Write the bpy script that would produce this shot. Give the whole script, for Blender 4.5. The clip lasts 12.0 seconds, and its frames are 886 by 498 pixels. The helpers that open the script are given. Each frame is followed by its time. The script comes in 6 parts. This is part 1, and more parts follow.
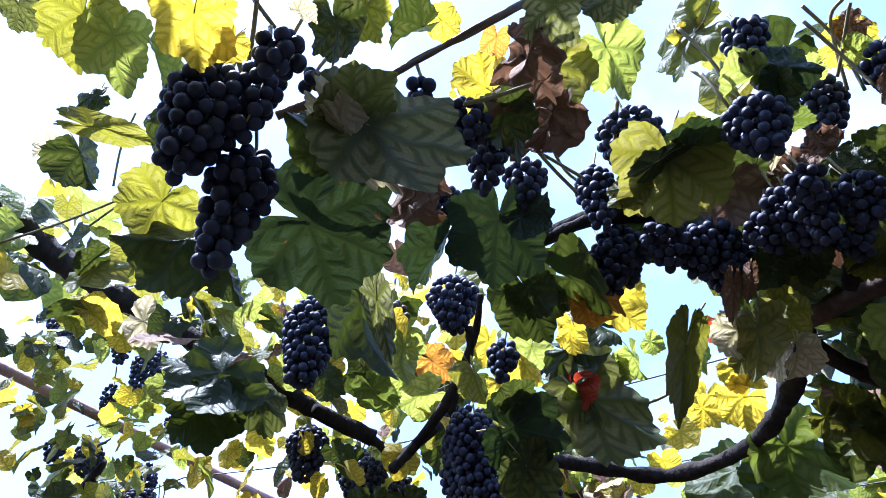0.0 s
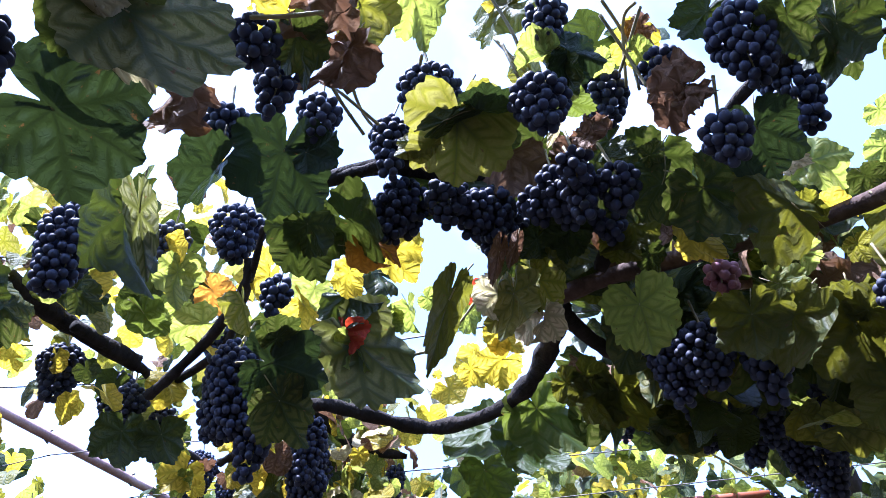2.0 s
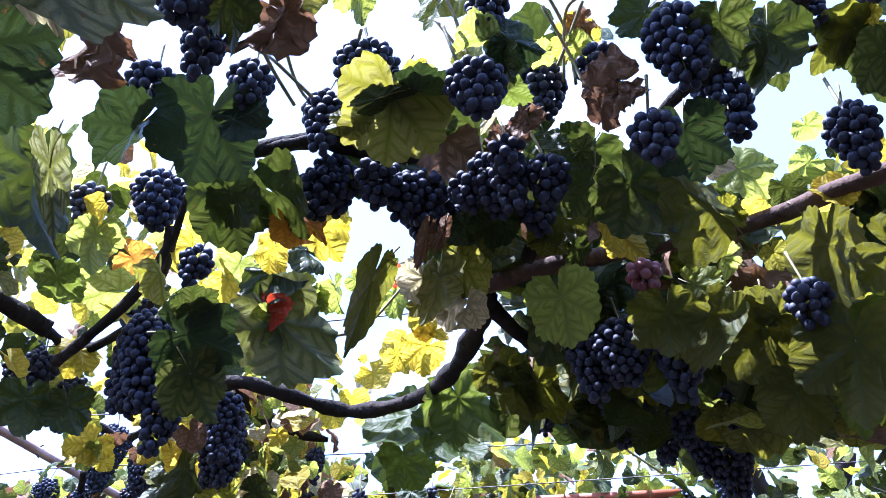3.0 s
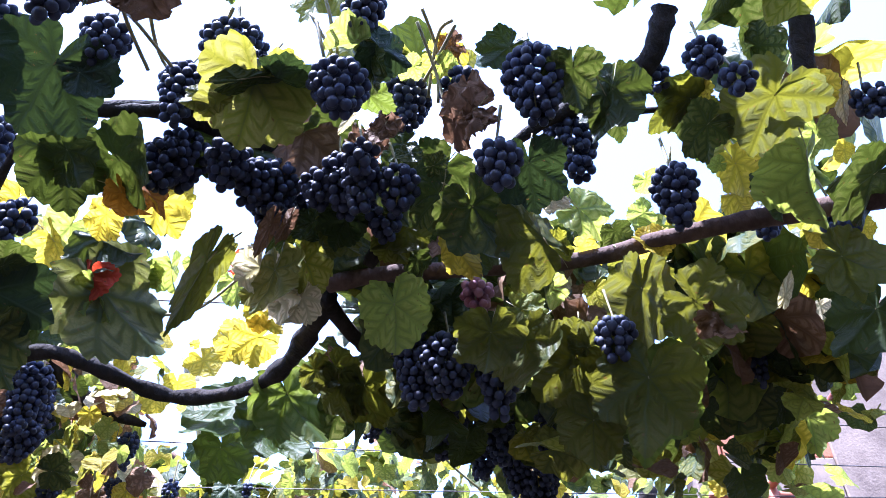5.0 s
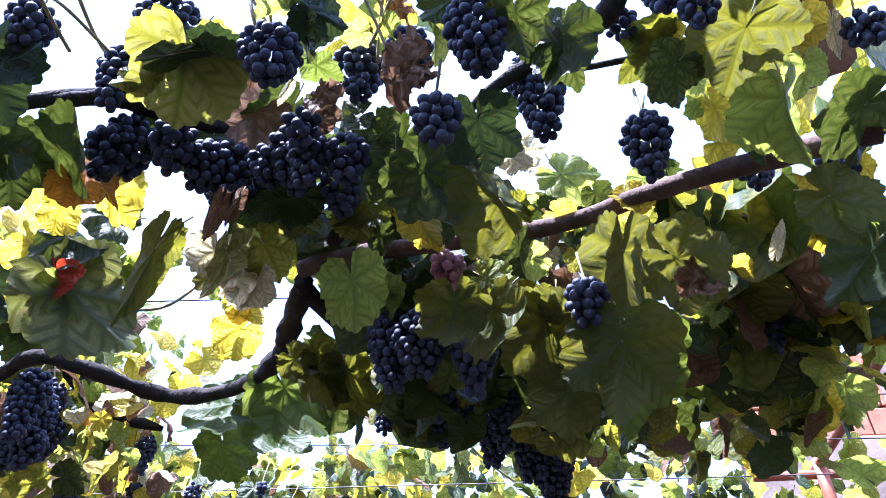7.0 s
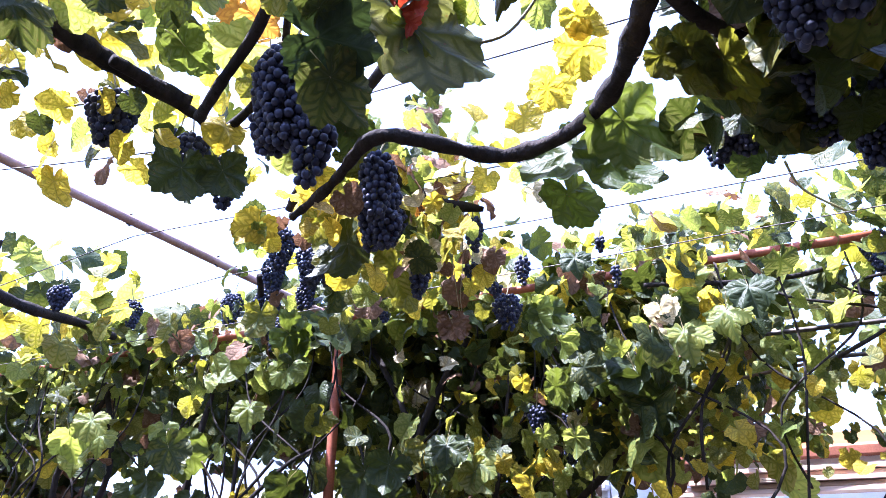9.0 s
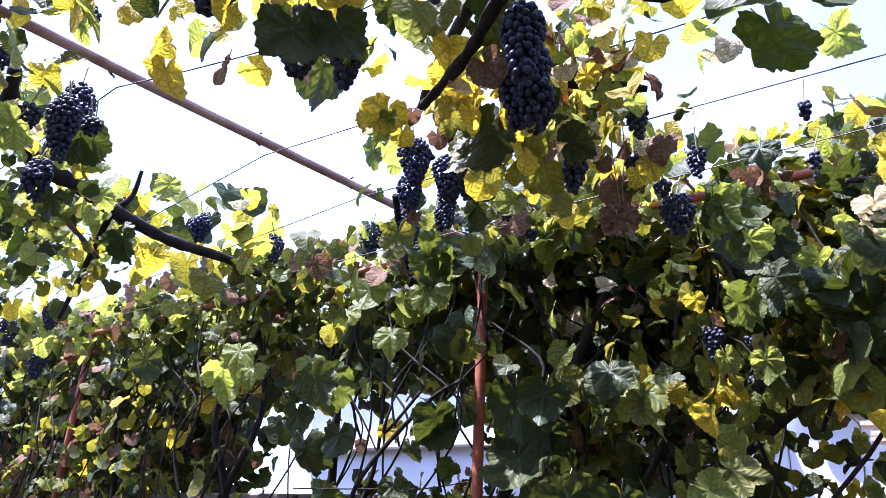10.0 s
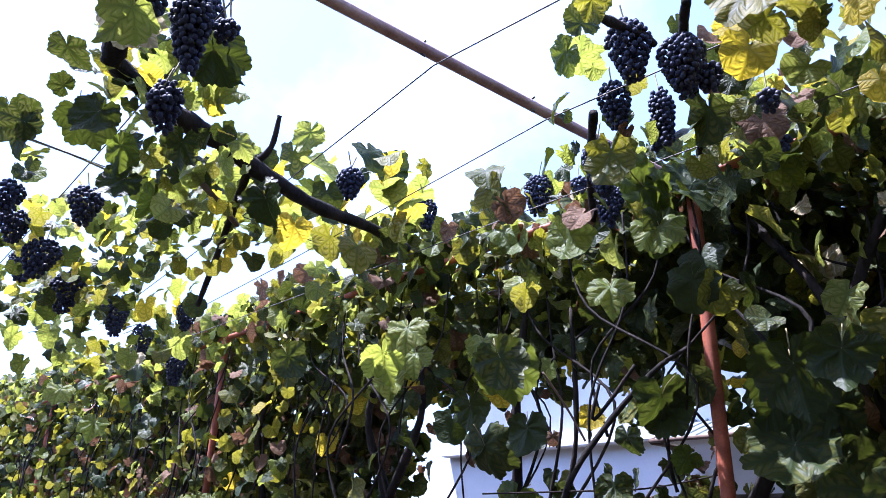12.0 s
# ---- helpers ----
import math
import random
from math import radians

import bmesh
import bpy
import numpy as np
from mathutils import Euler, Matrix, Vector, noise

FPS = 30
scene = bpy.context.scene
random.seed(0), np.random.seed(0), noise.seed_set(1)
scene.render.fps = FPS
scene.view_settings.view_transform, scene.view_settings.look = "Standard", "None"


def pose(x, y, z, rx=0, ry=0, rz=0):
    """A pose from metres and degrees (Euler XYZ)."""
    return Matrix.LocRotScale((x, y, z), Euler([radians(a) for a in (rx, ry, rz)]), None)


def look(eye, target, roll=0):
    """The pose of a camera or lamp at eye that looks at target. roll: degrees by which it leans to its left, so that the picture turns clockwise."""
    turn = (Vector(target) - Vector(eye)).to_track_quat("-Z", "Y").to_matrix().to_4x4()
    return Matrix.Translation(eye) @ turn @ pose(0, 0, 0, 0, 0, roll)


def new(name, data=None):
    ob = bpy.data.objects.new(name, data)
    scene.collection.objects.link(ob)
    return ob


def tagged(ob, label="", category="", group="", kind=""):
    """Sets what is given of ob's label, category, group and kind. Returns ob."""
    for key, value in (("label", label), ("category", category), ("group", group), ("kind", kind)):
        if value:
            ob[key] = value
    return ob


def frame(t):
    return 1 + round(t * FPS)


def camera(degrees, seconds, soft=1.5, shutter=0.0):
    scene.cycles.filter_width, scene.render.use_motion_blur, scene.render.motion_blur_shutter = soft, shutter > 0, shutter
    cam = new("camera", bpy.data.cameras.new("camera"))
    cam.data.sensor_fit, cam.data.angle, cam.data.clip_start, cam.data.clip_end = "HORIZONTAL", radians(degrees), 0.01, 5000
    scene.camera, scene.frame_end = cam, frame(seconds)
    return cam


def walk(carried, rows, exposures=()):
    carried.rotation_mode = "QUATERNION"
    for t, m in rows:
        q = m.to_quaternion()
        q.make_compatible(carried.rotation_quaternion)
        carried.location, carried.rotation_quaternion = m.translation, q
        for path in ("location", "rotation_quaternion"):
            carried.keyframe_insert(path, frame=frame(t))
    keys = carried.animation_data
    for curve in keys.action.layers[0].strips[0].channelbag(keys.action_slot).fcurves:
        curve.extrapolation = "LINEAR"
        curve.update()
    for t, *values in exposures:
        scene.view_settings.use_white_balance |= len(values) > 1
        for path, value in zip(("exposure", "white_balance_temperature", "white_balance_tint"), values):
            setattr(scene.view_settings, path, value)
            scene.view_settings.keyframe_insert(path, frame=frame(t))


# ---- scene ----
cam = camera(63.4, 12.0, 0.75)
PATH = [
    (0, (0.048, 0.018, 1.505), (-0.058, 1.481, 2.864), 5.0),
    (0.5, (0.069, 0.021, 1.5), (0.139, 1.49, 2.856), 4.9),
    (1, (0.09, 0.025, 1.497), (0.259, 1.521, 2.815), 3.9),
    (1.5, (0.108, 0.031, 1.492), (0.355, 1.54, 2.782), 3.0),
    (2, (0.132, 0.027, 1.49), (0.508, 1.51, 2.779), 1.5),
    (2.5, (0.145, 0.03, 1.489), (0.588, 1.5, 2.77), 1.3),
    (3, (0.164, 0.035, 1.489), (0.696, 1.485, 2.76), 1.6),
    (3.5, (0.179, 0.035, 1.478), (0.875, 1.412, 2.751), 1.5),
    (3.7, (0.163, 0.026, 1.476), (0.911, 1.366, 2.759), 1.1),
    (5.3, (0.226, 0.006, 1.469), (1.077, 1.269, 2.765), 1.1),
    (5.5, (0.269, 0.014, 1.476), (1.074, 1.317, 2.762), 0.3),
    (6, (0.353, -0.007, 1.48), (1.074, 1.317, 2.794), 1.1),
    (6.5, (0.373, -0.038, 1.494), (1.089, 1.28, 2.816), 1.1),
    (6.7, (0.371, -0.024, 1.489), (1.109, 1.29, 2.804), 0.5),
    (8.3, (0.317, 0.129, 1.426), (0.79, 1.718, 2.545), 0.3),
    (8.5, (0.284, 0.189, 1.423), (0.689, 1.824, 2.502), 0.2),
    (8.7, (0.249, 0.215, 1.398), (0.583, 1.928, 2.374), 2.0),
    (9, (0.193, 0.299, 1.377), (0.44, 2.083, 2.247), 0.6),
    (9.5, (0.176, 0.435, 1.346), (0.238, 2.261, 2.158), 2.5),
    (10, (0.184, 0.641, 1.352), (0.054, 2.495, 2.093), 2.9),
    (10.5, (0.104, 0.835, 1.329), (-0.14, 2.722, 1.946), 3.4),
    (11, (-0.063, 0.976, 1.341), (-0.344, 2.84, 2.011), 0.5),
    (11.5, (-0.14, 1.134, 1.338), (-0.592, 2.969, 1.995), 2.0),
    (12, (-0.239, 1.262, 1.361), (-0.643, 3.072, 2.109), 1.4),
]
walk(cam, [(t, look(eye, target, roll)) for t, eye, target, roll in PATH],
     [(0, 2.1, 4880, 22), (2.5, 2.52, 4830, 26), (6, 2.87, 4830, 28), (8.5, 3.0, 5000, 31), (9.5, 2.83, 5120, 32), (10.5, 2.1, 5250, 32), (12, 2.05, 5080, 29)])

# ---------------------------------------------------------------- light
SUN_TO = Vector((-0.36, -0.04, 0.92)).normalized()

world = bpy.data.worlds.new("sky")
scene.world = world
world.use_nodes = True
wt = world.node_tree
wt.nodes.clear()
sky = wt.nodes.new("ShaderNodeTexSky")
sky.sky_type, sky.sun_disc = "NISHITA", False
sky.sun_elevation = math.asin(SUN_TO.z)
sky.sun_rotation = math.atan2(SUN_TO.x, SUN_TO.y)
sky.dust_density, sky.air_density = 1.5, 1.0
sky_coord = wt.nodes.new("ShaderNodeTexCoord")
cloud = wt.nodes.new("ShaderNodeTexNoise")
cloud.inputs["Scale"].default_value, cloud.inputs["Detail"].default_value = 2.2, 6.0
cloud.inputs["Roughness"].default_value = 0.55
cloud_ramp = wt.nodes.new("ShaderNodeValToRGB")
cloud_ramp.color_ramp.elements[0].position, cloud_ramp.color_ramp.elements[1].position = 0.50, 0.80
cloud_ramp.color_ramp.elements[0].color = (0.15, 0.15, 0.15, 1)
sky_gain = wt.nodes.new("ShaderNodeMix")
sky_gain.data_type, sky_gain.blend_type = "RGBA", "MIX"
sky_gain.inputs["B"].default_value = (4.4, 5.1, 6.5, 1)
sky_out = wt.nodes.new("ShaderNodeBackground")
sky_out.inputs["Strength"].default_value = 0.11
world_end = wt.nodes.new("ShaderNodeOutputWorld")
wt.links.new(sky_coord.outputs["Generated"], cloud.inputs["Vector"])
wt.links.new(cloud.outputs["Fac"], cloud_ramp.inputs["Fac"])
wt.links.new(cloud_ramp.outputs["Color"], sky_gain.inputs["Factor"])
wt.links.new(sky.outputs["Color"], sky_gain.inputs["A"])
wt.links.new(sky_gain.outputs["Result"], sky_out.inputs["Color"])
wt.links.new(sky_out.outputs["Background"], world_end.inputs["Surface"])

sun = new("sun", bpy.data.lights.new("sun", "SUN"))
sun.data.energy, sun.data.angle, sun.data.color = 5.0, radians(0.6), (1.0, 0.93, 0.80)
sun.matrix_basis = look(SUN_TO * 30, (0, 0, 0))


# ---------------------------------------------------------------- materials
class Nodes:
    """A small writer of node materials."""

    def __init__(self, name):
        self.mat = bpy.data.materials.new(name)
        self.mat.use_nodes = True
        self.tree = self.mat.node_tree
        self.tree.nodes.clear()

    def put(self, kind, **values):
        node = self.tree.nodes.new("ShaderNode" + kind)
        for key, value in values.items():
            self.feed(node.inputs[key.replace("_", " ")], value)
        return node

    def feed(self, socket, value):
        if isinstance(value, bpy.types.NodeSocket):
            self.tree.links.new(value, socket)
        elif isinstance(value, tuple) and len(value) == 3 and socket.type == "RGBA":
            socket.default_value = (*value, 1)
        else:
            socket.default_value = value

    def math(self, how, a, b=0.0, clamp=False):
        node = self.tree.nodes.new("ShaderNodeMath")
        node.operation, node.use_clamp = how, clamp
        self.feed(node.inputs[0], a)
        self.feed(node.inputs[1], b)
        return node.outputs[0]

    def step(self, x, lo, hi):
        node = self.tree.nodes.new("ShaderNodeMapRange")
        node.interpolation_type = "SMOOTHSTEP"
        self.feed(node.inputs["Value"], x)
        node.inputs["From Min"].default_value, node.inputs["From Max"].default_value = lo, hi
        return node.outputs["Result"]

    def mix(self, fac, a, b):
        node = self.tree.nodes.new("ShaderNodeMix")
        node.data_type = "RGBA"
        self.feed(node.inputs["Factor"], fac)
        self.feed(node.inputs["A"], a)
        self.feed(node.inputs["B"], b)
        return node.outputs["Result"]

    def noise(self, coord, scale, detail=3.0, rough=0.55):
        return self.put("TexNoise", Vector=coord, Scale=scale, Detail=detail, Roughness=rough).outputs["Fac"]

    def place(self):
        return self.tree.nodes.new("ShaderNodeTexCoord").outputs["Object"]

    def chance(self):
        a = self.tree.nodes.new("ShaderNodeObjectInfo").outputs["Random"]
        b = self.tree.nodes.new("ShaderNodeNewGeometry").outputs["Random Per Island"]
        return self.math("FRACT", self.math("ADD", a, b))

    def bump(self, height, strength, distance):
        return self.put("Bump", Height=height, Strength=strength, Distance=distance).outputs["Normal"]

    def done(self, shader):
        end = self.tree.nodes.new("ShaderNodeOutputMaterial")
        self.tree.links.new(shader, end.inputs["Surface"])
        return self.mat


def leaf_material(name, vein, between, yellowing, brown, through_tint, amount=0.45, rough=0.5):
    """Vine leaf: green along the veins, yellowing between them, browned patches; light shines through."""
    n = Nodes(name)
    veins = n.tree.nodes.new("ShaderNodeUVMap")
    veins.uv_map = "veins"
    sep = n.put("SeparateXYZ", Vector=veins.outputs["UV"])
    along, aside = sep.outputs["X"], sep.outputs["Y"]
    blade = n.tree.nodes.new("ShaderNodeUVMap")
    blade.uv_map = "blade"
    chance = n.chance()
    shift = n.tree.nodes.new("ShaderNodeVectorMath")
    shift.operation = "ADD"
    n.tree.links.new(blade.outputs["UV"], shift.inputs[0])
    wander = n.put("CombineXYZ", X=n.math("MULTIPLY", chance, 31.0), Y=n.math("MULTIPLY", chance, 17.0), Z=n.math("MULTIPLY", chance, 5.0))
    n.tree.links.new(wander.outputs[0], shift.inputs[1])
    spot = shift.outputs[0]
    blotch = n.noise(spot, 2.6, 5.0, 0.62)
    fine = n.noise(spot, 22.0, 4.0, 0.6)
    net = n.tree.nodes.new("ShaderNodeTexVoronoi")
    net.feature = "DISTANCE_TO_EDGE"
    net.inputs["Scale"].default_value = 15.0
    n.tree.links.new(spot, net.inputs["Vector"])
    mesh_vein = n.step(net.outputs["Distance"], 0.10, 0.01)
    bend = n.math("ADD", along, n.math("MULTIPLY", fine, 0.03))
    main_vein = n.step(aside, 0.024, 0.004)
    side_wave = n.math("FRACT", n.math("MULTIPLY", n.math("SUBTRACT", bend, n.math("MULTIPLY", aside, 0.75)), 6.0))
    side_dist = n.math("ABSOLUTE", n.math("SUBTRACT", side_wave, 0.5))
    side_vein = n.step(side_dist, 0.08, 0.015)
    near_vein = n.math("MAXIMUM", n.step(aside, 0.11, 0.01), n.math("MULTIPLY", n.step(side_dist, 0.34, 0.06), 0.85))
    near_vein = n.math("MAXIMUM", near_vein, n.math("MULTIPLY", mesh_vein, 0.18))
    reach = n.math("ADD", n.math("MULTIPLY", n.math("SUBTRACT", chance, 0.5), 0.5), yellowing)
    fade = n.math("MULTIPLY", n.math("SUBTRACT", 1.0, near_vein), n.step(n.math("ADD", blotch, reach), 0.45, 0.95), True)
    fade = n.math("ADD", fade, n.math("MULTIPLY", n.step(n.math("ADD", blotch, reach), 0.9, 1.35), 0.6), True)
    body = n.mix(fade, vein, between)
    body = n.mix(n.math("MULTIPLY", fine, 0.40), body, tuple(c * 0.55 for c in vein))
    edge = n.math("SQRT", n.math("ADD", n.math("MULTIPLY", along, along), n.math("MULTIPLY", aside, aside)))
    scorch = n.step(n.math("ADD", n.math("ADD", n.math("MULTIPLY", edge, 0.35), blotch), brown), 0.92, 1.0)
    specks = n.math("MULTIPLY", n.step(n.noise(spot, 11.0, 3.0), 0.68, 0.72), 0.75)
    scorch = n.math("MAXIMUM", scorch, specks)
    body = n.mix(scorch, body, (0.13, 0.075, 0.035))
    pale = tuple(min(1.0, c * 1.5 + 0.03) for c in vein)
    lines = n.math("MAXIMUM", main_vein, n.math("MULTIPLY", n.math("MAXIMUM", side_vein, n.math("MULTIPLY", mesh_vein, 0.2)), 0.5))
    body = n.mix(n.math("MULTIPLY", lines, 0.5), body, pale)
    glow = n.mix(fade, through_tint, tuple(min(1.0, c * 1.4) for c in between))
    glow = n.mix(n.math("MULTIPLY", fine, 0.35), glow, tuple(c * 0.4 for c in through_tint))
    glow = n.mix(n.math("MULTIPLY", near_vein, 0.55), glow, tuple(c * 0.38 for c in through_tint))
    glow = n.mix(scorch, glow, (0.16, 0.07, 0.02))
    glow = n.mix(n.math("MULTIPLY", lines, 0.7), glow, tuple(c * 0.3 for c in through_tint))
    swell = n.math("ADD", n.math("MULTIPLY", near_vein, -0.8), n.math("MULTIPLY", fine, 0.5))
    normal = n.bump(swell, 0.45, 0.005)
    face = n.put("BsdfPrincipled", Base_Color=body, Roughness=rough, Normal=normal)
    face.inputs["Specular IOR Level"].default_value = 0.16
    lit = n.put("BsdfTranslucent", Color=glow, Normal=normal)
    both = n.put("MixShader", Fac=amount)
    n.tree.links.new(face.outputs[0], both.inputs[1])
    n.tree.links.new(lit.outputs[0], both.inputs[2])
    return n.done(both.outputs[0])


LEAF = {
    "green": leaf_material("leaf_green", (0.029, 0.044, 0.015), (0.105, 0.108, 0.024), 0.10, -0.08, (0.085, 0.110, 0.010), 0.29, 0.44),
    "lime": leaf_material("leaf_lime", (0.10, 0.14, 0.035), (0.28, 0.29, 0.06), 0.28, -0.10, (0.46, 0.52, 0.06), 0.55, 0.40),
    "olive": leaf_material("leaf_olive", (0.036, 0.060, 0.018), (0.22, 0.20, 0.04), 0.36, -0.03, (0.42, 0.39, 0.016), 0.46),
    "fresh": leaf_material("leaf_fresh", (0.042, 0.068, 0.016), (0.115, 0.135, 0.028), 0.22, -0.10, (0.19, 0.24, 0.018), 0.48, 0.46),
    "deep": leaf_material("leaf_deep", (0.020, 0.036, 0.023), (0.040, 0.058, 0.028), 0.02, -0.12, (0.045, 0.070, 0.012), 0.22, 0.40),
    "speckled": leaf_material("leaf_speckled", (0.036, 0.056, 0.022), (0.19, 0.185, 0.075), 0.32, 0.0, (0.19, 0.20, 0.03), 0.42),
    "mottled": leaf_material("leaf_mottled", (0.032, 0.046, 0.014), (0.095, 0.095, 0.024), 0.32, -0.02, (0.25, 0.24, 0.012), 0.44),
    "yellow": leaf_material("leaf_yellow", (0.26, 0.23, 0.03), (0.58, 0.43, 0.035), 0.42, 0.0, (0.80, 0.61, 0.018), 0.58),
    "orange": leaf_material("leaf_orange", (0.45, 0.20, 0.03), (0.55, 0.26, 0.03), 0.5, 0.06, (0.80, 0.34, 0.03), 0.55),
    "red": leaf_material("leaf_red", (0.28, 0.03, 0.02), (0.36, 0.06, 0.02), 0.4, 0.04, (0.75, 0.08, 0.02), 0.5),
    "dry": leaf_material("leaf_dry", (0.13, 0.075, 0.042), (0.24, 0.145, 0.085), 0.3, 0.14, (0.24, 0.12, 0.06), 0.26, 0.7),
    # dried and bleached leaves; in the hedge it also stands in for sunlight
    "pale": leaf_material("leaf_pale", (0.40, 0.36, 0.22), (0.62, 0.52, 0.32), 0.45, 0.0, (0.60, 0.52, 0.22), 0.45, 0.6),
}


def simple_material(name, dark, light, scale, rough, metal=0.0, bump=0.3, depth=0.004, fine=80.0, stretch=None):
    """A surface with large stains and fine grain."""
    n = Nodes(name)
    coord = n.place()
    if stretch:
        coord = n.put("Mapping", Vector=coord, Scale=stretch).outputs[0]
    stain = n.noise(coord, scale, 5.0, 0.6)
    grain = n.noise(coord, fine, 4.0, 0.65)
    blend = n.step(n.math("ADD", n.math("MULTIPLY", stain, 0.7), n.math("MULTIPLY", grain, 0.3)), 0.32, 0.68)
    body = n.mix(blend, dark, light)
    height = n.math("ADD", grain, n.math("MULTIPLY", stain, 0.6))
    face = n.put("BsdfPrincipled", Base_Color=body, Roughness=rough, Metallic=metal, Specular_IOR_Level=0.15 if rough > 0.8 else 0.5, Normal=n.bump(height, bump, depth))
    return n.done(face.outputs[0])


def berry_material(name, skin, bloom, amount):
    """Grape skin with a waxy bloom that is rubbed off in places."""
    n = Nodes(name)
    chance = n.chance()
    coord = n.place()
    patch = n.noise(n.put("Mapping", Vector=coord, Location=(3.0, 1.0, 2.0)).outputs[0], 70.0, 3.0)
    wax = n.step(n.math("ADD", n.math("MULTIPLY", patch, 0.9), n.math("MULTIPLY", chance, 0.35)), 0.30, 0.85)
    body = n.mix(n.math("MULTIPLY", wax, amount), skin, bloom)
    face = n.put("BsdfPrincipled", Base_Color=body, Roughness=n.math("ADD", n.math("MULTIPLY", wax, 0.25), 0.46), Specular_IOR_Level=0.35)
    return n.done(face.outputs[0])


BERRY = berry_material("grape_skin_blue", (0.007, 0.008, 0.020), (0.050, 0.061, 0.118), 0.56)
BERRY_RED = berry_material("grape_skin_red", (0.16, 0.03, 0.045), (0.36, 0.20, 0.25), 0.7)
BARK = simple_material("vine_bark", (0.010, 0.009, 0.008), (0.038, 0.030, 0.026), 9.0, 0.9, 0, 0.9, 0.012, 60.0, (1, 1, 0.35))
BRANCH = simple_material("brown_branch_bark", (0.040, 0.026, 0.021), (0.125, 0.080, 0.062), 11.0, 0.85, 0, 0.8, 0.008, 70.0, (1, 1, 0.4))
CANE = simple_material("ripe_cane", (0.065, 0.036, 0.02), (0.16, 0.10, 0.056), 14.0, 0.7, 0, 0.5, 0.004, 90.0)
SHOOT = simple_material("green_shoot", (0.13, 0.12, 0.04), (0.28, 0.22, 0.09), 20.0, 0.6, 0, 0.3, 0.002)
RUST = simple_material("rusty_painted_pipe", (0.17, 0.040, 0.016), (0.40, 0.105, 0.042), 7.0, 0.62, 0.0, 0.35, 0.003, 120.0)
# rust paint lightened: glare on the first cross pipe is put into its colour
PIPE = simple_material("glare_paled_pipe", (0.24, 0.13, 0.105), (0.50, 0.34, 0.29), 7.0, 0.55, 0.0, 0.35, 0.003, 120.0)
WIRE = simple_material("wire", (0.04, 0.035, 0.03), (0.12, 0.10, 0.09), 30.0, 0.6, 0.6, 0.3, 0.001)
PLASTER = simple_material("grey_plaster", (0.085, 0.064, 0.045), (0.215, 0.165, 0.12), 1.7, 0.92, 0, 0.5, 0.006, 40.0)
CAPSTONE = simple_material("weathered_cap", (0.065, 0.052, 0.042), (0.16, 0.13, 0.105), 3.0, 0.95, 0, 0.6, 0.006, 45.0)
WHITEWASH = simple_material("white_render", (0.70, 0.70, 0.71), (0.84, 0.84, 0.84), 1.2, 0.9, 0, 0.25, 0.003, 60.0)
FASCIA = simple_material("orange_painted_wood", (0.42, 0.19, 0.06), (0.62, 0.30, 0.10), 4.0, 0.6, 0, 0.2, 0.002, 30.0, (0.2, 1, 1))
TILE = simple_material("terracotta", (0.22, 0.080, 0.045), (0.44, 0.17, 0.09), 5.0, 0.85, 0, 0.4, 0.004)
TIMBER = simple_material("old_timber", (0.05, 0.035, 0.028), (0.16, 0.11, 0.08), 5.0, 0.85, 0, 0.5, 0.004, 30.0, (0.15, 1, 1))
PLANK = simple_material("pale_planks", (0.42, 0.27, 0.18), (0.66, 0.48, 0.36), 4.0, 0.8, 0, 0.4, 0.003, 30.0, (0.15, 1, 1))
BLOCK = simple_material("beige_block", (0.13, 0.095, 0.075), (0.26, 0.195, 0.15), 3.0, 0.92, 0, 0.6, 0.006, 50.0)
SOIL = simple_material("dry_soil", (0.022, 0.019, 0.015), (0.060, 0.050, 0.040), 0.8, 0.95, 0, 0.8, 0.02, 14.0)
PALEMETAL = simple_material("weathered_sheet", (0.13, 0.155, 0.145), (0.24, 0.27, 0.255), 4.0, 0.5, 0.3, 0.2, 0.002)
BLUE = simple_material("blue_plastic", (0.04, 0.20, 0.42), (0.08, 0.32, 0.60), 8.0, 0.45)


# ---------------------------------------------------------------- builders
def mesh_of(name, verts, faces, materials, uvs=None, slots=None, smooth=True, flat=None):
    me = bpy.data.meshes.new(name)
    me.from_pydata([tuple(v) for v in verts], [], [tuple(f) for f in faces])
    for m in materials:
        me.materials.append(m)
    if uvs is not None:
        layer = me.uv_layers.new(name="veins")
        loop_verts = np.empty(len(me.loops), dtype=np.int32)
        me.loops.foreach_get("vertex_index", loop_verts)
        layer.data.foreach_set("uv", np.asarray(uvs, dtype=np.float32)[loop_verts].ravel())
        layer = me.uv_layers.new(name="blade")
        layer.data.foreach_set("uv", np.asarray(flat, dtype=np.float32)[loop_verts].ravel())
    if slots is not None:
        me.polygons.foreach_set("material_index", np.asarray(slots, dtype=np.int32))
    me.polygons.foreach_set("use_smooth", np.full(len(me.polygons), smooth))
    me.update()
    return me


def thing(name, place, label, category, group="", kind=""):
    """A top-level thing: an Empty at its base."""
    ob = new(name)
    ob.empty_display_size = 0.05
    ob.matrix_basis = Matrix.Translation(place)
    return tagged(ob, label, category, group, kind)


def under(ob, parent, m=None):
    """Hang ob under parent; m is its pose in the world."""
    if m is not None:
        ob.matrix_basis = m
    ob.parent = parent
    ob.matrix_parent_inverse = parent_world(parent).inverted()
    return ob


def parent_world(ob):
    if ob.parent:
        return parent_world(ob.parent) @ ob.matrix_parent_inverse @ ob.matrix_basis
    return ob.matrix_basis.copy()


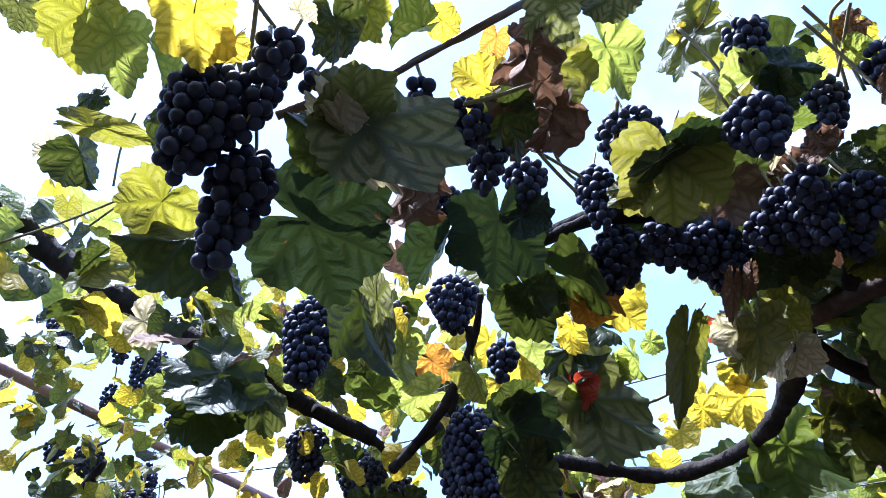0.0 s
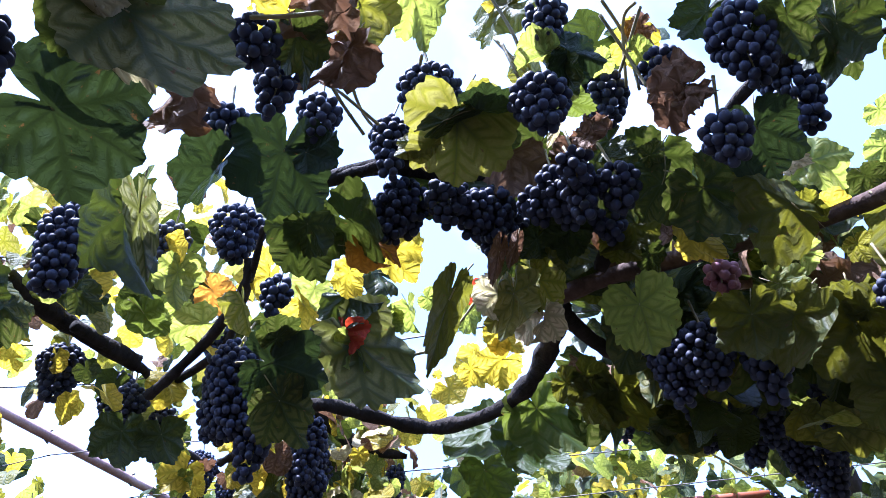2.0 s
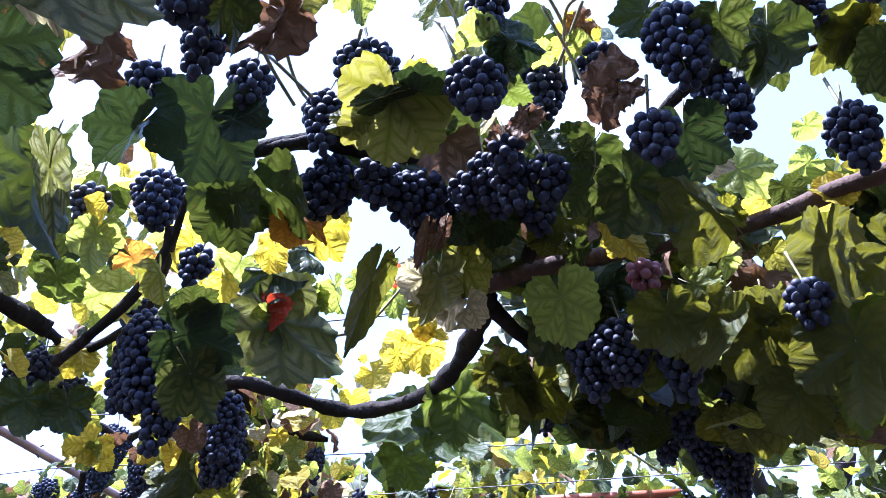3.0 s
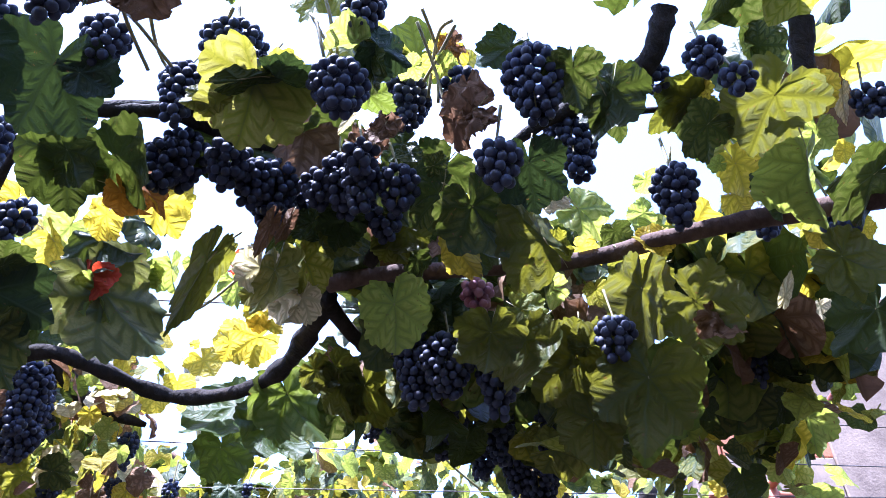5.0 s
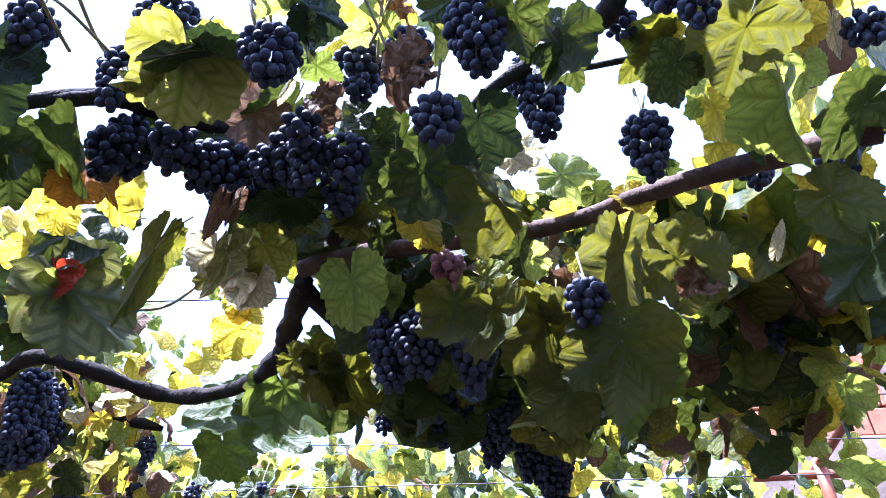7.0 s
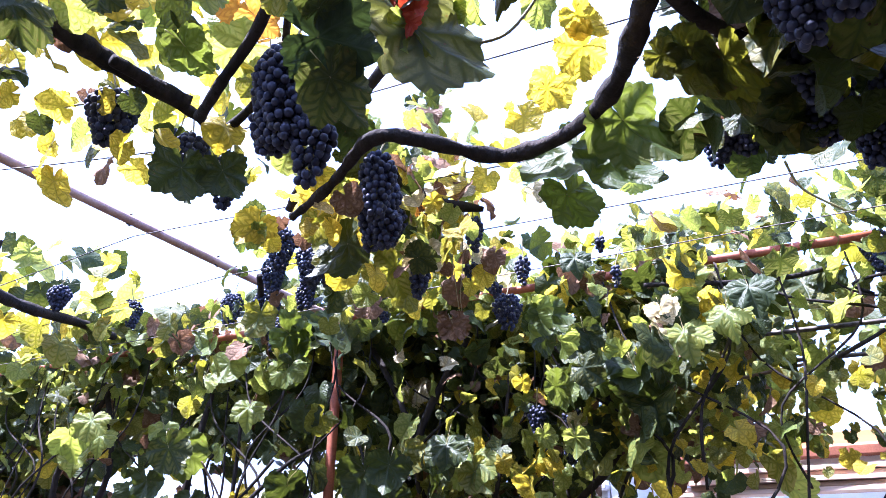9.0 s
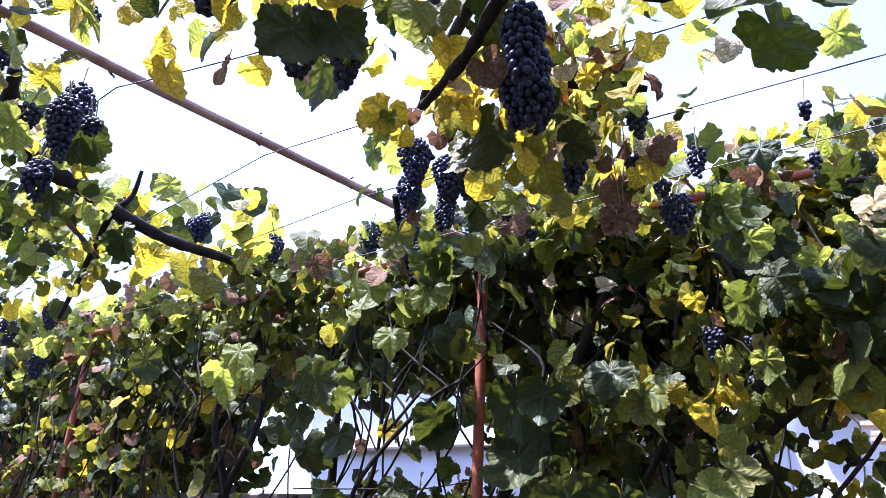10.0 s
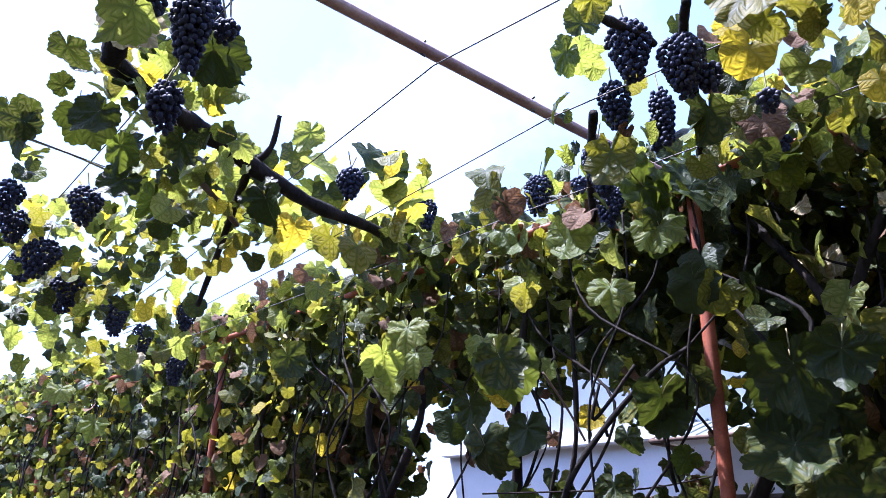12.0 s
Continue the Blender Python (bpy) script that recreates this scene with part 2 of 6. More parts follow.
def part(name, me, parent, m=None, label=""):
    ob = new(name, me)
    if label:
        ob["label"] = label
    return under(ob, parent, m if m is not None else Matrix.Identity(4))


def tube(points, radii, sides=8, steps=6, knots=0.0, seed=0):
    """Vertices and faces of a round stem through a few guide points, with swollen knots."""
    rnd = random.Random(seed)
    pts = [Vector(p) for p in points]
    if not hasattr(radii, "__len__"):
        radii = [radii] * len(pts)
    line, rad = [], []
    for i in range(len(pts) - 1):
        a, b, c, d = pts[max(i - 1, 0)], pts[i], pts[i + 1], pts[min(i + 2, len(pts) - 1)]
        for k in range(steps):
            t = k / steps
            line.append(0.5 * (2 * b + (c - a) * t + (2 * a - 5 * b + 4 * c - d) * t * t + (3 * b - a - 3 * c + d) * t ** 3))
            rad.append(radii[i] * (1 - t) + radii[i + 1] * t)
    line.append(pts[-1])
    rad.append(radii[-1])
    verts, faces = [], []
    side = None
    for i, p in enumerate(line):
        way = (line[min(i + 1, len(line) - 1)] - line[max(i - 1, 0)]).normalized()
        if side is None:
            side = way.orthogonal().normalized()
        side = (side - way * side.dot(way)).normalized()
        up = way.cross(side)
        swell = 1 + knots * (rnd.random() - 0.35)
        for k in range(sides):
            a = 2 * math.pi * k / sides
            r = rad[i] * swell * (1 + knots * 0.5 * (rnd.random() - 0.5))
            verts.append(p + side * (math.cos(a) * r) + up * (math.sin(a) * r))
    for i in range(len(line) - 1):
        for k in range(sides):
            a, b = i * sides + k, i * sides + (k + 1) % sides
            faces.append((a, b, b + sides, a + sides))
    faces.append(tuple(reversed(range(sides))))
    faces.append(tuple(range(len(verts) - sides, len(verts))))
    return verts, faces


def stem(name, parent, points, radii, material, sides=8, knots=0.25, label=""):
    v, f = tube(points, radii, sides, 6, knots, len(points) + int(abs(points[0][0]) * 977))
    return part(name, mesh_of(name, v, f, [material]), parent, None, label)


def box_mesh(name, size, material, bevel=0.004):
    bm = bmesh.new()
    bmesh.ops.create_cube(bm, size=1.0)
    bmesh.ops.scale(bm, vec=size, verts=bm.verts)
    if bevel:
        bmesh.ops.bevel(bm, geom=bm.edges[:], offset=bevel, segments=1, affect="EDGES")
    me = bpy.data.meshes.new(name)
    bm.to_mesh(me)
    bm.free()
    me.materials.append(material)
    return me


# -- vine leaves
OUTLINE = ((0, 1.0), (22, 0.84), (46, 0.90), (74, 0.75), (104, 0.78), (138, 0.64), (163, 0.52), (180, 0.12))
VEINS = (0.0, 46.0, 104.0, 150.0)


def leaf_shape(seed, seg, rings, cup=0.1, fold=0.1, wave=0.06, droop=0.2, teeth=0.035, petiole=True, crumple=0.0, narrow=1.0):
    """One vine leaf, one unit long from petiole to tip: points, faces and vein coordinates."""
    rnd = random.Random(seed)
    lobes = [1 + rnd.uniform(-0.10, 0.10) for _ in range(16)]
    ph = [rnd.uniform(0, 6.28) for _ in range(4)]
    twist = rnd.uniform(-0.25, 0.25)
    verts, uvs, faces = [(0, 0, 0)], [(0, 0)], []
    for j in range(1, rings + 1):
        q = (j / rings) ** 0.85
        for k in range(seg):
            ang = -180 + 360 * (k + 0.5 * (seg % 2)) / seg
            a = abs(ang)
            for i in range(len(OUTLINE) - 1):
                if OUTLINE[i][0] <= a <= OUTLINE[i + 1][0]:
                    t = (a - OUTLINE[i][0]) / (OUTLINE[i + 1][0] - OUTLINE[i][0])
                    t = t * t * (3 - 2 * t)
                    lo, hi = lobes[i + (8 if ang < 0 and i else 0)], lobes[(i + 1) + (8 if ang < 0 and i + 1 < 8 else 0)]
                    r = OUTLINE[i][1] * lo * (1 - t) + OUTLINE[i + 1][1] * hi * t
                    break
            if j == rings and teeth:
                r *= 1 + teeth * (-1.0, 0.5, 0.9)[k % 3] * rnd.uniform(0.4, 1.4)
            r *= q
            th = radians(ang)
            x, y = r * math.sin(th), r * math.cos(th)
            near = min(VEINS, key=lambda v: abs(v - a))
            d = radians(abs(near - a))
            uvs.append((r * math.cos(d), r * math.sin(d)))
            x *= narrow
            z = -cup * r * r + fold * abs(x) + wave * r * r * math.sin(3 * th + ph[0]) + 0.5 * wave * r * math.sin(7 * th + ph[1])
            z -= droop * max(y, 0) ** 2
            z += 0.025 * r * math.sin(d * 3.2)
            z += twist * x * y
            if crumple:
                z += crumple * noise.noise(Vector((x * 4 + seed, y * 4, seed * 0.7)))
                x += crumple * 0.6 * noise.noise(Vector((x * 5, y * 5 + seed, 3.1)))
                y += crumple * 0.6 * noise.noise(Vector((x * 5 + 7, y * 5, seed)))
            verts.append((x, y, z))
    for k in range(seg):
        faces.append((0, 1 + (k + 1) % seg, 1 + k))
    for j in range(rings - 1):
        for k in range(seg):
            a, b = 1 + j * seg + k, 1 + j * seg + (k + 1) % seg
            faces.append((a, b, b + seg, a + seg))
    slots = [0] * len(faces)
    if petiole:
        base = len(verts)
        bend = rnd.uniform(-0.25, 0.25)
        v, f = tube([(0, 0.02, 0), (bend * 0.3, -0.25, 0.10), (bend, -0.55, 0.34)], [0.012, 0.012, 0.016], 5, 3)
        verts += [tuple(p) for p in v]
        uvs += [(0, 0)] * len(v)
        faces += [tuple(i + base for i in g) for g in f]
        slots += [1] * len(f)
    return np.array(verts, dtype=float), faces, np.array(uvs, dtype=float), slots


FORMS = {
    "flat": dict(cup=0.10, fold=0.06, wave=0.08, droop=0.14, crumple=0.06),
    "open": dict(cup=0.20, fold=0.16, wave=0.13, droop=0.28, crumple=0.09),
    "domed": dict(cup=0.40, fold=0.04, wave=0.14, droop=0.34, crumple=0.09),
    "folded": dict(cup=0.08, fold=0.60, wave=0.12, droop=0.22, crumple=0.08),
    "rolled": dict(cup=-0.05, fold=0.8, wave=0.10, droop=0.25, crumple=0.05, narrow=0.32),
    "crumpled": dict(cup=0.35, fold=0.45, wave=0.14, droop=0.30, crumple=0.32),
}
KEPT_LEAVES = {}


def leaf_mesh(form, kind, variant):
    key = (form, kind, variant)
    if key not in KEPT_LEAVES:
        v, f, uv, slots = leaf_shape(variant * 13 + len(form), 75, 5, **FORMS[form])
        KEPT_LEAVES[key] = mesh_of("vine_leaf", v, f, [LEAF[kind], SHOOT], uv, slots, flat=v[:, :2])
    return KEPT_LEAVES[key]


leaf_count = [0]


def vine_leaf(vine, x, y, z, rx, ry, rz, size, kind, form="open"):
    """One leaf that the camera passes close by."""
    leaf_count[0] += 1
    m = pose(x, y, z, rx, ry, rz) @ Matrix.Diagonal((size, size, size, 1))
    return part("leaf", leaf_mesh(form, kind, leaf_count[0] % 7), vine, m)


LOW = [leaf_shape(200 + i, 24, 2, cup=0.10 + 0.1 * (i % 3), fold=0.1 + 0.12 * (i % 4), wave=0.12, droop=0.25, teeth=0.07, petiole=False, crumple=0.10 * (i % 3)) for i in range(8)]


def foliage(vine, seed, n, centre, a, b, c, size, mix, hang=0.5, round_off=True):
    """Many leaves in a slanted block: centre and three half edges. hang: how far the blades hang down."""
    rnd = random.Random(seed)
    kinds = list(mix)
    weights = [mix[k] for k in kinds]
    a, b, c, centre = (np.array(q, dtype=float) for q in (a, b, c, centre))
    all_v, all_f, all_uv, all_flat, slots, start = [], [], [], [], [], 0
    for _ in range(n):
        while True:
            q = [rnd.uniform(-1, 1) for _ in range(3)]
            if not round_off or sum(k * k for k in q) < 1.6:
                break
        spot = centre + a * q[0] + b * q[1] + c * q[2]
        v, f, uv, _ = LOW[rnd.randrange(8)]
        s = size * rnd.uniform(0.55, 1.25)
        tip = Vector((rnd.gauss(0, 1), rnd.gauss(0, 1), -hang * 2 + rnd.gauss(0, 0.6))).normalized()
        up = Vector((rnd.gauss(0, 0.6), rnd.gauss(0, 0.6) - 0.3, 1.0))
        side = tip.cross(up).normalized()
        up = side.cross(tip)
        turn = np.array([side, tip, up])
        all_v.append(v @ turn * s + spot)
        all_f += [tuple(i + start for i in g) for g in f]
        all_uv.append(uv)
        all_flat.append(v[:, :2])
        k = rnd.choices(range(len(kinds)), weights)[0]
        slots += [k] * len(f)
        start += len(v)
    me = mesh_of("foliage", np.concatenate(all_v), all_f, [LEAF[k] for k in kinds], np.concatenate(all_uv), slots, flat=np.concatenate(all_flat))
    ob = part("foliage", me, vine)
    ob["kind"] = "stuff"
    return ob


# -- grapes
def ball(rings, sides):
    verts, faces = [(0, 0, 1)], []
    for j in range(1, rings):
        a = math.pi * j / rings
        for k in range(sides):
            b = 2 * math.pi * (k + 0.5 * (j % 2)) / sides
            verts.append((math.sin(a) * math.cos(b), math.sin(a) * math.sin(b), math.cos(a)))
    verts.append((0, 0, -1))
    end = len(verts) - 1
    for k in range(sides):
        faces.append((0, 1 + k, 1 + (k + 1) % sides))
        faces.append((end, end - sides + (k + 1) % sides, end - sides + k))
    for j in range(rings - 2):
        for k in range(sides):
            p, q = 1 + j * sides + k, 1 + j * sides + (k + 1) % sides
            faces.append((p, p + sides, q + sides, q))
    return np.array(verts), faces


BALL, BALL_LOW = ball(9, 14), ball(5, 7)
BERRY_MESH = {m: mesh_of("berry", BALL[0] * np.array((1, 1, 1.06)), BALL[1], [m]) for m in (BERRY, BERRY_RED)}
bunch_count = [0]


def berry_spots(rnd, length, width, r):
    """Where the berries of a bunch sit: packed shells round a tapering axis that hangs down from the origin."""
    spots = []
    tries = int(900 * max(1.0, length * width / 0.016))
    lean = (rnd.uniform(-0.12, 0.12), rnd.uniform(-0.12, 0.12))
    for _ in range(tries):
        t = rnd.random()
        wide = width * 0.5 * (0.55 + 0.45 * math.sin(min(1.0, t * 2.6) * math.pi / 2)) * (1 - 0.62 * max(0, t - 0.3) / 0.7)
        wide = max(wide - 0.6 * r, r * 0.4)
        a = rnd.uniform(0, 2 * math.pi)
        z = -r - t * (length - 2 * r)
        q = wide * (1.0 if rnd.random() < 0.85 else 0.5)
        p = Vector((math.cos(a) * q + lean[0] * z, math.sin(a) * q + lean[1] * z, z))
        if all((p - s).length > r * 1.58 for s in spots):
            spots.append(p)
    return spots


def grape_bunch(x, y, z, length, width, near=True, red=False, r=0.0088, label=""):
    """A bunch that hangs from the point (x, y, z)."""
    bunch_count[0] += 1
    rnd = random.Random(bunch_count[0] * 7 + 3)
    skin = BERRY_RED if red else BERRY
    words = label or ("ripe dark blue grape bunch with dusty bloom hanging from the vine" if length > 0.09 else "small dark blue grape bunch hanging from the vine")
    bunch = thing("grape_bunch", (x, y, z), words, "grapes", "grape bunches on the pergola")
    at = Matrix.Translation((x, y, z)) @ Matrix.Rotation(rnd.uniform(0, 6.28), 4, "Z")
    top = Vector((rnd.uniform(-0.02, 0.02), rnd.uniform(-0.02, 0.02), 0.07))
    v, f = tube([(0, 0, -length * 0.85), (0.002, 0, -length * 0.4), (0, 0, 0), top * 0.5, top], [0.0012, 0.0018, 0.0022, 0.0024, 0.003], 5, 3)
    part("stalk", mesh_of("stalk", v, f, [SHOOT]), bunch, at)
    spots = berry_spots(rnd, length, width, r)
    if near:
        for p in spots:
            k = r * rnd.uniform(0.86, 1.08)
            part("berry", BERRY_MESH[skin], bunch, at @ Matrix.Translation(p) @ Matrix.Diagonal((k, k, k, 1)))
    else:
        vs, fs, n = [], [], 0
        for p in spots:
            vs.append(BALL_LOW[0] * (r * rnd.uniform(0.88, 1.06)) + np.array(p))
            fs += [tuple(i + n for i in g) for g in BALL_LOW[1]]
            n += len(BALL_LOW[0])
        ob = part("fruit", mesh_of("fruit", np.concatenate(vs), fs, [skin]), bunch, at)
        ob["kind"] = "stuff"
    return bunch


# ---------------------------------------------------------------- setting
# the pergola's own axes: along the rows, and across them away from the first eye
ORIGIN = Vector((0.155, 3.89, 0))
ALONG, ACROSS = Vector((0.829, -0.559, 0)), Vector((0.559, 0.829, 0))


def grid(s, w, z):
    return ORIGIN + ALONG * s + ACROSS * w + Vector((0, 0, z))


def grid_pose(s, w, z):
    return Matrix.Translation(grid(s, w, z)) @ Matrix.Rotation(math.atan2(ALONG.y, ALONG.x), 4, "Z")

# ground
ground_bm = bmesh.new()
bmesh.ops.create_grid(ground_bm, x_segments=60, y_segments=60, size=300)
for v in ground_bm.verts:
    v.co.z = 0.02 * noise.noise(v.co * 0.11)
ground_me = bpy.data.meshes.new("ground")
ground_bm.to_mesh(ground_me)
ground_bm.free()
ground_me.materials.append(SOIL)
tagged(new("ground", ground_me), "bare dry soil under the pergola", "ground", kind="structure")

# garden wall behind the vines, with its weathered cap
WALL_W = 0.36
wall_bm = bmesh.new()
bmesh.ops.create_cube(wall_bm, size=1.0)
bmesh.ops.scale(wall_bm, vec=(15.0, 0.20, 1.46), verts=wall_bm.verts)
bmesh.ops.subdivide_edges(wall_bm, edges=wall_bm.edges[:], cuts=12, use_grid_fill=True)
for v in wall_bm.verts:
    v.co.y += 0.010 * noise.noise(v.co * 2.3)
wall_me = bpy.data.meshes.new("wall")
wall_bm.to_mesh(wall_me)
wall_bm.free()
wall_me.materials.append(PLASTER)
wall = new("wall_north", wall_me)
wall.matrix_basis = grid_pose(-1.5, WALL_W + 0.10, 0.73)
tagged(wall, "low garden wall of stained grey plaster", "wall", kind="structure")
for i in range(12):
    cap = new("capstone", box_mesh("capstone", (1.23, 0.27, 0.075), CAPSTONE, 0.012))
    under(cap, wall, grid_pose(-1.5 - 6.875 + i * 1.25, WALL_W + 0.10 + 0.006 * math.sin(i * 2.1), 1.50))

# plain unseen wall, added behind the first eye to keep out low light
south = new("added_wall_south", box_mesh("added_wall_south", (16.0, 0.25, 3.2), PLASTER, 0.01))
south.matrix_basis = pose(0, -6.9, 1.6)
tagged(south, "plain unseen plaster wall added to keep low light out of the garden", "wall", kind="structure")

# rusty pipe frame of the pergola
frame_pipe = thing("pergola_frame", grid(0, 0, 0), "rust-red painted steel pipe frame carrying the grapevine pergola", "pergola")
for s in (0.0, -3.68, -7.5):
    stem("post", frame_pipe, [grid(s, 0, 0), grid(s, 0, 1.3), grid(s, 0, 2.66)], 0.0245, RUST, 14, 0.0)
    stem("post_cap", frame_pipe, [grid(s, 0, 2.62), grid(s, 0, 2.675)], 0.030, RUST, 14, 0.0)
stem("cross_pipe", frame_pipe, [grid(-0.01, 0.12, 2.70), grid(-0.07, -0.1, 2.70), grid(-0.195, -1.5, 2.70), grid(-0.235, -2.1, 2.70), grid(-0.30, -3.0, 2.70)], 0.0185, PIPE, 12, 0.0)
stem("row_pipe", frame_pipe, [grid(-8, 0, 2.69), grid(-3, 0, 2.69), grid(0.2, 0.02, 2.69), grid(2.47, 0.11, 2.70)], 0.0195, RUST, 12, 0.0)
for w in (-0.80, -1.25, -1.80):
    stem("wire_tie", frame_pipe, [grid(-0.105 + 0.10 * (w + 0.62), w, 2.672), grid(-0.125 + 0.10 * (w + 0.62), w - 0.015, 2.70), grid(-0.105 + 0.10 * (w + 0.62), w, 2.728)], 0.004, WIRE, 6, 0.0)


# wires along and across the rows, and two rails behind them
def wire(s0, w0, s1, w1, z=2.62, sag=0.012, r=0.0023):
    ob = thing("wire_or_rail", grid(s0, w0, z), "dark trellis wire or rail stretched along the pergola", "wire", "trellis wires")
    stem("strand", ob, [grid(s0, w0, z), grid((s0 + s1) / 2, (w0 + w1) / 2, z - sag), grid(s1, w1, z)], r, WIRE, 5, 0.0)


wire(-4.0, -0.33, 4.1, -0.33)
wire(-0.08, -0.80, 4.1, -0.62)
wire(-3.5, -0.56, -0.08, -0.80)
wire(-3.2, -0.93, -0.13, -1.25)
wire(-0.13, -1.25, 4.1, -0.92)
wire(-0.19, -1.80, 0.45, -1.64, sag=0.004)
wire(0.45, -1.64, 4.1, -1.56)
wire(-3.6, -1.64, -0.19, -1.80)
wire(-1.40, -2.4, -1.50, -0.6)
# the two dark rails beyond the row, built as thick strands
wire(1.2, 0.42, 4.1, 0.44, 2.46, 0.02, 0.012)
wire(1.2, 0.52, 4.1, 0.60, 2.36, 0.02, 0.010)

# white house behind the wall
house = thing("house", grid(-2.2, 6, 0), "white rendered low house with a thin ledge behind the garden wall", "house")
part("wall", box_mesh("wall", (5.4, 4.0, 3.3), WHITEWASH, 0.01), house, grid_pose(-2.2, 5.5, 1.65))
part("ledge", box_mesh("ledge", (5.4, 0.16, 0.05), WHITEWASH, 0.008), house, grid_pose(-2.2, 3.44, 2.23))
part("roof", box_mesh("roof", (6.0, 4.6, 0.16), TILE, 0.02), house, grid_pose(-2.2, 5.5, 3.38))
awning = part("awning", box_mesh("awning", (0.9, 0.75, 0.02), PALEMETAL, 0.004), house, grid_pose(-1.45, 3.15, 2.22) @ Matrix.Rotation(radians(18), 4, "X"), "grey corrugated awning")
for k in range(9):
    stem("corrugation", awning, [grid(-1.87 + 0.105 * k, 2.80, 2.115), grid(-1.87 + 0.105 * k, 3.49, 2.345)], 0.012, PALEMETAL, 6, 0.0)
for a, b in (((-1.91, 2.78, 2.105), (-1.91, 3.49, 2.34)), ((-1.91, 2.78, 2.105), (-0.99, 2.78, 2.105)), ((-1.91, 3.46, 2.10), (-1.91, 2.80, 2.095))):
    stem("edge_strip", awning, [grid(*a), grid(*b)], 0.016, TIMBER, 6, 0.0)
for s in (-1.85, -1.05):
    stem("bracket", house, [grid(s, 3.49, 1.92), grid(s, 2.85, 2.11)], 0.014, TIMBER, 6, 0.0)
annex = thing("house", grid(3.2, 5, 0), "low white outbuilding with an orange painted eaves board", "house")
part("wall", box_mesh("wall", (4.9, 3.0, 2.40), WHITEWASH, 0.01), annex, grid_pose(2.96, 5.0, 1.20))
part("fascia", box_mesh("fascia", (4.9, 0.06, 0.15), FASCIA, 0.006), annex, grid_pose(3.1, 3.42, 2.47))
part("roof", box_mesh("roof", (4.9, 3.3, 0.10), TILE, 0.02), annex, grid_pose(3.1, 5.0, 2.60) @ Matrix.Rotation(radians(7), 4, "X"))
shed = thing("shed", grid(-8.3, 2.2, 0), "terracotta brick shed with a sloping tile roof behind the vines", "shed")
brick_me = box_mesh("brick", (0.33, 0.2, 0.22), TILE, 0.01)
for j in range(7):
    for i in range(9):
        part("brick", brick_me, shed, grid_pose(-9.9 + 0.345 * i + 0.17 * (j % 2), 1.5, 0.12 + 0.235 * j))
tile_bm = bmesh.new()
for k in range(7):
    x = -0.11 + 0.22 * k / 6
    for y in (-0.19, 0.19):
        tile_bm.verts.new((x, y, 0.035 * math.sin(math.pi * k / 6) + (0.012 if y < 0 else 0)))
tile_bm.verts.ensure_lookup_table()
for k in range(6):
    tile_bm.faces.new([tile_bm.verts[i] for i in (2 * k, 2 * k + 2, 2 * k + 3, 2 * k + 1)])
bmesh.ops.solidify(tile_bm, geom=tile_bm.faces[:], thickness=0.012)
tile_me = bpy.data.meshes.new("roof_tile")
tile_bm.to_mesh(tile_me)
tile_bm.free()
tile_me.materials.append(TILE)
part("roof", box_mesh("roof", (3.4, 1.9, 0.06), TIMBER, 0.01), shed, grid_pose(-8.4, 2.15, 2.10) @ Matrix.Rotation(radians(32), 4, "X"))
for j in range(5):
    for i in range(15):
        part("roof_tile", tile_me, shed, grid_pose(-9.95 + 0.225 * i, 1.50 + 0.29 * j, 1.76 + 0.182 * j) @ Matrix.Rotation(radians(32), 4, "X"))
# second cross pipe of the pergola with its leaning post
stem("cross_pipe", frame_pipe, [grid(3.62, -0.14, 2.70), grid(3.59, -0.70, 2.70), grid(3.54, -1.25, 2.70), grid(3.45, -2.6, 2.70)], 0.019, RUST, 12, 0.0)
stem("crossbar", frame_pipe, [grid(3.36, -0.20, 2.665), grid(3.60, -0.215, 2.665), grid(3.80, -0.23, 2.665)], 0.019, RUST, 12, 0.0)
stem("post", frame_pipe, [grid(3.70, -0.10, 0), grid(3.66, -0.16, 1.4), grid(3.615, -0.235, 2.72)], 0.024, RUST, 12, 0.0)
# neighbouring building with a rough beige wall and brick courses on it
lean_to = thing("outbuilding", grid(4.7, 2.1, 0), "outbuilding with a rough beige wall and terracotta brick courses", "building")
part("wall", box_mesh("wall", (1.1, 0.25, 3.86), BLOCK, 0.01), lean_to, grid_pose(4.68, 2.12, 1.93))
for j in range(3):
    for i in range(4):
        part("brick", brick_me, lean_to, grid_pose(4.22 + 0.345 * i + 0.13 * (j % 2), 2.12, 3.98 + 0.235 * j))
east = new("wall_east", box_mesh("wall_east", (3.2, 0.25, 5.4), BLOCK, 0.01))
east.matrix_basis = grid_pose(6.84, 2.12, 2.7)
tagged(east, "tall wall of rough beige render", "wall", kind="structure")
# bottle left hanging among the canes
bottle = thing("plastic_bottle", grid(1.25, 0.35, 2.05), "blue plastic bottle with a faded pink label hanging among the canes", "bottle")
part("body", mesh_of("body", *tube([grid(1.25, 0.35, 1.93), grid(1.25, 0.35, 1.94), grid(1.25, 0.35, 2.08), grid(1.25, 0.35, 2.12), grid(1.25, 0.35, 2.16)], [0.030, 0.036, 0.036, 0.030, 0.012], 14, 4), [BLUE]), bottle)
part("label", mesh_of("label", *tube([grid(1.25, 0.35, 1.985), grid(1.25, 0.35, 2.06)], [0.0368, 0.0368], 14, 2), [PLANK]), bottle, None, "faded pink paper label")
part("cap", mesh_of("cap", *tube([grid(1.25, 0.35, 2.158), grid(1.25, 0.35, 2.18)], [0.0135, 0.0135], 12, 2), [BLUE]), bottle)
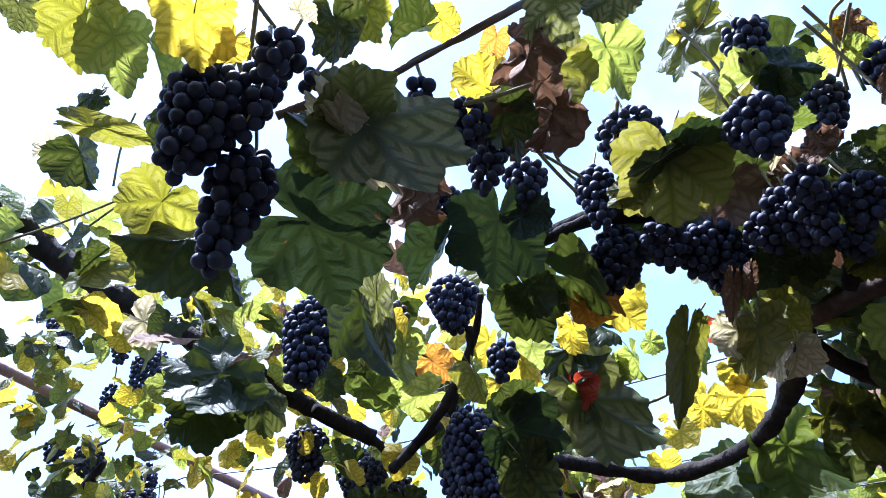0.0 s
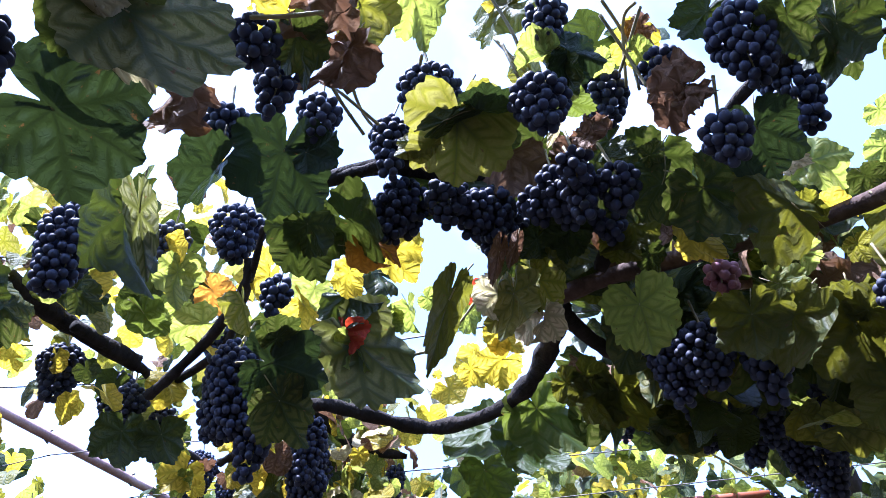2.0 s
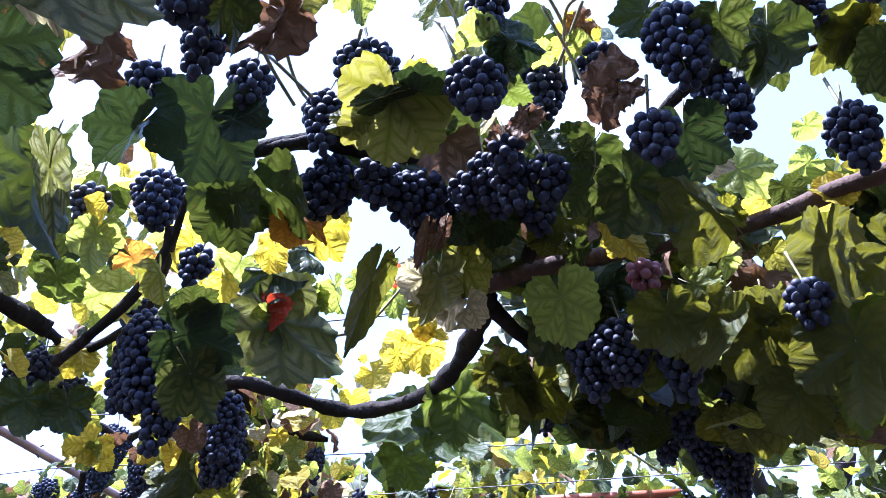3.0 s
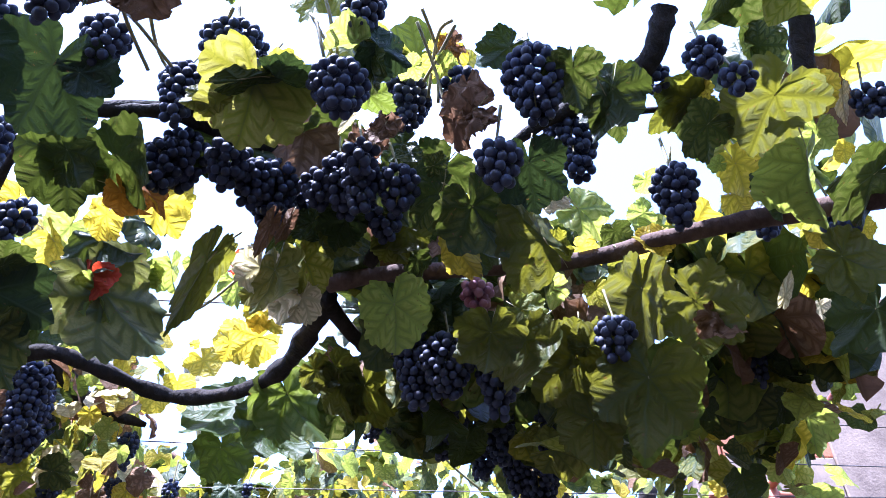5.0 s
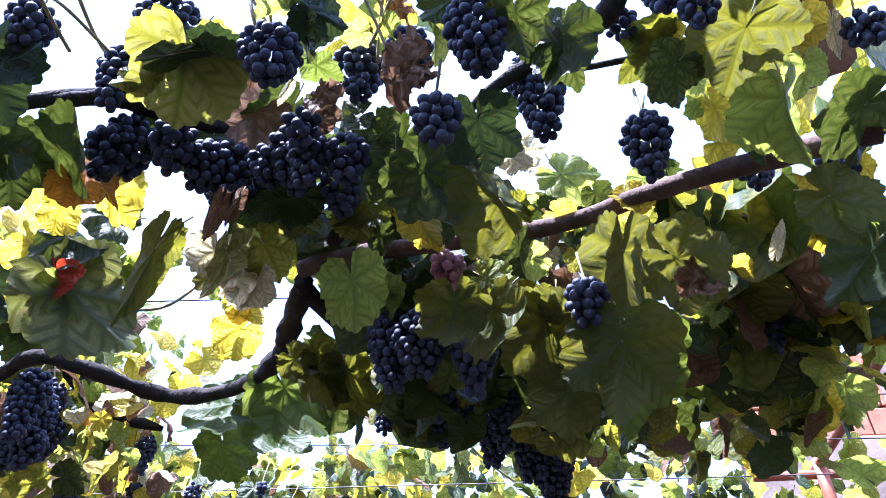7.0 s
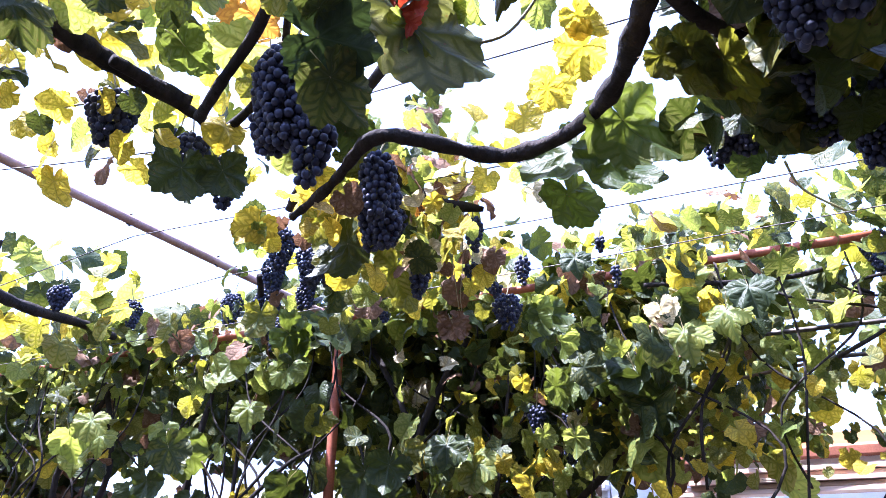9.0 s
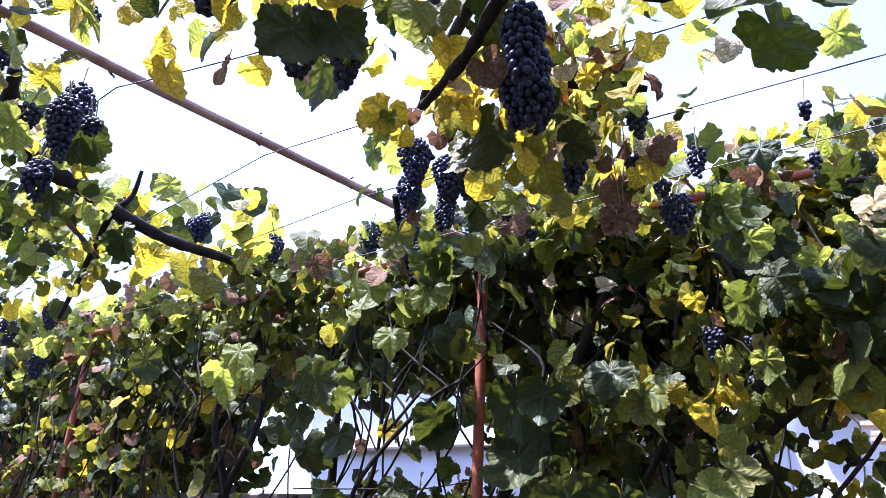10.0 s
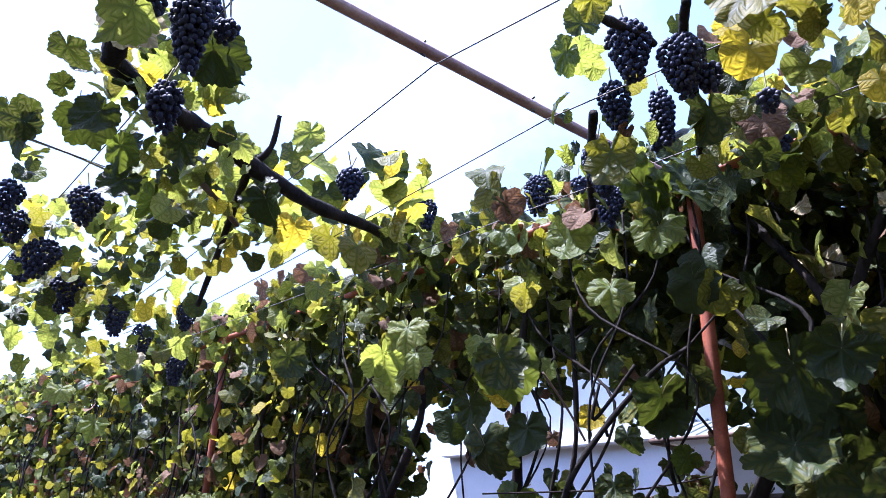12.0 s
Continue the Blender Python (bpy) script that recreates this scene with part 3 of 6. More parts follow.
stem("string", bottle, [grid(1.25, 0.35, 2.175), grid(1.255, 0.35, 2.40), grid(1.25, 0.34, 2.62)], 0.0015, WIRE, 5, 0.0)
# stack of planks in front of the outbuilding
for i in range(5):
    plank = new("plank", box_mesh("plank", (2.6 + 0.1 * (i % 2), 0.16, 0.03), PLANK, 0.003))
    plank.matrix_basis = grid_pose(2.5 + 0.05 * (i % 3), 2.6 + 0.03 * (i % 2), 2.025 + 0.034 * i) @ Matrix.Rotation(0.02 * (i % 3), 4, "Z")
    tagged(plank, "pale weathered plank stacked before the outbuilding", "plank", "stacked planks")
trestle = thing("trestle", grid(2.5, 2.6, 0), "old timber trestle carrying a stack of planks", "trestle")
for s in (1.5, 3.5):
    part("beam", box_mesh("beam", (0.10, 0.5, 0.10), TIMBER, 0.006), trestle, grid_pose(s, 2.6, 1.955))
    for w in (2.42, 2.78):
        part("leg", box_mesh("leg", (0.08, 0.08, 1.91), TIMBER, 0.006), trestle, grid_pose(s, w, 0.953))
    for w in (2.42, 2.78):
        part("leg", box_mesh("leg", (0.08, 0.08, 1.50), TIMBER, 0.006), trestle, grid_pose(s, w, 0.75))

# ---------------------------------------------------------------- vines, leaves and grapes

VINE = thing("grapevine", (0.900, 0.900, 0.000), "old grapevine with ripe bunches and yellowing leaves trained over the pergola", "vine", "grapevines")
stem("arm", VINE, [(0.007, 2.212, 2.380), (0.121, 2.006, 2.380), (0.218, 1.772, 2.380), (0.344, 1.759, 2.380), (0.554, 1.795, 2.380), (0.698, 1.649, 2.380), (0.729, 1.466, 2.380), (0.699, 1.278, 2.360), (0.673, 1.137, 2.360)], [0.01, 0.013, 0.015, 0.016, 0.017, 0.018, 0.02, 0.022, 0.022], BARK, 14, 0.50)
stem("arm", VINE, [(0.654, 1.102, 2.360), (0.728, 1.008, 2.360), (0.862, 0.891, 2.360), (1.017, 0.745, 2.360), (1.100, 0.610, 2.360), (1.181, 0.492, 2.360), (1.327, 0.314, 2.360)], [0.019, 0.017, 0.0155, 0.0155, 0.0165, 0.018, 0.019], BRANCH, 12, 0.20)
stem("arm", VINE, [(0.681, 1.159, 2.360), (0.788, 1.237, 2.360), (0.884, 1.263, 2.340), (0.971, 1.282, 2.340)], [0.02, 0.017, 0.014, 0.012], BARK, 8, 0.25)
stem("arm", VINE, [(-0.360, 1.623, 2.426), (-0.307, 1.689, 2.433), (-0.222, 1.875, 2.470), (-0.160, 1.896, 2.450), (-0.025, 1.699, 2.466), (0.010, 1.573, 2.528), (0.042, 1.223, 2.384), (0.050, 1.124, 2.414)], [0.014, 0.014, 0.013, 0.012, 0.01, 0.009, 0.007, 0.006], BARK, 8, 0.25)
stem("cane", VINE, [(-0.071, 0.513, 2.249), (-0.012, 0.504, 2.300), (0.043, 0.483, 2.328), (0.099, 0.505, 2.428)], [0.004, 0.004, 0.004, 0.004], CANE, 8, 0.25)
stem("cane", VINE, [(0.079, 0.983, 2.383), (0.194, 0.911, 2.392), (0.263, 0.867, 2.398), (0.310, 0.840, 2.401)], [0.01, 0.01, 0.009, 0.009], BARK, 8, 0.25)
grape_bunch(-0.249, 0.480, 2.186, 0.159, 0.101)
vine_leaf(VINE, -0.249, 0.380, 2.153, -25, -27, 19, 0.055, "yellow", "open")
vine_leaf(VINE, -0.223, 0.419, 2.167, -26, 28, 30, 0.031, "yellow", "open")
vine_leaf(VINE, -0.413, 0.428, 2.227, -25, -39, 51, 0.062, "olive", "open")
vine_leaf(VINE, -0.374, 0.441, 2.205, -42, -39, 37, 0.058, "lime", "open")
vine_leaf(VINE, -0.340, 0.474, 2.217, -41, 24, -43, 0.053, "lime", "folded")
vine_leaf(VINE, -0.521, 0.445, 2.278, -20, -68, 11, 0.037, "speckled", "open")
vine_leaf(VINE, -0.458, 0.556, 2.252, -111, -60, -164, 0.034, "green", "domed")
vine_leaf(VINE, -0.440, 0.558, 2.191, 10, -38, -71, 0.079, "olive", "rolled")
vine_leaf(VINE, -0.525, 0.665, 2.264, -73, -50, 56, 0.059, "green", "folded")
vine_leaf(VINE, -0.395, 0.695, 2.205, -53, 0, 58, 0.076, "olive", "open")
vine_leaf(VINE, -0.337, 0.694, 2.133, -99, 81, -12, 0.092, "green", "folded")
vine_leaf(VINE, -0.337, 0.555, 2.188, -119, -26, 164, 0.058, "green", "open")
vine_leaf(VINE, -0.162, 0.627, 2.105, -16, -49, -57, 0.117, "deep", "flat")
vine_leaf(VINE, -0.096, 0.475, 2.120, 42, 13, -118, 0.066, "speckled", "flat")
vine_leaf(VINE, -0.078, 0.486, 2.116, -34, -86, -30, 0.117, "speckled", "flat")
vine_leaf(VINE, -0.100, 0.473, 2.096, -10, -27, -33, 0.100, "pale", "rolled")
vine_leaf(VINE, -0.127, 0.529, 2.148, -14, 78, 93, 0.059, "green", "folded")
vine_leaf(VINE, -0.141, 0.626, 2.210, -85, 58, -4, 0.061, "lime", "open")
vine_leaf(VINE, -0.115, 0.671, 2.245, -11, -6, -29, 0.035, "olive", "open")
vine_leaf(VINE, -0.125, 0.429, 2.228, -26, 24, -17, 0.051, "green", "open")
vine_leaf(VINE, -0.151, 0.393, 2.183, 13, 19, -49, 0.021, "pale", "folded")
vine_leaf(VINE, -0.107, 0.465, 2.329, -41, -10, 39, 0.047, "olive", "open")
vine_leaf(VINE, -0.042, 0.515, 2.368, -18, -28, 84, 0.053, "green", "folded")
vine_leaf(VINE, 0.047, 0.639, 2.413, 165, -24, -58, 0.065, "yellow", "open")
vine_leaf(VINE, 0.072, 0.607, 2.313, -21, 17, -43, 0.061, "green", "open")
vine_leaf(VINE, 0.102, 0.541, 2.356, -16, 52, -11, 0.079, "dry", "crumpled")
vine_leaf(VINE, 0.143, 0.633, 2.350, -40, 46, -18, 0.070, "dry", "crumpled")
vine_leaf(VINE, 0.147, 0.620, 2.444, -41, 6, -49, 0.088, "olive", "open")
vine_leaf(VINE, 0.131, 0.487, 2.384, -11, -20, 13, 0.061, "speckled", "open")
vine_leaf(VINE, 0.216, 0.579, 2.436, -20, 14, -52, 0.073, "lime", "open")
vine_leaf(VINE, 0.206, 0.470, 2.383, -33, 47, 22, 0.050, "speckled", "open")
vine_leaf(VINE, 0.059, 0.602, 2.496, -9, -22, 11, 0.035, "orange", "open")
vine_leaf(VINE, -0.023, 0.557, 2.461, -8, -5, -60, 0.038, "yellow", "open")
vine_leaf(VINE, 0.410, 0.686, 2.669, -143, -80, -166, 0.100, "olive", "open")
vine_leaf(VINE, 0.411, 0.696, 2.675, 36, 53, 85, 0.044, "yellow", "open")
vine_leaf(VINE, 0.074, 0.838, 2.336, -48, 3, 1, 0.111, "deep", "flat")
vine_leaf(VINE, 0.108, 0.833, 2.336, 50, -64, -157, 0.055, "deep", "open")
vine_leaf(VINE, -0.038, 0.617, 2.171, -56, 50, -33, 0.066, "dry", "crumpled")
vine_leaf(VINE, -0.054, 0.956, 2.400, -38, 10, 51, 0.040, "yellow", "open")
vine_leaf(VINE, 0.129, 0.999, 2.323, -58, -30, 3, 0.096, "green", "flat")
vine_leaf(VINE, 0.204, 0.955, 2.318, -32, -5, -87, 0.101, "green", "open")
vine_leaf(VINE, 0.227, 0.990, 2.287, -97, -56, 34, 0.057, "orange", "open")
vine_leaf(VINE, -0.018, 0.856, 2.289, -43, -21, 66, 0.086, "deep", "folded")
vine_leaf(VINE, -0.151, 0.960, 2.254, -74, -34, 61, 0.126, "green", "open")
vine_leaf(VINE, -0.115, 0.907, 2.216, -29, -17, -4, 0.107, "speckled", "rolled")
vine_leaf(VINE, -0.122, 1.364, 2.444, -66, -13, 43, 0.074, "lime", "open")
vine_leaf(VINE, -0.068, 1.591, 2.564, -31, -48, -32, 0.068, "orange", "open")
vine_leaf(VINE, -0.066, 1.549, 2.444, -11, 15, 67, 0.082, "lime", "open")
vine_leaf(VINE, 0.072, 1.315, 2.441, -47, -18, 37, 0.056, "yellow", "folded")
vine_leaf(VINE, 0.043, 1.189, 2.272, -114, -9, 120, 0.060, "olive", "folded")
vine_leaf(VINE, 0.233, 1.234, 2.364, -130, -63, 41, 0.088, "green", "folded")
vine_leaf(VINE, -0.289, 1.110, 2.477, -45, 6, 30, 0.041, "yellow", "open")
vine_leaf(VINE, -0.676, 1.371, 2.625, -140, 21, 164, 0.054, "yellow", "open")
vine_leaf(VINE, -0.284, 0.739, 2.113, -93, -50, 74, 0.046, "green", "folded")
vine_leaf(VINE, -0.452, 1.212, 2.262, -88, 46, 2, 0.126, "green", "open")
vine_leaf(VINE, -0.476, 1.237, 2.204, -63, -17, 8, 0.095, "green", "domed")
vine_leaf(VINE, -0.381, 1.259, 2.230, -78, 77, -142, 0.078, "green", "domed")
vine_leaf(VINE, -0.740, 0.833, 2.487, -37, 7, 76, 0.036, "pale", "open")
vine_leaf(VINE, -0.723, 1.332, 2.463, -15, -79, -25, 0.076, "pale", "open")
vine_leaf(VINE, -0.477, 1.315, 2.281, 129, -10, -13, 0.038, "green", "open")
vine_leaf(VINE, -0.266, 1.258, 2.288, -48, -68, 7, 0.054, "green", "open")
vine_leaf(VINE, 0.175, 1.402, 2.491, -146, -19, -170, 0.069, "lime", "open")
vine_leaf(VINE, 0.116, 1.167, 2.146, -8, -53, -74, 0.105, "deep", "flat")
vine_leaf(VINE, 0.116, 1.137, 2.177, 49, -1, -136, 0.052, "green", "open")
vine_leaf(VINE, 0.140, 1.180, 2.082, -47, -41, 2, 0.081, "green", "open")
vine_leaf(VINE, 0.274, 1.253, 2.268, -92, -57, 27, 0.164, "speckled", "flat")
vine_leaf(VINE, 0.261, 1.243, 2.266, -93, -41, 49, 0.067, "lime", "folded")
vine_leaf(VINE, 0.240, 1.237, 2.279, -65, 17, -49, 0.058, "red", "folded")
vine_leaf(VINE, 0.385, 0.972, 2.205, -52, 14, -10, 0.124, "mottled", "rolled")
vine_leaf(VINE, 0.312, 1.345, 2.396, -77, 16, -57, 0.050, "lime", "folded")
vine_leaf(VINE, 0.349, 1.335, 2.403, -43, 17, -34, 0.040, "lime", "open")
vine_leaf(VINE, 0.385, 1.318, 2.419, -51, -48, 16, 0.061, "lime", "folded")
vine_leaf(VINE, 0.420, 1.295, 2.441, -30, -47, -49, 0.034, "lime", "open")
vine_leaf(VINE, 0.325, 1.331, 2.414, -18, -10, 54, 0.060, "green", "folded")
vine_leaf(VINE, 0.532, 1.368, 2.478, -45, -4, -63, 0.060, "lime", "open")
vine_leaf(VINE, 0.472, 1.110, 2.331, 28, -12, -116, 0.038, "red", "crumpled")
vine_leaf(VINE, 0.689, 1.770, 2.607, -54, 18, -7, 0.088, "yellow", "open")
vine_leaf(VINE, 0.487, 0.937, 2.212, -75, 18, -70, 0.083, "olive", "open")
vine_leaf(VINE, 0.548, 0.955, 2.193, -79, 47, -82, 0.055, "pale", "folded")
vine_leaf(VINE, 0.452, 0.902, 2.268, -48, 8, -5, 0.062, "dry", "rolled")
vine_leaf(VINE, 0.476, 0.883, 2.279, -52, 16, -13, 0.047, "dry", "rolled")
vine_leaf(VINE, 0.594, 1.885, 2.600, 67, -0, -158, 0.021, "yellow", "open")
vine_leaf(VINE, 0.331, 0.737, 2.384, -30, 1, -13, 0.117, "olive", "flat")
vine_leaf(VINE, 0.286, 0.789, 2.375, -51, 52, -12, 0.051, "olive", "open")
vine_leaf(VINE, 0.359, 0.720, 2.392, -179, -7, 100, 0.080, "deep", "open")
vine_leaf(VINE, 0.311, 0.732, 2.367, 38, -28, -141, 0.086, "green", "rolled")
vine_leaf(VINE, 0.441, 0.627, 2.447, 14, -13, 44, 0.054, "lime", "folded")
vine_leaf(VINE, 0.472, 0.607, 2.438, -6, -58, -79, 0.057, "deep", "folded")
vine_leaf(VINE, 0.472, 0.634, 2.433, -139, -53, 132, 0.057, "green", "open")
vine_leaf(VINE, 0.602, 0.618, 2.504, -25, -12, -101, 0.035, "lime", "open")
vine_leaf(VINE, 0.615, 0.607, 2.565, -174, -56, -153, 0.036, "dry", "crumpled")
vine_leaf(VINE, 0.573, 0.674, 2.544, -160, -13, -135, 0.035, "lime", "open")
vine_leaf(VINE, 0.619, 0.562, 2.341, 175, -70, -152, 0.072, "dry", "crumpled")
vine_leaf(VINE, 0.627, 0.560, 2.338, -74, -69, -17, 0.037, "dry", "crumpled")
vine_leaf(VINE, 0.534, 0.681, 2.366, -66, 36, -48, 0.041, "dry", "crumpled")
vine_leaf(VINE, 0.481, 0.706, 2.367, -33, 20, -4, 0.031, "pale", "rolled")
vine_leaf(VINE, 0.603, 0.713, 2.376, -69, 60, -35, 0.031, "green", "open")
vine_leaf(VINE, 0.645, 0.705, 2.360, 164, 18, 40, 0.032, "green", "open")
vine_leaf(VINE, 0.740, 0.575, 2.311, -39, -11, -36, 0.080, "deep", "flat")
vine_leaf(VINE, 0.656, 0.507, 2.476, -43, 42, -15, 0.056, "green", "open")
vine_leaf(VINE, 0.728, 0.445, 2.404, -30, -14, -29, 0.063, "green", "open")
vine_leaf(VINE, 0.812, 0.442, 2.413, -49, 34, -64, 0.079, "green", "open")
vine_leaf(VINE, 0.809, 0.456, 2.409, -123, 24, 129, 0.066, "green", "domed")
vine_leaf(VINE, 1.048, 0.441, 2.565, -5, 8, 28, 0.074, "mottled", "open")
vine_leaf(VINE, 1.046, 0.462, 2.558, -156, 18, 152, 0.031, "yellow", "open")
vine_leaf(VINE, 0.996, 0.404, 2.417, -22, 14, 5, 0.065, "green", "open")
vine_leaf(VINE, 1.079, 0.788, 2.565, -104, 57, 147, 0.090, "lime", "open")
vine_leaf(VINE, 0.843, 0.636, 2.349, -44, -52, -44, 0.039, "pale", "crumpled")
vine_leaf(VINE, 0.734, 0.759, 2.273, -57, -38, -11, 0.059, "yellow", "open")
vine_leaf(VINE, 0.812, 0.631, 2.229, 70, 60, 155, 0.102, "mottled", "folded")
vine_leaf(VINE, 0.865, 0.653, 2.242, 68, -8, 83, 0.045, "olive", "open")
vine_leaf(VINE, 0.704, 0.676, 2.276, -51, -31, -31, 0.098, "green", "open")
vine_leaf(VINE, 0.673, 0.729, 2.325, -137, -48, 164, 0.072, "green", "open")
vine_leaf(VINE, 0.785, 0.770, 2.287, -65, -58, -43, 0.050, "green", "open")
vine_leaf(VINE, 0.679, 0.868, 2.183, -55, 6, -62, 0.090, "lime", "flat")
vine_leaf(VINE, 0.826, 0.793, 2.143, -63, 7, -45, 0.078, "mottled", "domed")
vine_leaf(VINE, 0.872, 0.768, 2.195, -59, -62, -61, 0.052, "lime", "open")
vine_leaf(VINE, 0.884, 0.774, 2.139, -75, 34, -89, 0.100, "mottled", "open")
vine_leaf(VINE, 0.972, 0.747, 2.124, -60, -7, -16, 0.115, "mottled", "flat")
vine_leaf(VINE, 0.962, 0.744, 2.139, 57, 38, 132, 0.055, "mottled", "open")
vine_leaf(VINE, 0.981, 0.726, 2.136, 19, -33, -160, 0.058, "mottled", "open")
vine_leaf(VINE, 0.999, 0.750, 2.017, -60, 1, -24, 0.079, "mottled", "flat")
vine_leaf(VINE, 1.026, 0.647, 2.057, -62, 10, -36, 0.111, "mottled", "flat")
vine_leaf(VINE, 1.064, 0.743, 2.104, -59, -23, -25, 0.068, "green", "open")
vine_leaf(VINE, 0.830, 1.054, 2.181, -78, 14, -68, 0.051, "green", "folded")
vine_leaf(VINE, 0.702, 1.221, 2.233, -72, -58, -18, 0.058, "mottled", "open")
vine_leaf(VINE, 0.757, 1.211, 2.208, -80, -17, 6, 0.079, "mottled", "open")
vine_leaf(VINE, 1.391, 0.813, 2.863, -153, 17, 116, 0.053, "lime", "open")
vine_leaf(VINE, 1.424, 0.867, 2.800, -166, -46, -165, 0.054, "lime", "open")
vine_leaf(VINE, 1.454, 0.811, 2.806, -146, 6, 66, 0.034, "green", "open")
vine_leaf(VINE, 1.094, 0.616, 2.359, -16, 89, 26, 0.048, "yellow", "open")
vine_leaf(VINE, 1.396, 0.851, 2.329, 3, -13, -162, 0.029, "lime", "folded")
vine_leaf(VINE, 0.838, 0.439, 2.461, 52, 17, 90, 0.032, "green", "open")
vine_leaf(VINE, 0.537, 0.938, 2.347, -71, 35, -29, 0.048, "green", "open")
vine_leaf(VINE, 0.573, 0.870, 2.324, -43, 5, 5, 0.058, "green", "open")
vine_leaf(VINE, 0.672, 0.884, 2.332, -62, -33, -17, 0.053, "olive", "open")
vine_leaf(VINE, 0.722, 0.876, 2.308, -51, -5, -78, 0.040, "green", "open")
vine_leaf(VINE, 1.009, 0.993, 2.452, -5, -19, -106, 0.079, "green", "open")
vine_leaf(VINE, 0.293, 1.206, 2.417, 46, -72, 57, 0.096, "green", "open")
vine_leaf(VINE, 1.101, 0.682, 2.290, -57, -20, -0, 0.139, "mottled", "flat")
vine_leaf(VINE, 1.122, 0.592, 2.214, -44, -20, -98, 0.098, "mottled", "open")
vine_leaf(VINE, 1.139, 0.574, 2.176, -74, -50, -38, 0.052, "dry", "crumpled")
vine_leaf(VINE, 1.062, 0.310, 2.447, -18, 11, -20, 0.111, "mottled", "flat")
vine_leaf(VINE, 1.038, 0.440, 2.554, -3, 7, 26, 0.082, "mottled", "open")
vine_leaf(VINE, 1.036, 0.436, 2.570, -45, 55, -88, 0.049, "yellow", "folded")
vine_leaf(VINE, 1.116, 0.458, 2.558, -149, -20, 158, 0.058, "lime", "open")
vine_leaf(VINE, 1.126, 0.444, 2.437, -48, 12, -91, 0.064, "yellow", "open")
vine_leaf(VINE, 1.101, 0.460, 2.436, 12, 36, 29, 0.021, "lime", "open")
vine_leaf(VINE, 1.179, 0.490, 2.425, -90, -62, -43, 0.047, "yellow", "folded")
vine_leaf(VINE, 1.252, 0.310, 2.612, -36, 32, -69, 0.065, "yellow", "open")
vine_leaf(VINE, 1.243, 0.335, 2.505, -139, 0, 142, 0.053, "lime", "open")
vine_leaf(VINE, 1.253, 0.346, 2.627, -160, 23, 162, 0.046, "yellow", "open")
vine_leaf(VINE, 1.124, 0.332, 2.335, -34, -29, -22, 0.096, "lime", "folded")
vine_leaf(VINE, 1.152, 0.397, 2.352, -51, -12, -10, 0.056, "green", "folded")
vine_leaf(VINE, 1.254, 0.288, 2.354, -9, 0, 8, 0.095, "green", "open")
vine_leaf(VINE, 1.203, 0.371, 2.206, -61, -50, -59, 0.080, "mottled", "open")
vine_leaf(VINE, 1.267, 0.403, 2.308, 138, 59, 163, 0.037, "yellow", "folded")
vine_leaf(VINE, 1.371, 0.377, 2.361, -55, 3, -124, 0.033, "yellow", "open")
vine_leaf(VINE, 1.434, 0.365, 2.599, -48, 18, -83, 0.028, "yellow", "open")
vine_leaf(VINE, 1.303, 0.284, 2.603, -33, 9, -56, 0.057, "pale", "rolled")
vine_leaf(VINE, 1.246, 0.333, 2.361, -45, 28, -49, 0.042, "pale", "rolled")
vine_leaf(VINE, 1.076, 0.321, 2.510, 71, 46, 121, 0.047, "yellow", "folded")
vine_leaf(VINE, 1.275, 0.383, 2.141, -56, 58, -72, 0.084, "green", "open")
vine_leaf(VINE, 1.664, 0.731, 2.468, -148, -80, -11, 0.058, "lime", "open")
vine_leaf(VINE, 1.514, 0.821, 2.405, -24, 12, -7, 0.043, "lime", "open")
vine_leaf(VINE, 2.251, 1.030, 2.520, -55, 2, -52, 0.109, "lime", "open")
vine_leaf(VINE, 2.070, 0.945, 2.473, 65, -26, 131, 0.048, "lime", "open")
vine_leaf(VINE, 1.271, 0.511, 2.241, 131, 24, -45, 0.044, "pale", "rolled")
vine_leaf(VINE, 1.467, 0.543, 2.321, -63, 26, -101, 0.026, "pale", "folded")
vine_leaf(VINE, 0.955, 0.787, 2.315, -39, -25, -15, 0.063, "green", "folded")
vine_leaf(VINE, 1.132, 0.731, 2.177, -110, 58, -99, 0.035, "olive", "folded")
vine_leaf(VINE, 1.090, 0.707, 2.103, -56, 14, -60, 0.128, "fresh", "flat")
vine_leaf(VINE, 1.121, 0.693, 2.119, -82, -30, -26, 0.070, "mottled", "open")
vine_leaf(VINE, 1.021, 0.785, 2.179, -46, -20, -5, 0.108, "mottled", "open")
vine_leaf(VINE, 1.029, 0.848, 2.358, 179, -7, -143, 0.072, "lime", "open")
vine_leaf(VINE, 1.069, 0.765, 2.324, -33, -22, -36, 0.036, "olive", "open")
vine_leaf(VINE, 1.442, 0.712, 2.405, -15, 12, -122, 0.043, "yellow", "folded")
vine_leaf(VINE, 1.703, 0.762, 2.389, -44, -17, -42, 0.043, "green", "open")
vine_leaf(VINE, 1.723, 0.942, 2.393, -113, -18, 98, 0.075, "green", "open")
vine_leaf(VINE, 1.799, 0.856, 2.360, -32, 13, -9, 0.075, "green", "open")
vine_leaf(VINE, 1.706, 0.728, 2.412, -148, -25, 174, 0.062, "green", "open")
vine_leaf(VINE, 1.638, 0.998, 2.454, -34, 8, -11, 0.050, "lime", "open")
vine_leaf(VINE, 2.153, 1.114, 2.371, -75, -14, -31, 0.063, "lime", "folded")
vine_leaf(VINE, 2.295, 1.420, 2.457, -85, -22, -29, 0.063, "yellow", "open")
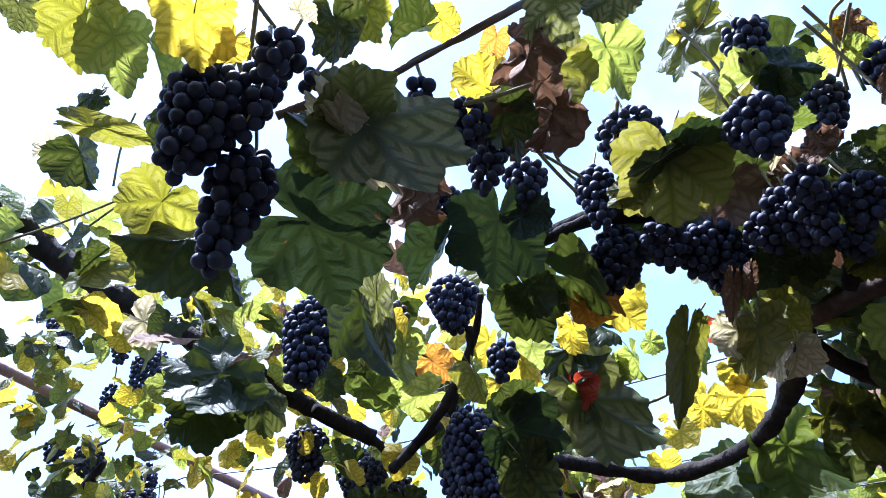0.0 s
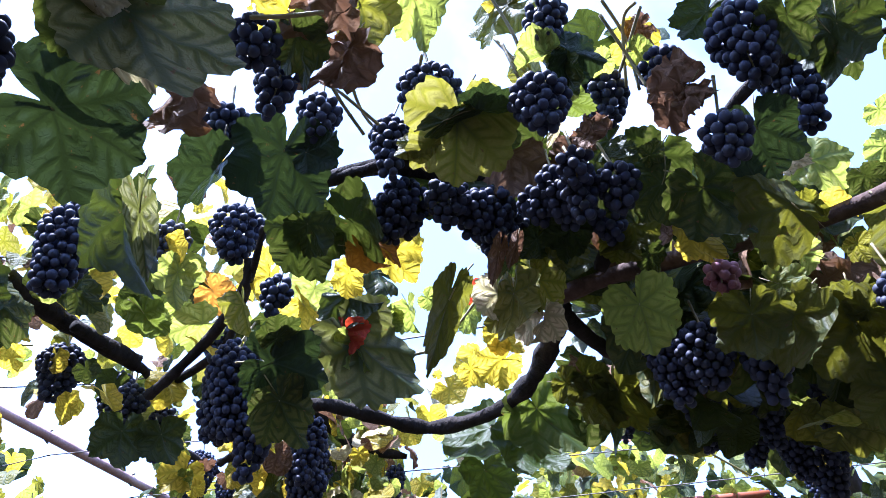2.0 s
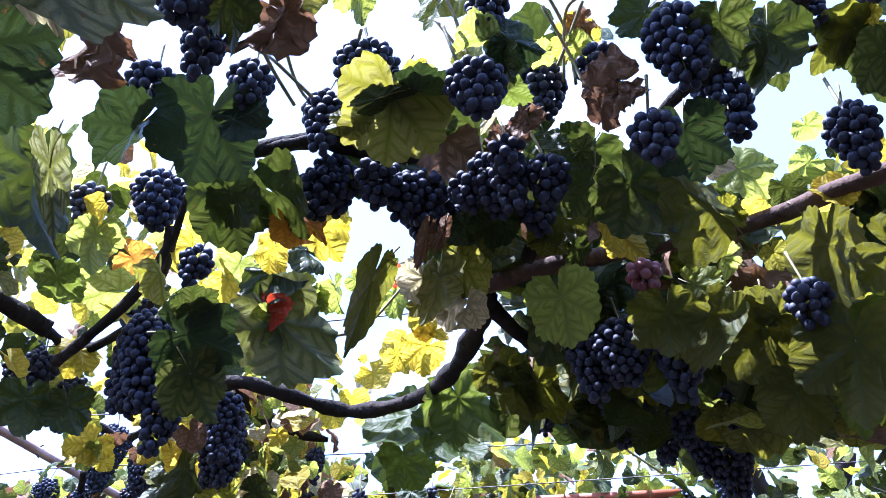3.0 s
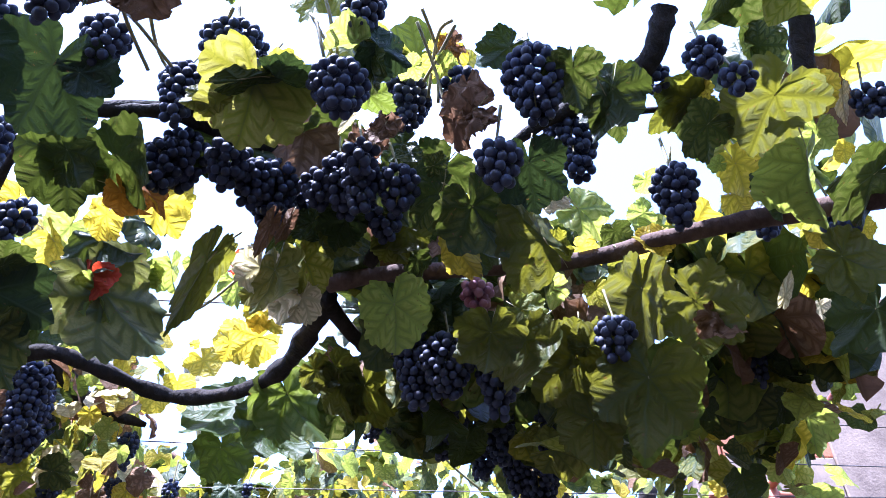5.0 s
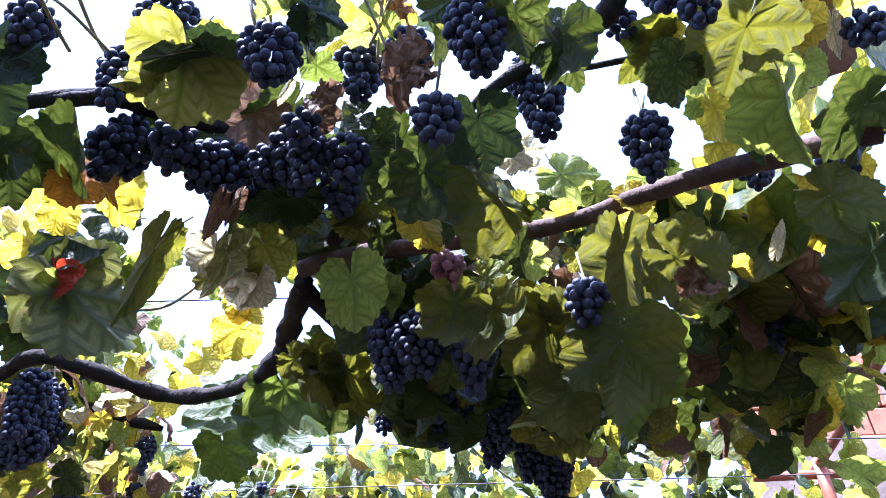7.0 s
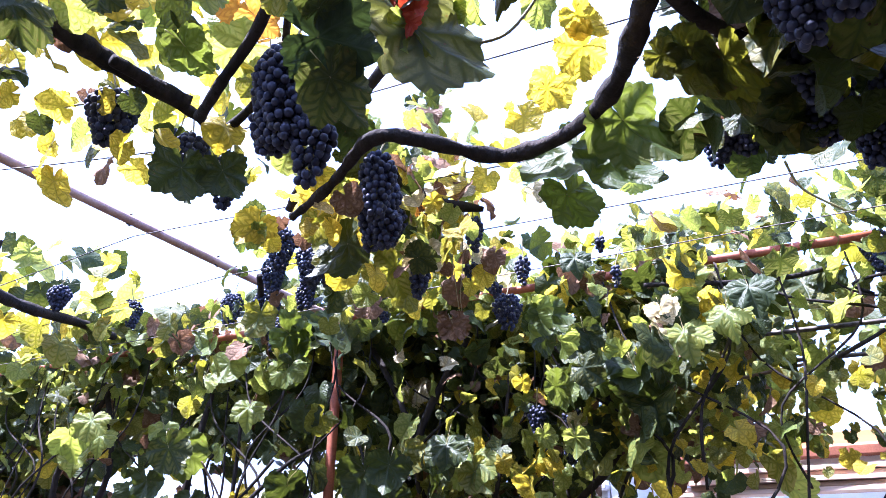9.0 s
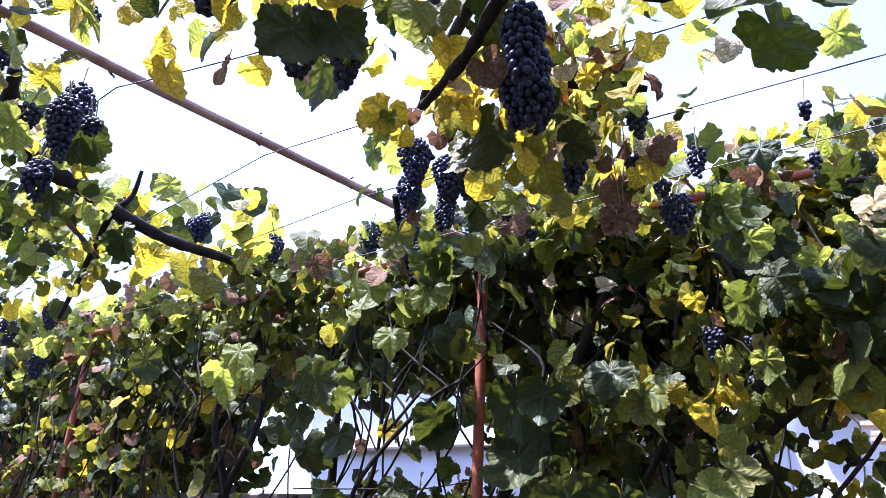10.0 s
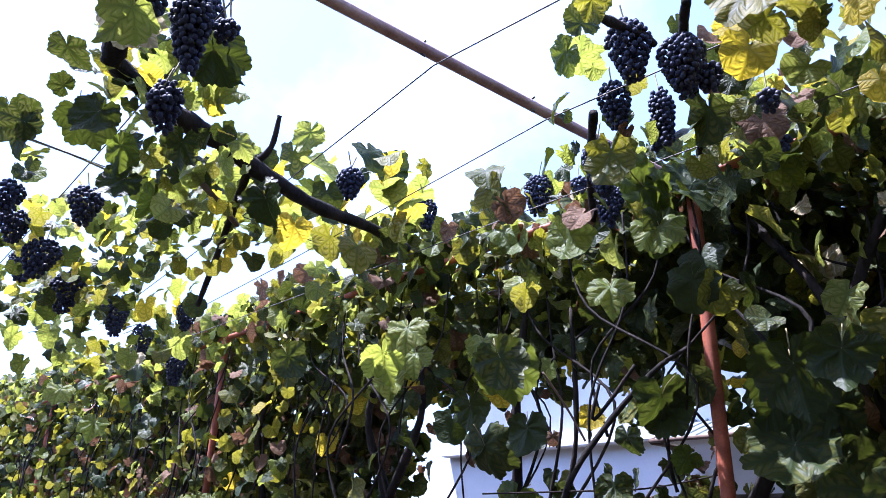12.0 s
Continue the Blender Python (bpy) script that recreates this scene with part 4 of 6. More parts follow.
vine_leaf(VINE, 1.075, 0.887, 2.733, -43, 10, 5, 0.061, "pale", "crumpled")
vine_leaf(VINE, 1.084, 0.704, 2.439, -30, 4, -78, 0.043, "green", "open")
vine_leaf(VINE, 1.018, 0.741, 2.386, -8, -2, -98, 0.046, "yellow", "open")
vine_leaf(VINE, 1.144, 0.681, 2.408, -163, -0, 92, 0.044, "yellow", "open")
vine_leaf(VINE, 0.889, 0.788, 2.358, 66, 38, 157, 0.047, "olive", "open")
vine_leaf(VINE, 1.224, 0.751, 2.437, -3, 16, 28, 0.096, "mottled", "open")
vine_leaf(VINE, -0.198, 1.725, 2.228, -78, -10, 33, 0.091, "green", "open")
vine_leaf(VINE, -0.113, 1.743, 2.240, -72, -30, 22, 0.077, "green", "open")
vine_leaf(VINE, -0.189, 1.740, 2.594, -24, -80, -53, 0.048, "lime", "open")
vine_leaf(VINE, 0.115, 2.337, 2.481, -99, -15, 149, 0.082, "yellow", "folded")
vine_leaf(VINE, -0.092, 2.172, 2.297, -60, -16, -32, 0.054, "lime", "open")
vine_leaf(VINE, 0.645, 1.694, 2.525, -35, -27, -40, 0.060, "yellow", "open")
vine_leaf(VINE, 0.395, 2.304, 2.319, -43, 7, 19, 0.065, "pale", "open")
vine_leaf(VINE, 0.637, 2.479, 2.361, -93, -32, 160, 0.055, "yellow", "open")
vine_leaf(VINE, 0.796, 1.606, 2.382, -79, -40, 6, 0.153, "fresh", "open")
vine_leaf(VINE, 0.782, 1.690, 2.339, -99, -38, 15, 0.134, "fresh", "open")
vine_leaf(VINE, 0.711, 1.743, 2.379, -103, 36, -53, 0.149, "fresh", "open")
vine_leaf(VINE, 0.709, 1.791, 2.280, -77, -34, 13, 0.106, "fresh", "open")
vine_leaf(VINE, 0.745, 1.215, 2.256, -31, -52, -53, 0.059, "mottled", "open")
vine_leaf(VINE, 0.812, 1.209, 2.229, -71, -32, 9, 0.092, "mottled", "open")
vine_leaf(VINE, -0.137, 1.424, 2.513, -59, 27, -12, 0.073, "lime", "folded")
vine_leaf(VINE, -0.156, 1.659, 2.543, -15, -22, -38, 0.058, "lime", "open")
vine_leaf(VINE, -0.130, 1.692, 2.676, -40, 34, 11, 0.067, "orange", "open")
vine_leaf(VINE, -0.085, 2.162, 2.324, -80, 30, -2, 0.082, "yellow", "open")
vine_leaf(VINE, -0.055, 2.274, 2.332, -76, -0, 36, 0.048, "yellow", "open")
vine_leaf(VINE, 0.178, 2.382, 2.391, -72, 19, -15, 0.111, "olive", "open")
vine_leaf(VINE, 0.414, 2.295, 2.338, -129, -3, -180, 0.087, "pale", "open")
vine_leaf(VINE, 0.015, 1.520, 2.752, -65, 27, 5, 0.051, "pale", "open")
vine_leaf(VINE, -0.225, 1.659, 2.513, -145, -3, 144, 0.089, "fresh", "open")
vine_leaf(VINE, -0.232, 1.311, 2.440, -28, -8, -32, 0.064, "olive", "open")
vine_leaf(VINE, 0.159, 1.413, 2.446, -57, -71, 17, 0.072, "yellow", "folded")
vine_leaf(VINE, 0.775, 1.022, 2.292, -54, 24, -61, 0.094, "lime", "open")
vine_leaf(VINE, 0.803, 0.844, 2.353, -31, -39, -17, 0.062, "yellow", "open")
vine_leaf(VINE, 1.097, 1.107, 2.600, -53, 8, -95, 0.069, "lime", "folded")
vine_leaf(VINE, 1.142, 0.987, 2.512, -19, 1, -93, 0.049, "lime", "open")
vine_leaf(VINE, 1.104, 0.905, 2.455, -26, 13, -92, 0.048, "pale", "open")
vine_leaf(VINE, 0.588, 1.300, 2.384, -61, -48, -12, 0.059, "yellow", "open")
vine_leaf(VINE, 0.688, 0.855, 2.351, -62, 54, -34, 0.070, "mottled", "open")
vine_leaf(VINE, 0.463, 0.860, 2.470, -41, 41, 1, 0.097, "dry", "flat")
vine_leaf(VINE, 0.339, 0.928, 2.439, -26, -74, -64, 0.113, "green", "flat")
vine_leaf(VINE, 0.518, 0.842, 2.491, -137, -1, -160, 0.085, "green", "open")
vine_leaf(VINE, 0.627, 0.785, 2.474, -129, -67, 165, 0.060, "green", "open")
vine_leaf(VINE, 0.711, 0.773, 2.456, -162, -16, 176, 0.083, "green", "open")
vine_leaf(VINE, 0.556, 0.802, 2.451, -54, 29, -44, 0.060, "dry", "crumpled")
vine_leaf(VINE, 0.641, 0.794, 2.395, -50, -40, -30, 0.092, "green", "flat")
vine_leaf(VINE, 0.454, 0.928, 2.463, -114, 75, 147, 0.073, "green", "open")
vine_leaf(VINE, 0.551, 0.919, 2.456, -53, -52, -22, 0.059, "green", "open")
vine_leaf(VINE, 0.613, 0.646, 2.573, -13, -6, -99, 0.058, "yellow", "open")
vine_leaf(VINE, 0.522, 0.725, 2.479, -163, -16, 121, 0.051, "fresh", "open")
vine_leaf(VINE, 0.131, 0.970, 2.308, -31, -13, -63, 0.066, "green", "open")
vine_leaf(VINE, 0.247, 1.022, 2.348, -4, -3, -70, 0.062, "dry", "open")
vine_leaf(VINE, 0.280, 1.034, 2.336, -34, -11, -67, 0.083, "yellow", "folded")
vine_leaf(VINE, 0.222, 1.104, 2.321, -59, -15, 34, 0.051, "yellow", "open")
vine_leaf(VINE, -1.181, 2.325, 2.390, -62, -44, 35, 0.092, "pale", "open")
vine_leaf(VINE, -1.471, 2.579, 2.328, -30, -19, 8, 0.089, "green", "open")
vine_leaf(VINE, -1.469, 2.481, 2.461, -144, -13, -172, 0.071, "green", "open")
vine_leaf(VINE, -1.162, 2.654, 2.557, -77, -43, 72, 0.116, "green", "folded")
vine_leaf(VINE, -1.850, 2.733, 2.469, -49, -11, 14, 0.101, "green", "open")
vine_leaf(VINE, -1.472, 2.774, 2.246, -88, 46, 11, 0.075, "green", "open")
vine_leaf(VINE, -1.279, 3.221, 2.389, -109, 6, 171, 0.095, "green", "folded")
vine_leaf(VINE, -1.466, 2.732, 2.327, -42, 14, 4, 0.079, "fresh", "open")
vine_leaf(VINE, -1.245, 2.760, 2.532, -52, -25, 60, 0.068, "lime", "open")
vine_leaf(VINE, -1.200, 3.337, 2.702, -68, 21, -1, 0.081, "lime", "open")
vine_leaf(VINE, -1.288, 2.683, 2.592, -44, -26, 68, 0.073, "green", "open")
vine_leaf(VINE, -1.468, 2.909, 2.257, -107, 0, -104, 0.064, "fresh", "open")
vine_leaf(VINE, -1.292, 3.030, 2.490, -78, 45, -124, 0.064, "lime", "open")
vine_leaf(VINE, -0.066, 3.388, 2.417, -84, 65, -139, 0.161, "fresh", "open")
vine_leaf(VINE, 0.179, 3.067, 2.724, 30, -57, -121, 0.075, "yellow", "open")
vine_leaf(VINE, -0.278, 3.083, 2.731, -124, -60, 170, 0.080, "fresh", "open")
vine_leaf(VINE, -0.201, 3.116, 2.690, -156, 16, 102, 0.044, "lime", "folded")
vine_leaf(VINE, -0.230, 3.038, 2.797, 76, 16, -155, 0.076, "green", "open")
vine_leaf(VINE, -0.035, 3.785, 1.821, -113, 15, -155, 0.140, "green", "open")
vine_leaf(VINE, -0.622, 4.196, 2.048, -100, 14, -175, 0.178, "fresh", "open")
vine_leaf(VINE, -0.805, 4.423, 1.911, -65, 13, -18, 0.120, "green", "open")
vine_leaf(VINE, -0.534, 4.236, 1.784, -89, 5, -23, 0.130, "green", "open")
vine_leaf(VINE, -0.732, 4.381, 1.734, -101, 5, 150, 0.163, "green", "domed")
vine_leaf(VINE, -0.149, 3.979, 1.716, -107, -7, 136, 0.080, "green", "open")
vine_leaf(VINE, 0.035, 3.842, 1.629, -55, 37, 26, 0.065, "fresh", "open")
vine_leaf(VINE, -0.209, 3.896, 1.540, -95, -1, 1, 0.083, "green", "open")
vine_leaf(VINE, -0.004, 3.645, 1.434, -70, -43, -3, 0.076, "fresh", "open")
vine_leaf(VINE, -0.577, 4.134, 1.498, -83, 22, -23, 0.131, "fresh", "folded")
vine_leaf(VINE, -0.280, 4.075, 1.805, -105, -35, 32, 0.070, "yellow", "open")
vine_leaf(VINE, -1.302, 4.774, 2.238, -99, -40, 63, 0.097, "lime", "folded")
vine_leaf(VINE, -2.130, 5.341, 2.339, -53, -5, -15, 0.162, "olive", "open")
vine_leaf(VINE, 0.305, 3.441, 1.847, -60, -6, -20, 0.159, "green", "open")
vine_leaf(VINE, 0.398, 3.311, 1.856, -76, 9, -8, 0.118, "green", "domed")
vine_leaf(VINE, 0.460, 3.331, 1.917, -80, 11, -53, 0.097, "olive", "folded")
vine_leaf(VINE, 0.431, 3.585, 2.397, 131, -46, 116, 0.042, "pale", "folded")
vine_leaf(VINE, 0.648, 3.439, 2.317, 37, 68, -82, 0.053, "pale", "folded")
vine_leaf(VINE, 0.402, 3.735, 2.764, -27, -18, -52, 0.054, "pale", "open")
vine_leaf(VINE, 0.583, 0.927, 2.337, -75, -43, -4, 0.058, "mottled", "open")
vine_leaf(VINE, 0.475, 0.978, 2.240, -65, -12, 7, 0.064, "pale", "open")
vine_leaf(VINE, 0.525, 0.999, 2.219, -113, 49, 179, 0.058, "pale", "crumpled")
vine_leaf(VINE, 0.547, 0.964, 2.275, -127, 51, 161, 0.072, "olive", "open")
vine_leaf(VINE, 0.604, 1.324, 2.332, -38, 25, 34, 0.072, "yellow", "open")
vine_leaf(VINE, 0.108, 1.660, 2.558, -55, -61, -13, 0.060, "yellow", "open")
vine_leaf(VINE, 0.113, 1.797, 2.527, -79, -61, 14, 0.067, "yellow", "open")
vine_leaf(VINE, 0.075, 1.777, 2.736, -43, 24, 3, 0.061, "lime", "open")
vine_leaf(VINE, 0.455, 2.362, 2.403, -49, 57, -17, 0.078, "fresh", "open")
vine_leaf(VINE, 0.175, 2.267, 2.332, -79, 49, -40, 0.126, "green", "open")
vine_leaf(VINE, 0.075, 2.278, 2.405, -56, -3, 29, 0.070, "olive", "open")
vine_leaf(VINE, 0.322, 2.339, 2.294, -57, 13, 29, 0.104, "olive", "open")
vine_leaf(VINE, 0.769, 2.388, 2.199, -78, 12, -70, 0.095, "lime", "folded")
vine_leaf(VINE, 0.814, 2.373, 2.189, -87, -29, -3, 0.091, "fresh", "open")
vine_leaf(VINE, 0.888, 2.486, 2.142, -63, -2, -79, 0.077, "lime", "folded")
vine_leaf(VINE, 0.569, 2.360, 2.267, -65, 9, -46, 0.043, "yellow", "open")
vine_leaf(VINE, 1.014, 2.960, 2.116, -40, -28, -90, 0.104, "fresh", "open")
vine_leaf(VINE, 0.927, 3.135, 2.178, -70, -22, 5, 0.053, "yellow", "folded")
vine_leaf(VINE, 0.610, 3.170, 1.868, 156, -59, 92, 0.088, "fresh", "open")
vine_leaf(VINE, 0.723, 3.155, 1.816, -91, -25, 15, 0.106, "olive", "open")
vine_leaf(VINE, 0.460, 3.146, 1.483, -78, -9, -1, 0.157, "green", "open")
vine_leaf(VINE, 0.609, 3.040, 1.469, -67, 8, -15, 0.123, "green", "open")
vine_leaf(VINE, 0.825, 2.842, 1.505, -120, -51, 21, 0.090, "lime", "open")
vine_leaf(VINE, 0.917, 2.900, 1.570, -120, -66, 26, 0.092, "olive", "open")
vine_leaf(VINE, 0.910, 3.023, 1.750, -108, -17, 117, 0.080, "yellow", "folded")
vine_leaf(VINE, 0.963, 2.989, 1.936, -78, -30, 19, 0.064, "lime", "open")
vine_leaf(VINE, 1.064, 2.922, 1.915, -68, -1, -47, 0.078, "lime", "open")
vine_leaf(VINE, -0.010, 3.637, 1.367, -76, 19, -28, 0.081, "fresh", "open")
stem("arm", VINE, [(-1.327, 1.285, 2.844), (-1.169, 1.417, 2.780), (-1.034, 1.496, 2.724), (-0.858, 1.532, 2.643), (-0.642, 1.575, 2.553), (-0.470, 1.575, 2.462), (-0.365, 1.674, 2.448), (-0.223, 1.770, 2.431)], [0.036, 0.034, 0.032, 0.03, 0.027, 0.024, 0.022, 0.02], BARK, 10, 0.30)
stem("arm", VINE, [(0.915, 0.369, 2.649), (0.930, 0.432, 2.583), (0.912, 0.498, 2.564), (0.858, 0.569, 2.530), (0.816, 0.615, 2.499), (0.779, 0.679, 2.460)], [0.022, 0.021, 0.019, 0.016, 0.012, 0.006], BARK, 10, 0.30)
stem("arm", VINE, [(0.115, 0.943, 2.365), (0.229, 0.920, 2.426), (0.346, 0.920, 2.448), (0.463, 0.910, 2.451), (0.574, 0.885, 2.441), (0.663, 0.871, 2.387), (0.661, 0.947, 2.308)], [0.014, 0.015, 0.016, 0.016, 0.015, 0.014, 0.012], BARK, 10, 0.30)
stem("arm", VINE, [(1.208, 0.259, 2.745), (1.253, 0.310, 2.663), (1.294, 0.332, 2.598)], [0.022, 0.02, 0.012], BARK, 10, 0.30)
stem("cane", VINE, [(1.254, 0.315, 2.635), (1.194, 0.371, 2.600), (1.081, 0.456, 2.583), (0.961, 0.565, 2.579)], [0.008, 0.007, 0.006, 0.005], BARK, 10, 0.30)
stem("cane", VINE, [(0.028, 1.217, 2.403), (0.031, 1.250, 2.358), (-0.011, 1.344, 2.300), (-0.076, 1.427, 2.240), (-0.130, 1.534, 2.234)], [0.008, 0.009, 0.01, 0.011, 0.012], BARK, 10, 0.30)
stem("arm", VINE, [(-1.426, 2.583, 2.482), (-1.355, 2.509, 2.551), (-1.289, 2.414, 2.628)], [0.028, 0.024, 0.02], BARK, 10, 0.30)
stem("cane", VINE, [(0.072, 3.797, 1.991), (-0.051, 3.821, 1.915), (-0.232, 3.855, 1.725), (-0.360, 3.868, 1.542), (-0.424, 3.869, 1.335)], [0.007, 0.009, 0.01, 0.011, 0.013], BARK, 10, 0.30)
stem("cane", VINE, [(-0.110, 3.867, 1.948), (-0.264, 3.899, 1.762), (-0.238, 3.878, 1.887)], [0.006, 0.007, 0.005], BARK, 10, 0.30)
stem("cane", VINE, [(0.019, 3.878, 1.873), (0.083, 3.890, 1.781), (0.163, 3.898, 1.671)], [0.005, 0.005, 0.005], BARK, 10, 0.30)
stem("cane", VINE, [(-0.020, 3.905, 1.722), (-0.016, 3.919, 1.601), (-0.001, 3.924, 1.523)], [0.006, 0.006, 0.006], BARK, 10, 0.30)
stem("cane", VINE, [(0.162, 3.899, 1.661), (0.117, 3.913, 1.563), (0.065, 3.926, 1.367)], [0.005, 0.006, 0.007], BARK, 10, 0.30)
stem("cane", VINE, [(-0.438, 3.855, 1.929), (-0.357, 3.887, 1.803), (-0.298, 3.907, 1.690)], [0.004, 0.004, 0.004], CANE, 10, 0.30)
stem("cane", VINE, [(-0.693, 4.077, 1.520), (-0.344, 4.071, 1.532), (-0.088, 4.026, 1.542), (0.181, 3.955, 1.591)], [0.003, 0.003, 0.003, 0.003], BARK, 10, 0.30)
stem("cane", VINE, [(-0.077, 0.540, 2.289), (-0.031, 0.544, 2.352), (0.035, 0.542, 2.415), (0.122, 0.523, 2.479)], [0.0045, 0.0045, 0.0045, 0.004], CANE, 10, 0.30)
grape_bunch(-0.212, 0.538, 2.122, 0.168, 0.079)
grape_bunch(-0.282, 0.469, 2.182, 0.134, 0.047)
grape_bunch(-0.200, 0.470, 2.205, 0.129, 0.055)
grape_bunch(-0.159, 0.414, 2.159, 0.066, 0.057)
grape_bunch(-0.147, 0.478, 2.204, 0.045, 0.039)
grape_bunch(-0.033, 0.534, 2.268, 0.045, 0.039)
grape_bunch(0.016, 0.617, 2.334, 0.084, 0.073)
grape_bunch(0.052, 0.703, 2.407, 0.146, 0.075)
grape_bunch(0.117, 0.813, 2.448, 0.099, 0.075)
grape_bunch(-0.025, 0.861, 2.424, 0.092, 0.080)
grape_bunch(0.294, 0.777, 2.532, 0.133, 0.116)
grape_bunch(0.244, 0.876, 2.507, 0.166, 0.077)
grape_bunch(0.290, 0.955, 2.430, 0.115, 0.100)
grape_bunch(0.437, 0.601, 2.541, 0.094, 0.076)
grape_bunch(0.436, 0.661, 2.410, 0.115, 0.100)
grape_bunch(0.597, 0.734, 2.580, 0.114, 0.099)
grape_bunch(0.639, 0.613, 2.506, 0.094, 0.082)
grape_bunch(0.693, 0.499, 2.472, 0.156, 0.106)
grape_bunch(0.881, 0.604, 2.611, 0.214, 0.109)
grape_bunch(0.659, 0.556, 2.283, 0.098, 0.073)
grape_bunch(0.545, 0.775, 2.375, 0.139, 0.066)
grape_bunch(0.602, 0.747, 2.357, 0.094, 0.081)
grape_bunch(0.507, 0.849, 2.379, 0.087, 0.076)
grape_bunch(-0.268, 1.156, 2.401, 0.207, 0.129)
grape_bunch(-0.163, 1.388, 2.588, 0.108, 0.091)
grape_bunch(-0.009, 1.223, 2.524, 0.140, 0.121)
grape_bunch(0.101, 1.173, 2.335, 0.100, 0.065)
grape_bunch(0.049, 1.466, 2.325, 0.220, 0.135)
grape_bunch(-0.150, 1.965, 2.419, 0.165, 0.084)
grape_bunch(-0.244, 1.944, 2.455, 0.124, 0.101)
grape_bunch(0.253, 2.003, 2.420, 0.220, 0.132)
vine_leaf(VINE, 0.215, 1.989, 2.425, -14, 19, 104, 0.079, "mottled", "folded")
grape_bunch(-0.397, 1.784, 2.454, 0.158, 0.123)
grape_bunch(-0.035, 1.699, 2.532, 0.102, 0.088)
grape_bunch(1.029, 0.513, 2.425, 0.146, 0.087)
grape_bunch(0.969, 0.464, 2.615, 0.072, 0.061)
grape_bunch(0.926, 0.337, 2.505, 0.082, 0.071)
grape_bunch(0.958, 0.317, 2.441, 0.069, 0.060)
grape_bunch(1.325, 0.256, 2.601, 0.088, 0.076)
grape_bunch(0.989, 0.667, 2.166, 0.092, 0.073)
grape_bunch(1.710, 0.847, 2.499, 0.152, 0.066)
grape_bunch(2.105, 1.361, 2.756, 0.119, 0.103)
grape_bunch(1.277, 0.496, 2.445, 0.078, 0.067)
grape_bunch(1.357, 0.403, 2.419, 0.094, 0.075)
grape_bunch(0.858, 0.963, 2.236, 0.138, 0.113)
grape_bunch(0.925, 0.901, 2.202, 0.139, 0.087)
grape_bunch(1.298, 1.365, 2.430, 0.208, 0.096)
grape_bunch(1.323, 1.197, 2.333, 0.173, 0.087)
grape_bunch(1.227, 1.893, 2.676, 0.197, 0.121)
grape_bunch(0.454, 0.927, 2.435, 0.125, 0.088)
grape_bunch(0.520, 0.813, 2.399, 0.111, 0.072)
grape_bunch(0.846, 0.862, 2.305, 0.077, 0.067, red=True)
grape_bunch(0.355, 0.888, 2.395, 0.097, 0.084)
grape_bunch(0.452, 0.955, 2.425, 0.102, 0.089)
grape_bunch(0.545, 0.817, 2.374, 0.096, 0.079)
grape_bunch(0.630, 0.849, 2.385, 0.097, 0.081)
grape_bunch(0.518, 0.724, 2.349, 0.074, 0.064)
grape_bunch(0.417, 0.917, 2.406, 0.101, 0.078)
grape_bunch(0.503, 0.978, 2.440, 0.096, 0.072)
grape_bunch(0.820, 1.031, 2.252, 0.126, 0.082)
grape_bunch(1.051, 1.264, 2.361, 0.163, 0.114)
grape_bunch(1.400, 1.526, 2.472, 0.199, 0.120)
grape_bunch(-1.380, 2.005, 2.962, 0.150, 0.131, False)
grape_bunch(-1.208, 2.094, 2.924, 0.095, 0.071, False)
grape_bunch(-1.095, 2.148, 2.921, 0.191, 0.133, False)
grape_bunch(-1.218, 2.169, 2.794, 0.130, 0.065, False)
grape_bunch(-1.275, 2.302, 2.632, 0.120, 0.104, False)
grape_bunch(-1.354, 2.221, 2.600, 0.085, 0.074, False)
grape_bunch(-0.998, 2.269, 2.743, 0.089, 0.078, False)
grape_bunch(-0.318, 2.120, 2.529, 0.134, 0.117, False)
grape_bunch(0.032, 2.976, 2.655, 0.172, 0.135, False)
grape_bunch(2.301, 2.653, 2.748, 0.190, 0.135, False)
grape_bunch(2.192, 2.241, 2.715, 0.188, 0.096, False)
grape_bunch(2.442, 2.627, 2.555, 0.124, 0.093, False)
grape_bunch(0.605, 2.535, 2.421, 0.076, 0.066, False)
grape_bunch(-1.135, 2.480, 2.564, 0.190, 0.107, False)
grape_bunch(-1.241, 2.559, 2.359, 0.092, 0.069, False)
grape_bunch(-1.093, 2.553, 2.542, 0.074, 0.064, False)
grape_bunch(-1.119, 2.310, 2.432, 0.082, 0.071, False)
grape_bunch(0.264, 2.180, 2.531, 0.220, 0.135, False)
grape_bunch(0.310, 2.221, 2.444, 0.142, 0.097, False)
grape_bunch(0.407, 2.340, 2.312, 0.123, 0.070, False)
grape_bunch(0.586, 2.408, 2.533, 0.145, 0.071, False)
grape_bunch(0.796, 2.564, 2.475, 0.123, 0.060, False)
grape_bunch(0.713, 2.649, 2.404, 0.067, 0.058, False)
grape_bunch(0.051, 2.988, 2.628, 0.156, 0.104, False)
grape_bunch(-0.009, 3.336, 2.633, 0.126, 0.078, False)
grape_bunch(0.771, 2.725, 2.389, 0.137, 0.119, False)
grape_bunch(1.154, 2.593, 2.485, 0.095, 0.042, False)
grape_bunch(0.917, 2.128, 2.351, 0.058, 0.037, False)
grape_bunch(0.999, 3.206, 2.099, 0.131, 0.080, False)
grape_bunch(1.163, 3.245, 2.105, 0.111, 0.097, False)
grape_bunch(1.160, 3.257, 1.950, 0.085, 0.072, False)
grape_bunch(-0.321, 2.089, 2.566, 0.110, 0.096, False)
